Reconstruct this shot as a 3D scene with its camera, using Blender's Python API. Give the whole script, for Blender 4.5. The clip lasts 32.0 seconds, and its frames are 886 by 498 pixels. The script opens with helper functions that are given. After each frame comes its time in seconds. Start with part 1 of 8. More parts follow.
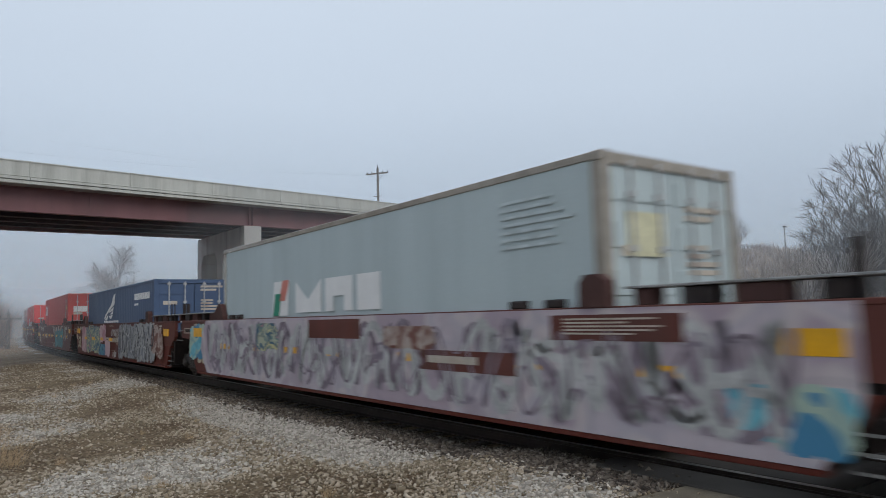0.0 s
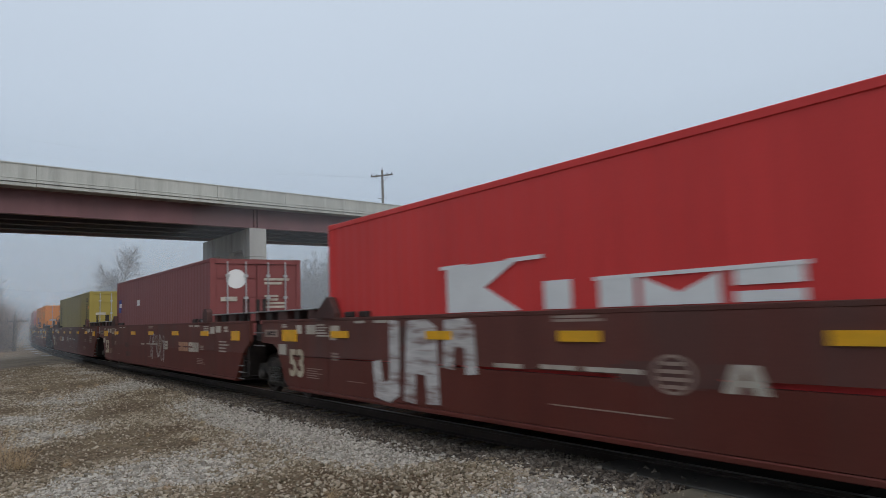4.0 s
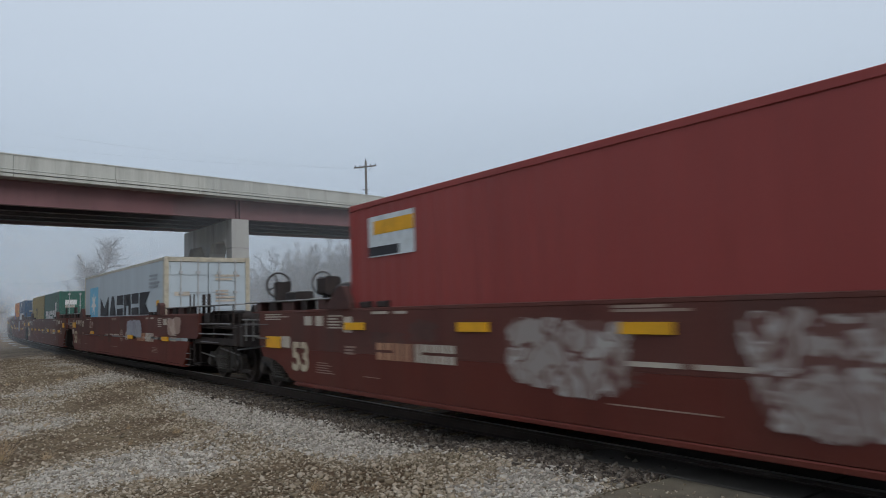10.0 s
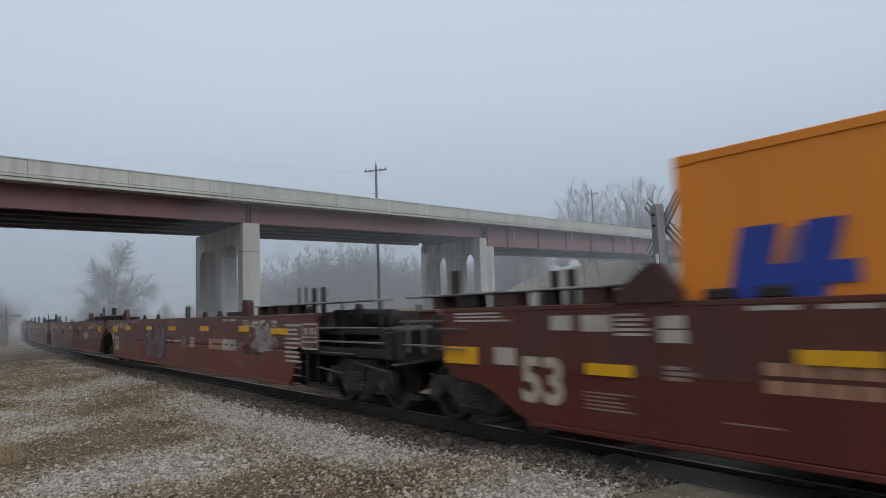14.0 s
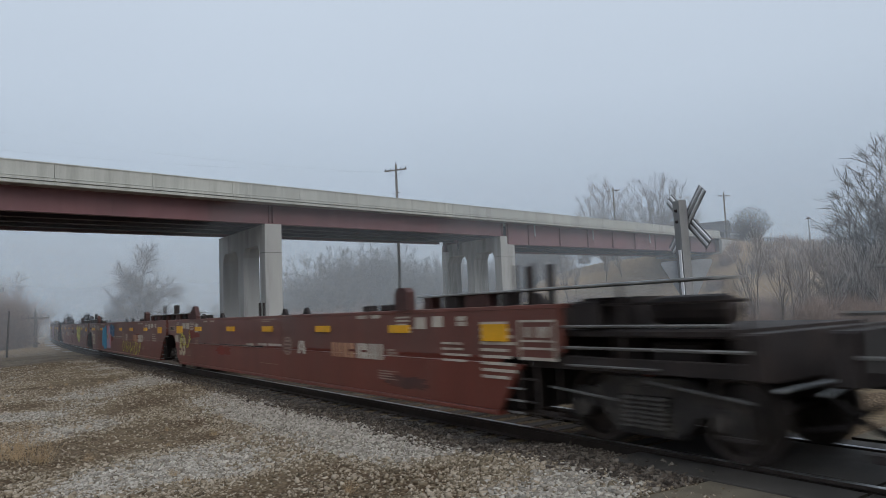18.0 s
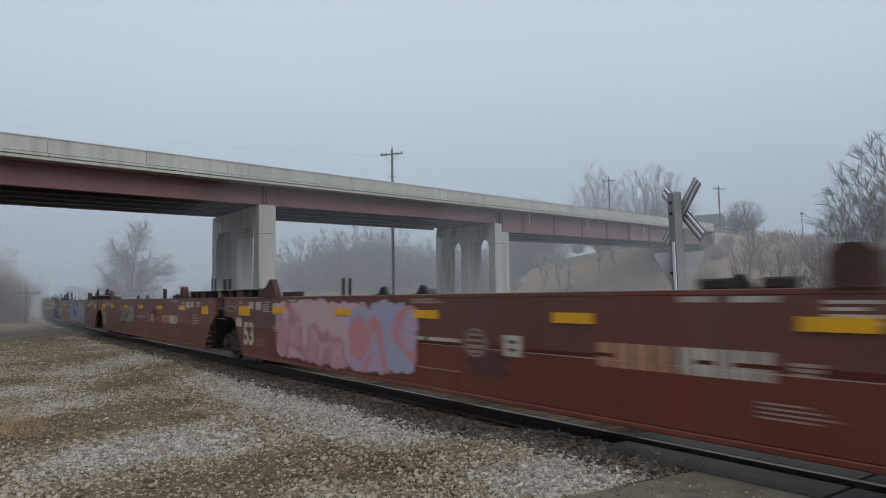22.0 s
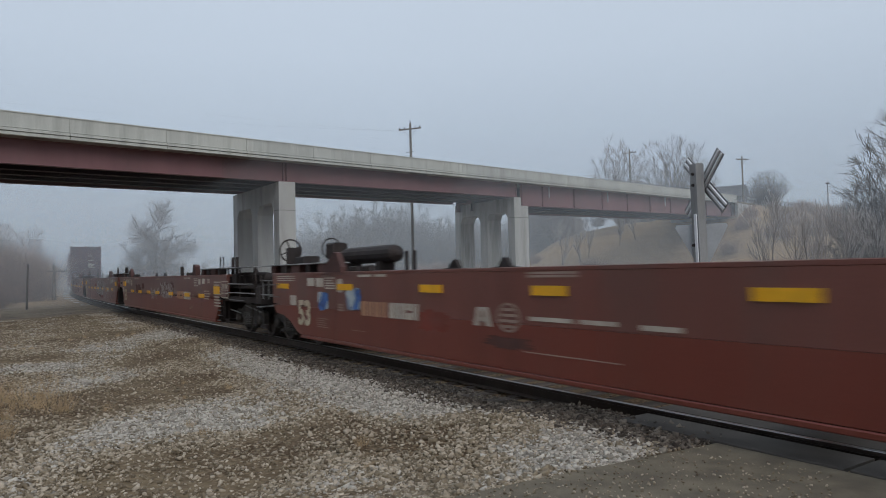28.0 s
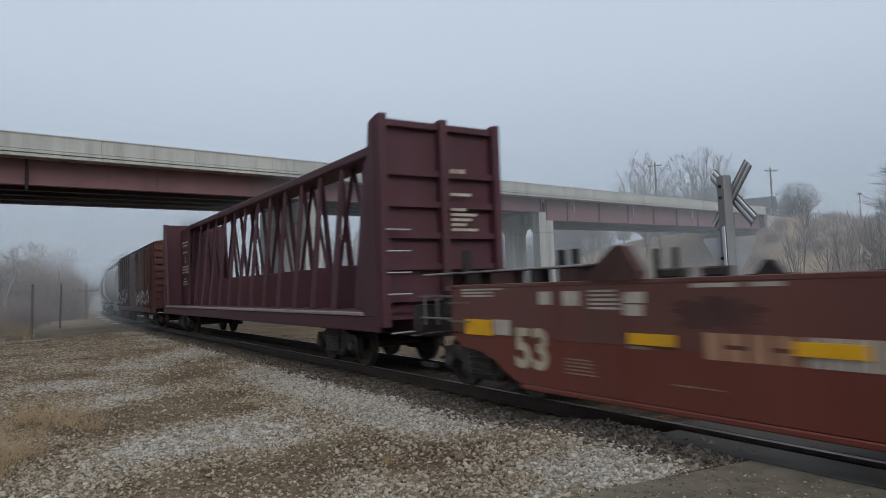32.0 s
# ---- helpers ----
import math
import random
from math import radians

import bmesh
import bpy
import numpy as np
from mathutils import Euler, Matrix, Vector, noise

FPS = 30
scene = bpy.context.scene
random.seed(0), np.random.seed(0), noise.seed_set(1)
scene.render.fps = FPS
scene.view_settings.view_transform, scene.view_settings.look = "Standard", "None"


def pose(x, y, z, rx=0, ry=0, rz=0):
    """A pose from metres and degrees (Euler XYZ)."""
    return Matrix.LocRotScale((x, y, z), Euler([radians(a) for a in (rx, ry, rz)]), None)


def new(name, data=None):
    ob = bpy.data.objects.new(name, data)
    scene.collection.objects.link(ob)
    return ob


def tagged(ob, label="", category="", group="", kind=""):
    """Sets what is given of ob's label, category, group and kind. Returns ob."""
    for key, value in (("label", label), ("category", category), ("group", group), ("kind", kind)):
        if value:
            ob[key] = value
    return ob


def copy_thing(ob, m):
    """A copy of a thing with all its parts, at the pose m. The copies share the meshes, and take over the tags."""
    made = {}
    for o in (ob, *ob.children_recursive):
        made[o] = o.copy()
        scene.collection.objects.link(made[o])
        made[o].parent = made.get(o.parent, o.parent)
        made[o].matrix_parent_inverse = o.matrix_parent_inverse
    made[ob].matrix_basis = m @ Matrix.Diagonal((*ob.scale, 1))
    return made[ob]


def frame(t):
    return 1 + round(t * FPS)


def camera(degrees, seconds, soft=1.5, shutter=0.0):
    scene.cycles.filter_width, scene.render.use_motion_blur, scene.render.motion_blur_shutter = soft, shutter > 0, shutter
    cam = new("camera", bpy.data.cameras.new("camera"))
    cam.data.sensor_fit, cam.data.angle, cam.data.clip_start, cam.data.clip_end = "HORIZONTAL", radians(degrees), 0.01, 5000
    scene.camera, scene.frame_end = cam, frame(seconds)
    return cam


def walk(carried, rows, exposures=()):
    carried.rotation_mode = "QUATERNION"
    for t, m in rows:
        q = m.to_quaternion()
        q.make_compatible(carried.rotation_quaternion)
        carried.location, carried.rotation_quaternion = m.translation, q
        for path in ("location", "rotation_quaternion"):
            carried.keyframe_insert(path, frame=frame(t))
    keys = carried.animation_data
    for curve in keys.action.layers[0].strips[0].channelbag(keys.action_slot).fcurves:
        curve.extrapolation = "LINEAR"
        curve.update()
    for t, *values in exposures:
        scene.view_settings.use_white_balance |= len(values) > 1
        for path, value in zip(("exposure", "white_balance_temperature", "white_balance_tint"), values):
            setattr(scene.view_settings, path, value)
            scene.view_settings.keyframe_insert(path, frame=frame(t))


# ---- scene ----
# ---------------------------------------------------------------- camera
EYE = (0.0, 0.0, 1.609)
TURNS = [  # seconds, yaw, pitch, roll of the hand-held camera
    (0.0, 0.51, 5.39, 1.77), (0.5, 0.16, 5.27, 1.59), (1.0, 0.19, 5.28, 1.34), (1.5, 0.17, 5.17, 0.95),
    (2.0, 0.13, 5.22, 0.71), (2.5, 0.26, 5.20, 0.72), (3.0, 0.69, 5.32, 1.13), (3.5, 0.86, 5.42, 1.58),
    (4.0, 0.92, 5.56, 1.85), (4.5, 0.91, 5.64, 1.94), (6.5, 0.53, 5.10, 2.35), (7.0, 0.10, 5.05, 2.37),
    (7.5, -0.16, 4.95, 2.36), (8.0, -0.43, 4.82, 2.15), (8.5, -0.63, 4.75, 1.97), (9.0, -0.73, 4.87, 1.89),
    (9.5, -0.43, 4.90, 1.91), (10.0, -0.47, 4.81, 1.84), (10.5, -0.63, 4.86, 1.79), (11.0, -0.66, 4.93, 1.76),
    (11.5, -0.72, 5.00, 1.75), (12.0, -0.47, 5.05, 1.80), (12.5, -0.32, 5.09, 1.81), (13.0, -0.11, 5.18, 1.80),
    (13.5, 0.14, 5.20, 1.76), (14.0, 0.38, 5.14, 1.80), (14.5, 0.72, 5.19, 1.79), (15.0, 1.15, 5.13, 1.74),
    (15.5, 1.49, 5.10, 1.83), (17.5, 1.95, 5.10, 2.16), (18.0, 2.17, 5.10, 2.24), (18.5, 2.29, 5.16, 2.31),
    (19.0, 2.63, 5.18, 2.30), (19.5, 2.85, 5.11, 2.33), (20.0, 2.88, 4.75, 2.09), (20.5, 2.71, 4.45, 1.77),
    (21.0, 2.40, 4.12, 1.46), (21.5, 2.18, 4.08, 1.20), (22.0, 1.55, 3.88, 0.79), (22.5, 0.69, 4.00, 0.69),
    (23.0, -0.27, 4.08, 0.73), (23.5, -0.80, 4.08, 0.74), (24.0, -0.82, 4.10, 0.95), (24.5, -0.81, 4.02, 1.07),
    (25.0, -0.49, 3.79, 1.10), (25.5, 0.85, 3.37, 1.25), (26.0, 2.40, 2.81, 1.54), (26.5, 3.24, 2.25, 1.76),
    (28.5, 3.17, 1.78, 1.26), (29.0, 3.23, 1.87, 1.53), (29.5, 3.22, 1.97, 1.59), (30.0, 3.72, 2.11, 1.55),
    (30.5, 4.16, 2.31, 1.62), (31.0, 4.84, 2.55, 1.85), (31.5, 5.08, 2.84, 1.94), (32.0, 5.33, 3.18, 1.83)]
cam = camera(66.0, 32.0, soft=0.6, shutter=0.28)
walk(cam, [(t, pose(*EYE, 90 + p, r, y)) for t, y, p, r in TURNS], exposures=[(0.0, 0.12), (1.0, 0.07), (2.0, 0.03), (3.5, 0.02), (6.5, 0.0), (32.0, 0.0)])

# ---------------------------------------------------------------- world and sun
SUN_UP, SUN_TURN = 38.0, 150.0


def make_world():
    w = bpy.data.worlds.new("overcast")
    scene.world = w
    w.use_nodes = True
    nt = w.node_tree
    nt.nodes.clear()
    out = nt.nodes.new("ShaderNodeOutputWorld")
    bg = nt.nodes.new("ShaderNodeBackground")
    sky = nt.nodes.new("ShaderNodeTexSky")
    sky.sky_type, sky.sun_disc = "NISHITA", False
    sky.sun_elevation, sky.sun_rotation = radians(SUN_UP), radians(SUN_TURN)
    sky.air_density, sky.dust_density = 1.0, 4.0
    dim = nt.nodes.new("ShaderNodeMix")
    dim.data_type, dim.blend_type = "RGBA", "MULTIPLY"
    dim.inputs[0].default_value = 1.0
    dim.inputs[7].default_value = (0.07, 0.07, 0.07, 1)
    # the cloud layer: paler overhead, greyer towards the misty horizon
    co = nt.nodes.new("ShaderNodeTexCoord")
    sep = nt.nodes.new("ShaderNodeSeparateXYZ")
    ramp = nt.nodes.new("ShaderNodeValToRGB")
    e = ramp.color_ramp.elements
    e[0].position, e[0].color = 0.0, (0.40, 0.475, 0.562, 1)
    e[1].position, e[1].color = 0.5, (0.64, 0.73, 0.845, 1)
    m = e.new(0.16)
    m.color = (0.47, 0.55, 0.66, 1)
    m = e.new(0.30)
    m.color = (0.575, 0.665, 0.78, 1)
    wisps = nt.nodes.new("ShaderNodeTexNoise")
    wisps.inputs["Scale"].default_value, wisps.inputs["Detail"].default_value = 2.2, 5
    soft = nt.nodes.new("ShaderNodeMapRange")
    soft.inputs[3].default_value, soft.inputs[4].default_value = 0.96, 1.04
    tint = nt.nodes.new("ShaderNodeMix")
    tint.data_type, tint.blend_type = "RGBA", "MULTIPLY"
    tint.inputs[0].default_value = 1.0
    mix = nt.nodes.new("ShaderNodeMix")
    mix.data_type = "RGBA"
    mix.inputs[0].default_value = 0.88
    ln = nt.links.new
    ln(co.outputs["Generated"], sep.inputs[0])
    ln(sep.outputs["Z"], ramp.inputs[0])
    ln(co.outputs["Generated"], wisps.inputs["Vector"])
    ln(wisps.outputs["Fac"], soft.inputs[0])
    ln(ramp.outputs[0], tint.inputs[6])
    ln(soft.outputs[0], tint.inputs[7])
    ln(sky.outputs[0], dim.inputs[6])
    ln(dim.outputs[2], mix.inputs[6])
    ln(tint.outputs[2], mix.inputs[7])
    ln(mix.outputs[2], bg.inputs["Color"])
    bg.inputs["Strength"].default_value = 1.0
    ln(bg.outputs[0], out.inputs[0])


make_world()
sun = new("sun", bpy.data.lights.new("sun", "SUN"))
sun.data.energy, sun.data.angle, sun.data.color = 1.02, radians(40), (1.0, 0.97, 0.93)
sun.matrix_world = pose(0, 0, 60, 90 - SUN_UP, 0, 180 - SUN_TURN)

# ---------------------------------------------------------------- materials
MATS = {}


def mat(name, col, rough=0.7, metal=0.0, vary=0.25, scale=6.0, fine=60.0, bump=0.15, dirt=None, dirt_amt=0.5,
        dirt_scale=1.2, streak=False, rand=0.0, stretch=None):
    """A procedural surface: base colour with broad stains and fine grain, relief from the grain."""
    if name in MATS:
        return MATS[name]
    m = bpy.data.materials.new(name)
    MATS[name] = m
    m.use_nodes = True
    nt = m.node_tree
    b = nt.nodes["Principled BSDF"]
    ln = nt.links.new
    co = nt.nodes.new("ShaderNodeTexCoord")
    src = co.outputs["Object"]
    if streak or stretch:
        mp = nt.nodes.new("ShaderNodeMapping")
        mp.inputs["Scale"].default_value = stretch or (1.0, 1.0, 0.12)
        ln(src, mp.inputs["Vector"])
        stre = mp.outputs[0]
    else:
        stre = src
    n1 = nt.nodes.new("ShaderNodeTexNoise")
    n1.inputs["Scale"].default_value, n1.inputs["Detail"].default_value = scale, 5
    n2 = nt.nodes.new("ShaderNodeTexNoise")
    n2.inputs["Scale"].default_value, n2.inputs["Detail"].default_value = fine, 3
    ln(stre, n1.inputs["Vector"])
    ln(src, n2.inputs["Vector"])
    add = nt.nodes.new("ShaderNodeMath")
    add.operation = "ADD"
    half = nt.nodes.new("ShaderNodeMath")
    half.operation = "MULTIPLY"
    half.inputs[1].default_value = 0.5
    ln(n2.outputs["Fac"], half.inputs[0])
    ln(n1.outputs["Fac"], add.inputs[0])
    ln(half.outputs[0], add.inputs[1])
    rng = nt.nodes.new("ShaderNodeMapRange")
    rng.inputs[1].default_value, rng.inputs[2].default_value = 0.45, 1.05
    rng.inputs[3].default_value, rng.inputs[4].default_value = 1 - vary, 1 + vary
    ln(add.outputs[0], rng.inputs[0])
    mul = nt.nodes.new("ShaderNodeMix")
    mul.data_type, mul.blend_type = "RGBA", "MULTIPLY"
    mul.inputs[0].default_value = 1.0
    mul.inputs[6].default_value = (*col, 1)
    ln(rng.outputs[0], mul.inputs[7])
    last = mul.outputs[2]
    if dirt:
        n3 = nt.nodes.new("ShaderNodeTexNoise")
        n3.inputs["Scale"].default_value, n3.inputs["Detail"].default_value = dirt_scale, 8
        n3.inputs["Roughness"].default_value = 0.65
        ln(stre, n3.inputs["Vector"])
        cr = nt.nodes.new("ShaderNodeMapRange")
        cr.inputs[1].default_value, cr.inputs[2].default_value = 0.48, 0.68
        cr.inputs[3].default_value, cr.inputs[4].default_value = 0.0, dirt_amt
        ln(n3.outputs["Fac"], cr.inputs[0])
        mx = nt.nodes.new("ShaderNodeMix")
        mx.data_type = "RGBA"
        ln(cr.outputs[0], mx.inputs[0])
        ln(last, mx.inputs[6])
        mx.inputs[7].default_value = (*dirt, 1)
        last = mx.outputs[2]
    if rand:
        oi = nt.nodes.new("ShaderNodeObjectInfo")
        rr = nt.nodes.new("ShaderNodeMapRange")
        rr.inputs[3].default_value, rr.inputs[4].default_value = 1 - rand, 1 + rand
        ln(oi.outputs["Random"], rr.inputs[0])
        m2 = nt.nodes.new("ShaderNodeMix")
        m2.data_type, m2.blend_type = "RGBA", "MULTIPLY"
        m2.inputs[0].default_value = 1.0
        ln(last, m2.inputs[6])
        ln(rr.outputs[0], m2.inputs[7])
        last = m2.outputs[2]
    ln(last, b.inputs["Base Color"])
    b.inputs["Roughness"].default_value, b.inputs["Metallic"].default_value = rough, metal
    b.inputs["Specular IOR Level"].default_value = 0.3
    if bump:
        bp = nt.nodes.new("ShaderNodeBump")
        bp.inputs["Strength"].default_value, bp.inputs["Distance"].default_value = bump, 0.02
        ln(add.outputs[0], bp.inputs["Height"])
        ln(bp.outputs[0], b.inputs["Normal"])
    return m


CAR_BROWN = mat("car_brown_paint", (0.140, 0.046, 0.034), 0.6, 0, 0.26, 1.6, 40, 0.06, (0.075, 0.045, 0.038), 0.7, 0.8, True, 0.12)
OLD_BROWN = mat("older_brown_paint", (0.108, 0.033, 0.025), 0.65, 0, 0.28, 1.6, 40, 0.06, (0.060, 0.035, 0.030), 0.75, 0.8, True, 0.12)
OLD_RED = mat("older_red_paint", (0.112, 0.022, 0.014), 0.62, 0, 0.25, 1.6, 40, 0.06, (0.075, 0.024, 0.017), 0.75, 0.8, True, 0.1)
CAR_RED = mat("car_red_paint", (0.150, 0.032, 0.020), 0.55, 0, 0.22, 1.6, 40, 0.06, (0.105, 0.032, 0.022), 0.7, 0.8, True, 0.1)
for painted in (CAR_BROWN, CAR_RED):
    painted.node_tree.nodes["Principled BSDF"].inputs["Roughness"].default_value = 0.42
    painted.node_tree.nodes["Principled BSDF"].inputs["Specular IOR Level"].default_value = 0.5
CAR_DARK = mat("grimy_steel", (0.030, 0.024, 0.023), 0.75, 0, 0.35, 4, 50, 0.15, (0.05, 0.032, 0.026), 0.5, 2.0)
TRUCK_STEEL = mat("cast_truck_steel", (0.038, 0.034, 0.032), 0.7, 0.1, 0.35, 6, 60, 0.2, (0.15, 0.125, 0.105), 0.5, 3.0)
WHEEL_STEEL = mat("wheel_steel", (0.07, 0.06, 0.055), 0.5, 0.6, 0.3, 8, 60, 0.1, (0.05, 0.035, 0.028), 0.6, 3.0)
END_STEEL = mat("grimy_handrail_steel", (0.17, 0.165, 0.16), 0.6, 0.2, 0.3, 5, 40, 0.05, (0.08, 0.07, 0.065), 0.7, 1.5)
GALV = mat("galvanised_steel", (0.42, 0.43, 0.44), 0.45, 0.6, 0.15, 5, 40, 0.05, (0.28, 0.27, 0.26), 0.5, 1.5)
REFLECT = mat("yellow_reflector", (0.74, 0.37, 0.012), 0.45, 0, 0.12, 5, 30, 0.02, (0.35, 0.22, 0.04), 0.4, 3.0)
STENCIL = mat("stencil_white", (0.46, 0.41, 0.345), 0.7, 0, 0.25, 5, 40, 0.02, (0.20, 0.12, 0.095), 0.75, 2.5)
STENCIL_OLD = mat("stencil_faded", (0.30, 0.22, 0.18), 0.75, 0, 0.25, 5, 40, 0.02, (0.18, 0.08, 0.06), 0.7, 2.5)
CONCRETE = mat("weathered_concrete", (0.42, 0.415, 0.395), 0.85, 0, 0.24, 1.3, 22, 0.25, (0.19, 0.185, 0.175), 0.85, 0.9, True)
PARAPET_C = mat("parapet_concrete", (0.47, 0.475, 0.44), 0.85, 0, 0.13, 2.2, 18, 0.2, (0.30, 0.295, 0.27), 0.6, 1.6, True)
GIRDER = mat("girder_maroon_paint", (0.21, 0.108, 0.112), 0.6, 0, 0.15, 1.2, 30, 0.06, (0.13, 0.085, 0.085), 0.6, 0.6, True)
# inner girders: the shade beneath the deck is put into a darker colour
GIRDER_SHADED = mat("inner_girder_paint", (0.070, 0.058, 0.070), 0.7, 0, 0.2, 1.2, 30, 0.06, (0.05, 0.045, 0.05), 0.5, 0.8)
BALLAST = mat("ballast_stone", (0.40, 0.385, 0.36), 0.9, 0, 0.3, 14, 60, 0.3, (0.22, 0.19, 0.16), 0.5, 7.0)
RAIL_M = mat("rail_steel", (0.05, 0.038, 0.032), 0.55, 0.3, 0.3, 6, 60, 0.1)
RAIL_TOP = mat("rail_head_polished", (0.48, 0.48, 0.48), 0.28, 0.9, 0.1, 4, 40, 0.02)
TIE_M = mat("creosoted_tie", (0.060, 0.048, 0.040), 0.85, 0, 0.35, 3, 50, 0.4, (0.11, 0.095, 0.08), 0.6, 4, False, 0.2, (0.3, 1, 1))
ASPHALT = mat("worn_asphalt", (0.160, 0.136, 0.100), 0.9, 0, 0.45, 3.5, 130, 0.8, (0.105, 0.09, 0.07), 0.6, 0.9)
CROSS_PANEL = mat("crossing_panel_concrete", (0.07, 0.063, 0.056), 0.8, 0, 0.3, 2.0, 60, 0.25, (0.045, 0.04, 0.036), 0.6, 1.2)
WOOD_POLE = mat("pole_wood", (0.17, 0.15, 0.13), 0.85, 0, 0.25, 4, 40, 0.25, (0.10, 0.09, 0.085), 0.5, 2, True)
GREY_POST = mat("weathered_post", (0.26, 0.26, 0.26), 0.85, 0, 0.22, 4, 40, 0.3, (0.17, 0.165, 0.16), 0.5, 3, True)
BARK = mat("bare_bark", (0.25, 0.22, 0.205), 0.9, 0, 0.25, 4, 30, 0.2)
TWIG = mat("bare_twigs", (0.42, 0.385, 0.365), 0.9, 0, 0.25, 4, 30, 0.1)
BRUSH = mat("dry_brush", (0.33, 0.255, 0.22), 0.9, 0, 0.3, 3, 20, 0.1)
DEAD_GRASS = mat("dead_grass", (0.40, 0.29, 0.175), 0.9, 0, 0.35, 3, 20, 0.1)


# ---------------------------------------------------------------- mesh helpers
class Build:
    """Collects plain solids into one mesh."""

    high = 1.0      # factor on heights

    def __init__(self):
        self.v, self.f, self.m = [], [], []

    def add(self, verts, faces, mi=0):
        o = len(self.v)
        self.v += [tuple(p) for p in verts]
        self.f += [tuple(i + o for i in f) for f in faces]
        self.m += [mi] * len(faces)
        return self

    def box(self, x0, x1, y0, y1, z0, z1, mi=0, c=0.0):
        """A box; c cuts its upright and long edges."""
        if c <= 0:
            v = [(x, y, z) for z in (z0, z1) for x, y in ((x0, y0), (x1, y0), (x1, y1), (x0, y1))]
            f = [(3, 2, 1, 0), (4, 5, 6, 7), (0, 1, 5, 4), (1, 2, 6, 5), (2, 3, 7, 6), (3, 0, 4, 7)]
            return self.add(v, f, mi)
        prof = [(y0 + c, z0), (y1 - c, z0), (y1, z0 + c), (y1, z1 - c), (y1 - c, z1), (y0 + c, z1), (y0, z1 - c), (y0, z0 + c)]
        return self.prism([(x0, *p) for p in prof], (x1 - x0, 0, 0), mi)

    def prism(self, ring, d, mi=0):
        """A planar ring of points pushed along d."""
        n = len(ring)
        v = [tuple(p) for p in ring] + [(p[0] + d[0], p[1] + d[1], p[2] + d[2]) for p in ring]
        f = [tuple(range(n - 1, -1, -1)), tuple(range(n, 2 * n))]
        f += [(i, (i + 1) % n, n + (i + 1) % n, n + i) for i in range(n)]
        return self.add(v, f, mi)

    def tube(self, a, b, r0, r1=None, n=8, mi=0, caps=True):
        a, b = Vector(a), Vector(b)
        r1 = r0 if r1 is None else r1
        d = (b - a).normalized()
        k = d.orthogonal().normalized()
        j = d.cross(k)
        v = []
        for p, r in ((a, r0), (b, r1)):
            for i in range(n):
                t = 2 * math.pi * i / n
                v.append(p + (k * math.cos(t) + j * math.sin(t)) * r)
        f = [(i, (i + 1) % n, n + (i + 1) % n, n + i) for i in range(n)]
        if caps:
            f += [tuple(range(n - 1, -1, -1)), tuple(range(n, 2 * n))]
        return self.add(v, f, mi)

    def lathe(self, prof, axis="y", n=20, at=(0, 0, 0), mi=0):
        """prof: (radius, along) pairs; turned round the axis."""
        v, f = [], []
        for r, h in prof:
            for i in range(n):
                t = 2 * math.pi * i / n
                c, s = r * math.cos(t), r * math.sin(t)
                p = {"y": (c, h, s), "z": (c, s, h), "x": (h, c, s)}[axis]
                v.append((p[0] + at[0], p[1] + at[1], p[2] + at[2]))
        for k in range(len(prof) - 1):
            for i in range(n):
                f.append((k * n + i, k * n + (i + 1) % n, (k + 1) * n + (i + 1) % n, (k + 1) * n + i))
        f += [tuple(range(n - 1, -1, -1)), tuple(range((len(prof) - 1) * n, len(prof) * n))]
        return self.add(v, f, mi)

    def mesh(self, name, *mats):
        me = bpy.data.meshes.new(name)
        me.from_pydata([(x, y, z * Build.high) for x, y, z in self.v], [], self.f)
        for m in mats:
            me.materials.append(m)
        if any(self.m):
            me.polygons.foreach_set("material_index", self.m)
        me.update()
        bm = bmesh.new()
        bm.from_mesh(me)
        bmesh.ops.recalc_face_normals(bm, faces=bm.faces)
        bm.to_mesh(me)
        bm.free()
        return me


def part(name, built, material, parent, label="", at=None):
    """Links a build (or a mesh) as one mesh object under a thing or a part."""
    me = built if isinstance(built, bpy.types.Mesh) else built.mesh(name, *(material if isinstance(material, (list, tuple)) else (material,)))
    ob = new(name, me)
    ob.parent = parent
    if at is not None:
        ob.matrix_basis = at
    if label:
        ob["label"] = label
    return ob


def thing(name, label, category, group="", kind="", at=None):
    ob = new(name)
    ob.empty_display_size = 0.3
    if at is not None:
        ob.matrix_basis = at
    return tagged(ob, label, category, group, kind)


def solid(name, built, material, label, category="", group="", kind="", at=None):
    me = built if isinstance(built, bpy.types.Mesh) else built.mesh(name, *(material if isinstance(material, (list, tuple)) else (material,)))
    ob = new(name, me)
    if at is not None:
        ob.matrix_basis = at
    return tagged(ob, label, category, group, kind)


def letters(word, size, depth=0.004):
    """The mesh of a word in the built-in font, standing in the xz plane, facing -y."""
    cu = bpy.data.curves.new("letters", "FONT")
    cu.body, cu.size, cu.extrude, cu.align_x, cu.offset = word, size, depth, "CENTER", 0.022
    ob = bpy.data.objects.new("letters", cu)
    scene.collection.objects.link(ob)
    bpy.context.view_layer.update()
    me = bpy.data.meshes.new_from_object(ob.evaluated_get(bpy.context.evaluated_depsgraph_get()))
    bpy.data.objects.remove(ob)
    bpy.data.curves.remove(cu)
    me.transform(pose(0, 0, 0, 90, 0, 0))
    return me


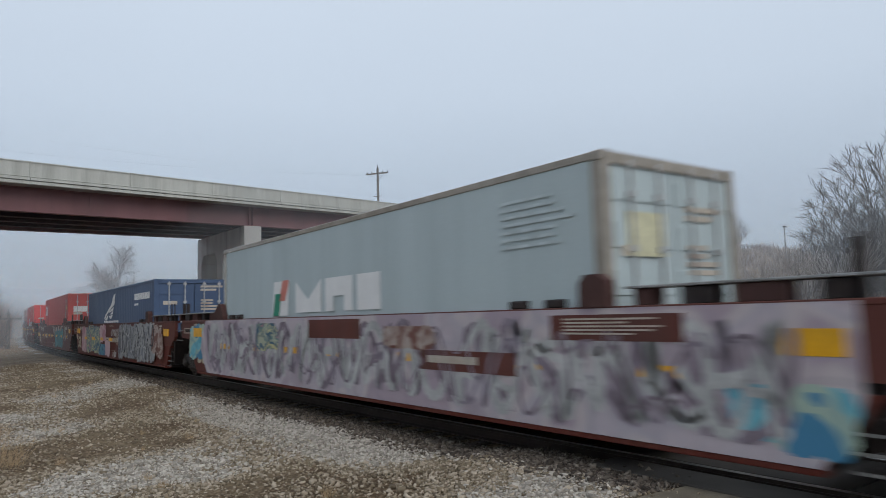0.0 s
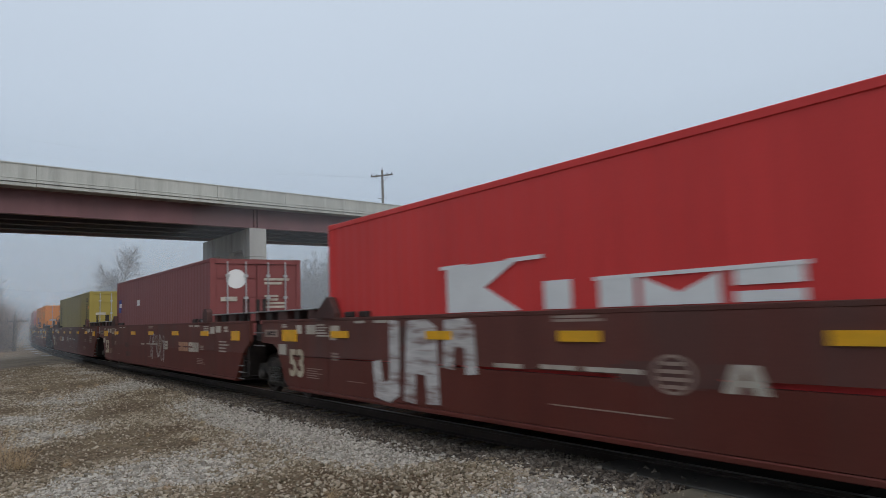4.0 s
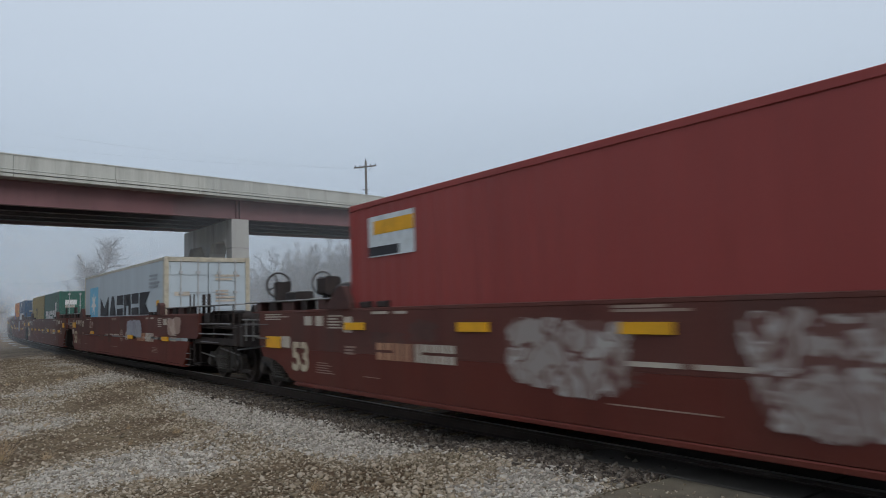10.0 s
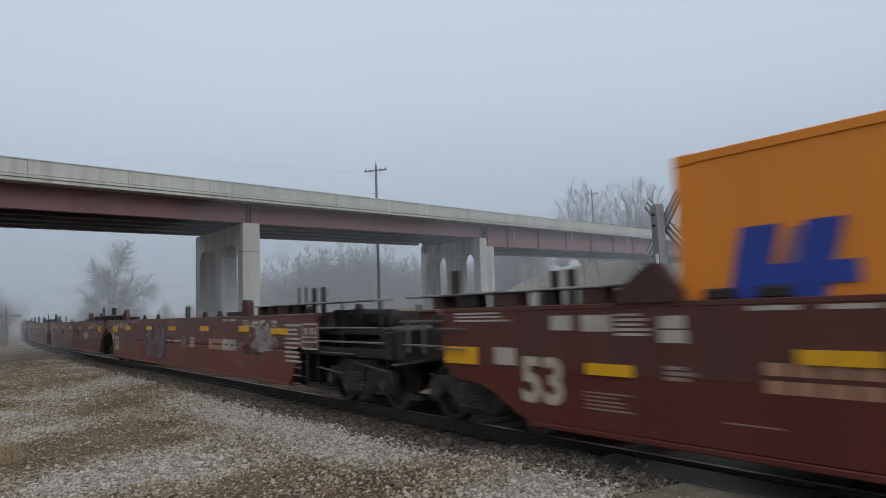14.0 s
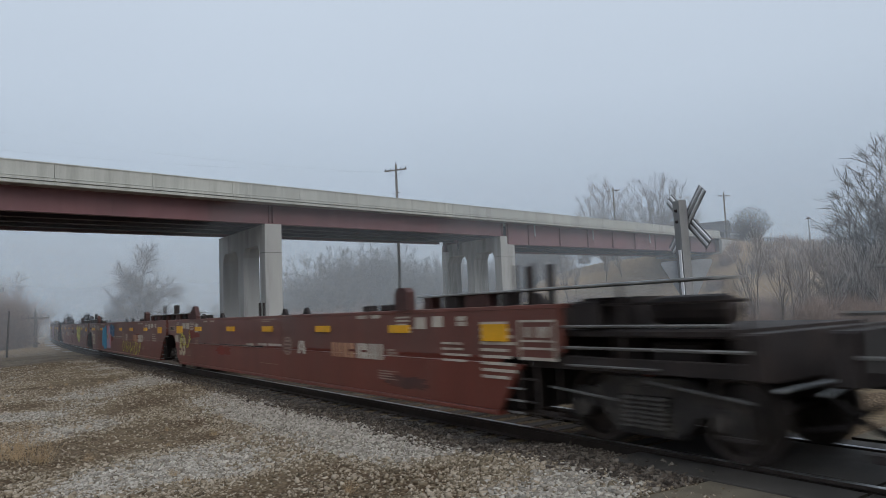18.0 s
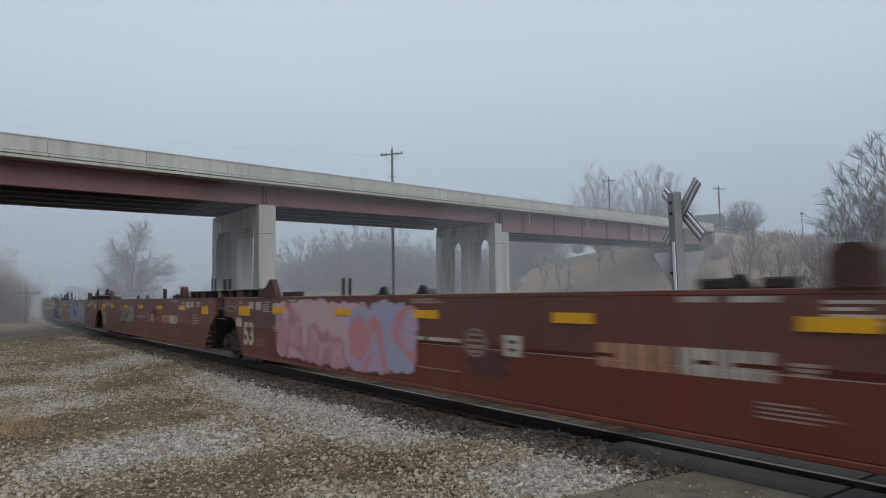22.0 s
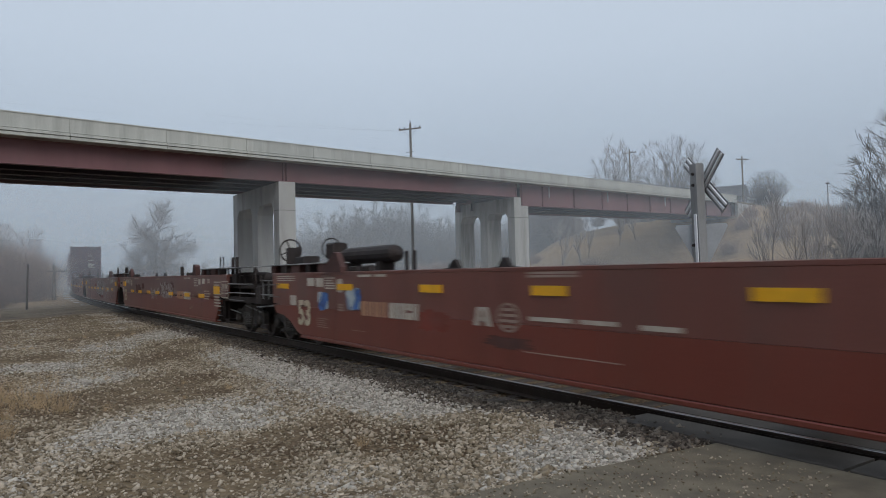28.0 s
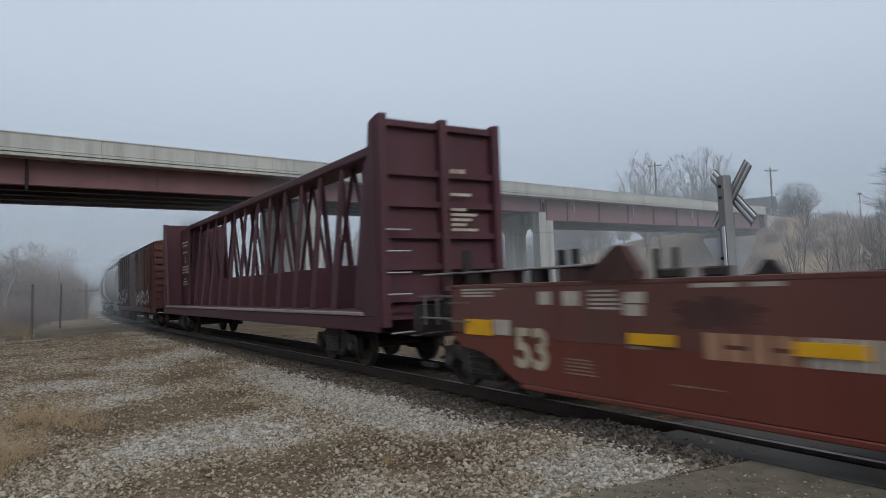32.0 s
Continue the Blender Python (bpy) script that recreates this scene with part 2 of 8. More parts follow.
# ---------------------------------------------------------------- the line of the track
U = Vector((-math.sin(radians(37.07)), math.cos(radians(37.07)), 0))   # away along the track, towards the coming train
N = Vector((math.cos(radians(37.07)), math.sin(radians(37.07)), 0))    # across it, to the far side
OFF, BEND, RADIUS = 7.013, 30.0, 740.0


def path(s):
    """The track's centre s metres up the line, and its heading there."""
    if s <= BEND:
        return U * s + N * OFF, U.copy()
    a = (s - BEND) / RADIUS
    return U * BEND + N * OFF + (U * math.sin(a) + N * (1 - math.cos(a))) * RADIUS, U * math.cos(a) + N * math.sin(a)


def track_side(x, y):
    """Signed distance from the track's centre, + on the far side."""
    s, l = U.x * x + U.y * y, N.x * x + N.y * y - OFF
    if s > BEND:
        c = math.hypot(s - BEND, RADIUS - l)
        return RADIUS - c
    return l


BR = Vector((math.sin(radians(39.9)), math.cos(radians(39.9)), 0))   # along the bridge
BN = Vector((-BR.y, BR.x, 0))                                       # across it, away from the camera
BR0 = Vector((-11.5, 40.2, 0))                                     # near face of the second bent


def deck_z(k):
    """The underside of the shallow girders along the bridge, which climbs away from the camera."""
    return 7.15 + 0.0223 * k


END_NEAR, END_FAR = -49.0, 72.0      # the bridge's two ends, along it
BANK = ((3.0, 0.2), (5.97, 2.1), (8.77, 3.0), (12.4, 3.5), (15.9, 3.6), (19.0, 3.7), (24.0, 3.0))     # skyline of the bank behind it: bearing, elevation


def ground_z(x, y):
    d = abs(track_side(x, y))
    z = -0.34
    if d < 5.0:
        z += 0.14 * max(0.0, min(1.0, (5.0 - d) / 2.6))
    z += (0.05 * noise.noise((x * 0.35, y * 0.35, 1.0)) + 0.022 * noise.noise((x * 1.3, y * 1.3, 2.0))) * min(1.0, d / 3.0)
    far = math.hypot(x, y)
    if far > 60:
        z += min(3.5, (far - 60) * 0.03) * max(0.0, min(1.0, (d - 8) / 20))
        bear = math.degrees(math.atan2(x, y))
        if far > 82 and BANK[0][0] < bear < BANK[-1][0]:
            for (b0, e0), (b1, e1) in zip(BANK, BANK[1:]):
                if b0 <= bear <= b1:
                    rise = 1.6 + 116 * math.tan(radians(e0 + (e1 - e0) * (bear - b0) / (b1 - b0)))
                    f = min(1.0, (far - 82) / 34)
                    z = max(z, rise * f * f * (3 - 2 * f) + 0.35 * noise.noise((x * 0.15, y * 0.15, 6.0)))
    # fill that carries the road up to the bridge
    k, w = BR.x * (x - BR0.x) + BR.y * (y - BR0.y), BN.x * (x - BR0.x) + BN.y * (y - BR0.y)
    for k0, sgn in ((END_FAR, 1), (END_NEAR, -1)):
        along = (k - k0) * sgn
        road_z = deck_z(min(k, 170.0) if sgn > 0 else max(k, -90.0)) + 1.25
        top = min(road_z, road_z - 1.9 + along * 0.55)
        side = max(0.0, -0.7 - w, w - 10.0)
        h = min(top, road_z - side * 0.50)
        if h > z:
            z = h + 0.25 * noise.noise((x * 0.2, y * 0.2, 3.0))
    # gravel banked up against the road's edge
    e = 0.532 * (x - 2.14) - 0.847 * (y - 6.57)
    if -3.2 < e < 1.5 and track_side(x, y) < -1.0 and far < 14:
        near = 1.0 if abs(track_side(x, y)) < 2.2 else max(0.0, 1 - (abs(track_side(x, y)) - 2.2) / 3.0)
        z += (-0.08 - z) * max(max(0.0, 1 - abs(e) / 1.4), near * max(0.0, min(1.0, (e + 3.2) / 1.0)))
    return z


# ---------------------------------------------------------------- ground
def ground_material():
    m = bpy.data.materials.new("gravelly_dirt")
    m.use_nodes = True
    nt = m.node_tree
    ln = nt.links.new
    b = nt.nodes["Principled BSDF"]
    b.inputs["Roughness"].default_value = 0.95
    b.inputs["Specular IOR Level"].default_value = 0.15
    co = nt.nodes.new("ShaderNodeTexCoord").outputs["Object"]

    def noise_tex(scale, detail=6, rough=0.6):
        n = nt.nodes.new("ShaderNodeTexNoise")
        n.inputs["Scale"].default_value, n.inputs["Detail"].default_value, n.inputs["Roughness"].default_value = scale, detail, rough
        ln(co, n.inputs["Vector"])
        return n.outputs["Fac"]

    def ramp(src, a, b2, ca, cb):
        r = nt.nodes.new("ShaderNodeValToRGB")
        r.color_ramp.elements[0].position, r.color_ramp.elements[0].color = a, (*ca, 1)
        r.color_ramp.elements[1].position, r.color_ramp.elements[1].color = b2, (*cb, 1)
        ln(src, r.inputs[0])
        return r.outputs[0]

    def mixc(fac, a, b2):
        x = nt.nodes.new("ShaderNodeMix")
        x.data_type = "RGBA"
        ln(fac, x.inputs[0])
        ln(a, x.inputs[6])
        ln(b2, x.inputs[7])
        return x.outputs[2]

    vor = nt.nodes.new("ShaderNodeTexVoronoi")
    vor.inputs["Scale"].default_value = 17.0
    ln(co, vor.inputs["Vector"])
    stone = ramp(vor.outputs["Distance"], 0.05, 0.6, (0.34, 0.285, 0.22), (0.10, 0.075, 0.052))
    hue = ramp(vor.outputs["Color"], 0.0, 1.0, (0.30, 0.25, 0.20), (0.46, 0.42, 0.37))
    mulx = nt.nodes.new("ShaderNodeMix")
    mulx.data_type, mulx.blend_type = "RGBA", "MULTIPLY"
    mulx.inputs[0].default_value = 1.0
    ln(stone, mulx.inputs[6])
    two = nt.nodes.new("ShaderNodeMix")
    two.data_type, two.blend_type = "RGBA", "ADD"
    two.inputs[0].default_value = 1.0
    ln(hue, two.inputs[6])
    ln(hue, two.inputs[7])
    ln(two.outputs[2], mulx.inputs[7])
    gravel = mulx.outputs[2]
    dirt = ramp(noise_tex(5.0, 8), 0.3, 0.75, (0.095, 0.068, 0.042), (0.25, 0.19, 0.12))
    straw = ramp(noise_tex(2.2, 8), 0.35, 0.7, (0.22, 0.155, 0.098), (0.40, 0.29, 0.18))
    patch = ramp(noise_tex(0.42, 7, 0.62), 0.44, 0.56, (0, 0, 0), (1, 1, 1))
    near = mixc(patch, gravel, dirt)
    # away from the yard the ground is rough dry grass
    sep = nt.nodes.new("ShaderNodeVectorMath")
    sep.operation = "LENGTH"
    ln(co, sep.inputs[0])
    reach = nt.nodes.new("ShaderNodeMapRange")
    reach.inputs[1].default_value, reach.inputs[2].default_value = 45.0, 75.0
    ln(sep.outputs["Value"], reach.inputs[0])
    ln(mixc(reach.outputs[0], near, straw), b.inputs["Base Color"])
    bp = nt.nodes.new("ShaderNodeBump")
    bp.inputs["Strength"].default_value, bp.inputs["Distance"].default_value = 0.6, 0.03
    ln(vor.outputs["Distance"], bp.inputs["Height"])
    bp.invert = True
    ln(bp.outputs[0], b.inputs["Normal"])
    return m


GROUND_M = ground_material()


def ground():
    near = [i * 0.5 for i in range(-60, 61)]
    ax = [-1800, -900, -500, -300, -200, -150, -120, -100, -85, -72, -62, -54, -47, -41, -36, -33] + near + [33, 36, 40, 44, 48, 53, 58, 64, 70, 78, 88, 100, 120, 150, 200, 300, 500, 900, 1800]
    ay = [-900, -300, -100, -40, -20, -12, -8, -5, -3] + [-2 + i * 0.5 for i in range(0, 84)] + [41 + i * 1.2 for i in range(50)] + [103, 108, 115, 125, 140, 160, 200, 300, 500, 900, 1800]
    v = [(x, y, ground_z(x, y)) for y in ay for x in ax]
    nx = len(ax)
    f = [(j * nx + i, j * nx + i + 1, (j + 1) * nx + i + 1, (j + 1) * nx + i) for j in range(len(ay) - 1) for i in range(nx - 1)]
    me = bpy.data.meshes.new("ground")
    me.from_pydata(v, [], f)
    me.materials.append(GROUND_M)
    me.polygons.foreach_set("use_smooth", [True] * len(f))
    me.update()
    tagged(new("ground", me), "grey gravel and brown dirt yard beside the railway", "ground", kind="structure")


ground()


def ribbon(name, pts, prof, material, label, kind="structure", parent=None):
    """A profile (across, up) swept along the track at the given distances."""
    v, f, n = [], [], len(prof)
    for s in pts:
        p, d = path(s)
        side = Vector((d.y, -d.x, 0))
        for a, z in prof:
            q = p + side * a
            v.append((q.x, q.y, z))
    for i in range(len(pts) - 1):
        for j in range(n):
            f.append((i * n + j, i * n + (j + 1) % n, (i + 1) * n + (j + 1) % n, (i + 1) * n + j))
    f += [tuple(range(n)), tuple(range((len(pts) - 1) * n, len(pts) * n))[::-1]]
    b = Build().add(v, f)
    if parent:
        return part(name, b, material, parent, label)
    return solid(name, b, material, label, kind=kind)


STEPS = [-40 + i * 2.0 for i in range(36)] + [32 + i * 4.0 for i in range(80)]
bed = ribbon("ballast_bed", STEPS, [(-2.9, -0.42), (2.9, -0.42), (1.9, -0.215), (-1.9, -0.215)], BALLAST,
             "grey crushed stone ballast bed under the track")


def rails():
    line = thing("railway_track", "single curved railway track with rusty rails on dark ties", "railway track", kind="structure")
    for side in (-1, 1):
        c = 0.755 * side
        prof = [(c - 0.07, -0.172), (c + 0.07, -0.172), (c + 0.07, -0.158), (c + 0.011, -0.14), (c + 0.011, -0.045), (c + 0.036, -0.036),
                (c + 0.036, -0.003), (c - 0.036, -0.003), (c - 0.036, -0.036), (c - 0.011, -0.045), (c - 0.011, -0.14), (c - 0.07, -0.158)]
        ribbon("rail", STEPS, prof, RAIL_M, "", parent=line)
        ribbon("rail_head", STEPS, [(c - 0.031, -0.003), (c + 0.031, -0.003), (c + 0.027, 0.001), (c - 0.027, 0.001)], RAIL_TOP, "polished running surface", parent=line)
    return line


TRACK = rails()


def ties():
    """Wooden ties; the nearest stand alone, the far ones are joined."""
    rng = random.Random(4)
    shapes = []
    for k in range(5):
        b = Build()
        b.box(-1.3 - rng.uniform(0, 0.06), 1.3 + rng.uniform(0, 0.06), -0.115, 0.115, -0.17, 0.0, c=0.012)
        b.box(-0.93, -0.60, -0.09, 0.09, -0.002, 0.012, mi=1)
        b.box(0.60, 0.93, -0.09, 0.09, -0.002, 0.012, mi=1)
        shapes.append(b.mesh("tie", TIE_M, RAIL_M))
    s = 5.4
    while s < 64:
        p, d = path(s)
        a = math.degrees(math.atan2(-d.x, d.y)) + rng.uniform(-1.5, 1.5)
        part("tie", rng.choice(shapes), None, TRACK, at=pose(p.x, p.y, -0.186 + rng.uniform(-0.006, 0.004), 0, 0, a))
        s += 0.51 + rng.uniform(-0.03, 0.03)
    far = Build()
    for sp in np.arange(64, 140, 0.52):
        p, d = path(float(sp))
        sd = Vector((d.y, -d.x, 0))
        ring = [(p + sd * a + d * c) for a, c in ((-1.3, -0.11), (1.3, -0.11), (1.3, 0.11), (-1.3, 0.11))]
        far.prism([(q.x, q.y, -0.25) for q in ring], (0, 0, 0.064))
    ob = part("far_ties", far, TIE_M, TRACK)
    ob["kind"] = "stuff"


ties()


def crossing():
    """The level crossing: concrete panels beside and between the rails, the road on both sides."""
    th = thing("crossing_panels", "dark weathered concrete crossing panels beside the rails", "level crossing", kind="structure")
    for a0, a1 in ((-1.32, -0.815), (-0.655, 0.655), (0.815, 1.32)):
        s = -14.0
        while s < 4.0:
            p0, d = path(s)
            sd = Vector((d.y, -d.x, 0))
            L = 2.36
            b = Build()
            top = -0.012 if abs(a0) < 0.7 else -0.050
            b.box(0, L, a0, a1, -0.16, top, c=0.006)
            m = pose(p0.x, p0.y, 0, 0, 0, math.degrees(math.atan2(d.y, d.x)))
            part("panel", b, CROSS_PANEL, th, at=m)
            s += 2.40
    return th


crossing()


def road():
    # its edge lies up the line from the camera and meets the panels
    e0, e1 = Vector((2.14, 6.57, 0)), Vector((-6.02, 1.44, 0))
    d = (e1 - e0).normalized()
    back = -U
    b = Build()

    def strip(a, c, w, z0, z1):
        n = 14
        top = []
        for i in range(n + 1):
            p = a.lerp(c, i / n)
            j = 0.10 * noise.noise((p.x * 1.3, p.y * 1.3, 9))
            top.append(((p + U * j), (p + back * w)))
        v, f = [], []
        for q, r in top:
            for t in (q, r):
                v += [(t.x, t.y, z0), (t.x, t.y, z1)]
        for i in range(n):
            o = 4 * i
            f += [(o + 1, o + 5, o + 7, o + 3), (o, o + 1, o + 5, o + 4)]
        b.add(v, f)

    strip(e0, e1 + d * 20, 8.2, -0.5, -0.06)
    far0 = e0 + N * 2.72
    strip(far0, far0 + N * 28, 8.2, -0.5, -0.03)
    solid("road", b, ASPHALT, "worn grey-brown asphalt road at the crossing", "road", kind="structure")


road()


# ---------------------------------------------------------------- loose stones
def stones(name, spots, sizes, material, label, seed):
    """Many small crushed stones as one sheet of real pieces."""
    rg = np.random.default_rng(seed)
    # a rough block with eight corners, two facets a side
    ico = np.array([(x, y, z) for z in (-1, 1) for x, y in ((-1, -1), (1, -1), (1, 1), (-1, 1))]) * 0.62
    tri = np.array([(3, 2, 1), (3, 1, 0), (4, 5, 6), (4, 6, 7), (0, 1, 5), (0, 5, 4), (1, 2, 6), (1, 6, 5), (2, 3, 7), (2, 7, 6), (3, 0, 4), (3, 4, 7)])
    n = len(spots)
    sh = ico[None] * rg.uniform(0.55, 1.35, (n, 8, 3)) * rg.uniform((0.8, 0.55, 0.4), (1.5, 1.0, 0.8), (n, 3))[:, None]
    a = rg.uniform(0, 6.283, n)
    c, s = np.cos(a), np.sin(a)
    x = sh[..., 0] * c[:, None] - sh[..., 1] * s[:, None]
    y = sh[..., 0] * s[:, None] + sh[..., 1] * c[:, None]
    tilt = rg.normal(0, 0.5, (n, 1))
    z = sh[..., 2] * np.cos(tilt) + x * np.sin(tilt)
    x = x * np.cos(tilt) - sh[..., 2] * np.sin(tilt)
    pts = np.stack([x, y, z], -1) * sizes[:, None, None] + spots[:, None]
    me = bpy.data.meshes.new(name)
    me.vertices.add(n * 8)
    me.vertices.foreach_set("co", pts.astype(np.float32).ravel())
    idx = (tri[None] + (np.arange(n) * 8)[:, None, None]).astype(np.int32).ravel()
    me.loops.add(len(idx))
    me.loops.foreach_set("vertex_index", idx)
    me.polygons.add(n * 12)
    me.polygons.foreach_set("loop_start", np.arange(0, n * 36, 3, dtype=np.int32))
    me.polygons.foreach_set("loop_total", np.full(n * 12, 3, dtype=np.int32))
    me.materials.append(material)
    me.update(calc_edges=True)
    me.validate()
    return tagged(new(name, me), label, "gravel", kind="stuff")


def stone_material(name, dark, mid, light):
    m = mat(name, mid, 0.9, 0, 0.22, 14, 60, 0.3)
    nt = m.node_tree
    geo = nt.nodes.new("ShaderNodeNewGeometry")
    ramp = nt.nodes.new("ShaderNodeValToRGB")
    ramp.color_ramp.elements[0].color = (*dark, 1)
    ramp.color_ramp.elements[1].color = (*light, 1)
    e = ramp.color_ramp.elements.new(0.45)
    e.color = (*mid, 1)
    nt.links.new(geo.outputs["Random Per Island"], ramp.inputs[0])
    for n in nt.nodes:
        if n.type == "MIX" and n.blend_type == "MULTIPLY":
            nt.links.new(ramp.outputs[0], n.inputs[6])
            break
    return m


STONE_M = stone_material("loose_gravel", (0.12, 0.092, 0.062), (0.25, 0.20, 0.138), (0.47, 0.40, 0.315))
STAINED_M = stone_material("stained_ballast", (0.035, 0.028, 0.023), (0.085, 0.066, 0.052), (0.20, 0.17, 0.14))
PALE_M = stone_material("clean_gravel", (0.20, 0.178, 0.147), (0.37, 0.335, 0.29), (0.56, 0.515, 0.45))


def on_road(x, y):
    e0 = Vector((2.14, 6.57, 0))
    q = Vector((x, y, 0)) - e0
    return q.dot(Vector((0.532, -0.847, 0))) > -0.05


PALE = [((-3.8, 13.4), 1.2), ((-1.3, 10.7), 1.4), ((-3.6, 8.9), 0.85), ((-4.5, 8.0), 0.7), ((-9.8, 14.6), 1.0), ((-10.4, 18.4), 1.3), ((-9.4, 21.4), 1.7),
        ((0.5, 9.6), 0.6), ((-2.2, 11.6), 0.9), ((-7.4, 12.7), 0.8), ((-5.2, 15.4), 0.9)]      # heaps of clean stone: centre, radius
DIRT = [((-5.7, 12.0), 0.5), ((-5.0, 12.3), 0.4), ((-6.6, 10.4), 0.8), ((-5.9, 10.0), 0.7), ((-2.9, 6.6), 0.9), ((-1.9, 8.0), 0.7), ((-0.9, 7.4), 0.7),
        ((-12.4, 22.0), 1.4), ((-7.6, 15.6), 0.9), ((-4.6, 10.9), 0.5), ((-10.9, 16.6), 0.8), ((-8.3, 18.4), 0.9)]      # brown patches


def patchiness(x, y):
    """+ on the clean heaps, - on the bare patches."""
    v = -0.05 + 0.75 * noise.noise((x * 0.6, y * 0.6, 5.0)) + 0.45 * noise.noise((x * 1.7, y * 1.7, 8.0))
    for sign, spots in ((1.0, PALE), (-1.1, DIRT)):
        for (cx, cy), r in spots:
            d = math.hypot(x - cx, (y - cy) * 0.8) / r
            if d < 2.2:
                v += sign * math.exp(-d * d)
    return v


def scatter_gravel():
    rg = np.random.default_rng(7)
    mixed, pale, dark = ([], []), ([], []), ([], [])
    tries = 0
    while len(mixed[0]) + len(pale[0]) + len(dark[0]) < 190000 and tries < 800000:
        tries += 1
        r = 3.3 + 36 * rg.random() ** 2.1
        a = radians(-52 + 78 * rg.random())
        x, y = r * math.sin(a), r * math.cos(a)
        l = track_side(x, y)
        if l > -1.0:
            continue
        if on_road(x, y):
            # a few crumbs carried onto the road
            if rg.random() < 0.05 and l < -1.5:
                size = rg.uniform(0.006, 0.016)
                mixed[0].append((x, y, -0.058 + size * 0.3))
                mixed[1].append(size)
            continue
        v = patchiness(x, y)
        if l > -3.0:
            v += 0.35
        dense = 1.0 if v > 0.15 else 0.85 if v > -0.15 else 0.55 if v > -0.5 else 0.15
        if rg.random() > dense:
            continue
        clean = v > 0.45 + rg.normal(0, 0.28)
        size = rg.uniform(0.009, 0.029) * (1.7 if rg.random() < 0.08 else 1.0)
        lift = max(-0.215, ground_z(x, y)) if abs(l) < 1.9 else ground_z(x, y)
        if 1.9 <= abs(l) < 2.9:
            lift = max(lift, -0.215 - (abs(l) - 1.9) * 0.2)
        kind = dark if l > -1.85 + rg.normal(0, 0.14) else pale if clean else mixed
        kind[0].append((x, y, lift + size * rg.uniform(0.1, 0.5)))
        kind[1].append(size)
    stones("gravel", np.array(mixed[0]), np.array(mixed[1]), STONE_M, "loose tan and grey crushed stone lying on brown dirt", 3)
    stones("pale_gravel", np.array(pale[0]), np.array(pale[1]), PALE_M, "heaps of clean pale grey crushed stone", 5)
    stones("stained_gravel", np.array(dark[0]), np.array(dark[1]), STAINED_M, "rust and oil stained ballast beside the rail", 6)
    sp, sz = [], []
    # between and beyond the rails
    for _ in range(9000):
        s, l = rg.uniform(5.3, 45), rg.uniform(-1.6, 2.6)
        if min(abs(l - 0.755), abs(l + 0.755)) < 0.09:
            continue
        p, d = path(s)
        q = p + Vector((d.y, -d.x, 0)) * l
        sp.append((q.x, q.y, -0.208))
        sz.append(rg.uniform(0.014, 0.034))
    stones("track_ballast", np.array(sp), np.array(sz), STAINED_M, "crushed stone between the ties and rails", 4)


scatter_gravel()


# ---------------------------------------------------------------- bridge
def at_bridge(k, w, z):
    p = BR0 + BR * k + BN * w
    return (p.x, p.y, z)


def span_box(b, k0, k1, w0, w1, z0, z1, mi=0, step=4.0):
    """A bar along the bridge that follows its fall; z are heights above the girders' underside."""
    n = max(1, int((k1 - k0) / step))
    v, f = [], [(0, 1, 2, 3), (4 * n + 3, 4 * n + 2, 4 * n + 1, 4 * n)]
    for i in range(n + 1):
        k = k0 + (k1 - k0) * i / n
        v += [at_bridge(k, w, deck_z(k) + z) for w, z in ((w0, z0), (w1, z0), (w1, z1), (w0, z1))]
    for i in range(n):
        o = 4 * i
        f += [(o + j, o + 4 + j, o + 4 + (j + 1) % 4, o + (j + 1) % 4) for j in range(4)]
    b.add(v, f, mi)
    return b


BENTS = ((-24.3, 1.02, 0.0), (0.0, 1.04, 0.0), (23.45, 1.56, 0.69))      # where, how thick, and the step down to the deep girders
GIRDER_ROWS = (0.35, 2.2, 4.05, 5.9, 7.72)


def girder(a, c, w, deep, outer):
    """One plate girder from a to c; its web starts deep metres below the shallow ones."""
    b = Build()
    span_box(b, a + 0.01, c - 0.01, w - 0.02, w + 0.02, 0.04 - deep, 1.12)
    span_box(b, a + 0.01, c - 0.01, w - 0.2, w + 0.2, -deep, 0.04 - deep)
    span_box(b, a + 0.01, c - 0.01, w - 0.17, w + 0.17, 1.12, 1.155)
    if outer:
        k = a + 3.2
        while deep and k < c - 0.5:
            span_box(b, k, k + 0.03, w - 0.18, w - 0.02, 0.04 - deep, 1.12)
            k += 5.2
        for k in (a + 0.10, c - 0.14):
            span_box(b, k, k + 0.04, w - 0.18, w - 0.02, 0.04 - deep, 1.12)
        if not deep:       # bolted splice plates part of the way along
            k = a + 0.62 * (c - a)
            span_box(b, k, k + 0.5, w - 0.034, w - 0.022, 0.16, 1.0)
    return b


def span_profile(k0, k1, prof):
    """A closed outline (across, up) carried along the bridge from k0 to k1."""
    n = len(prof)
    v = [at_bridge(k, w, deck_z(k) + z) for k in (k0, k1) for w, z in prof]
    f = [tuple(range(n - 1, -1, -1)), tuple(range(n, 2 * n))] + [(i, (i + 1) % n, n + (i + 1) % n, n + i) for i in range(n)]
    return Build().add(v, f)


# outer face of the barrier: fascia, groove, ledge, groove, wall, cap (out from the wall, up)
FACE = ((0.06, 1.17), (0.06, 1.31), (-0.06, 1.31), (-0.06, 1.345), (0.10, 1.345), (0.10, 1.47), (-0.05, 1.47), (-0.05, 1.51), (0.0, 1.51), (0.0, 2.17), (0.03, 2.17), (0.03, 2.225))


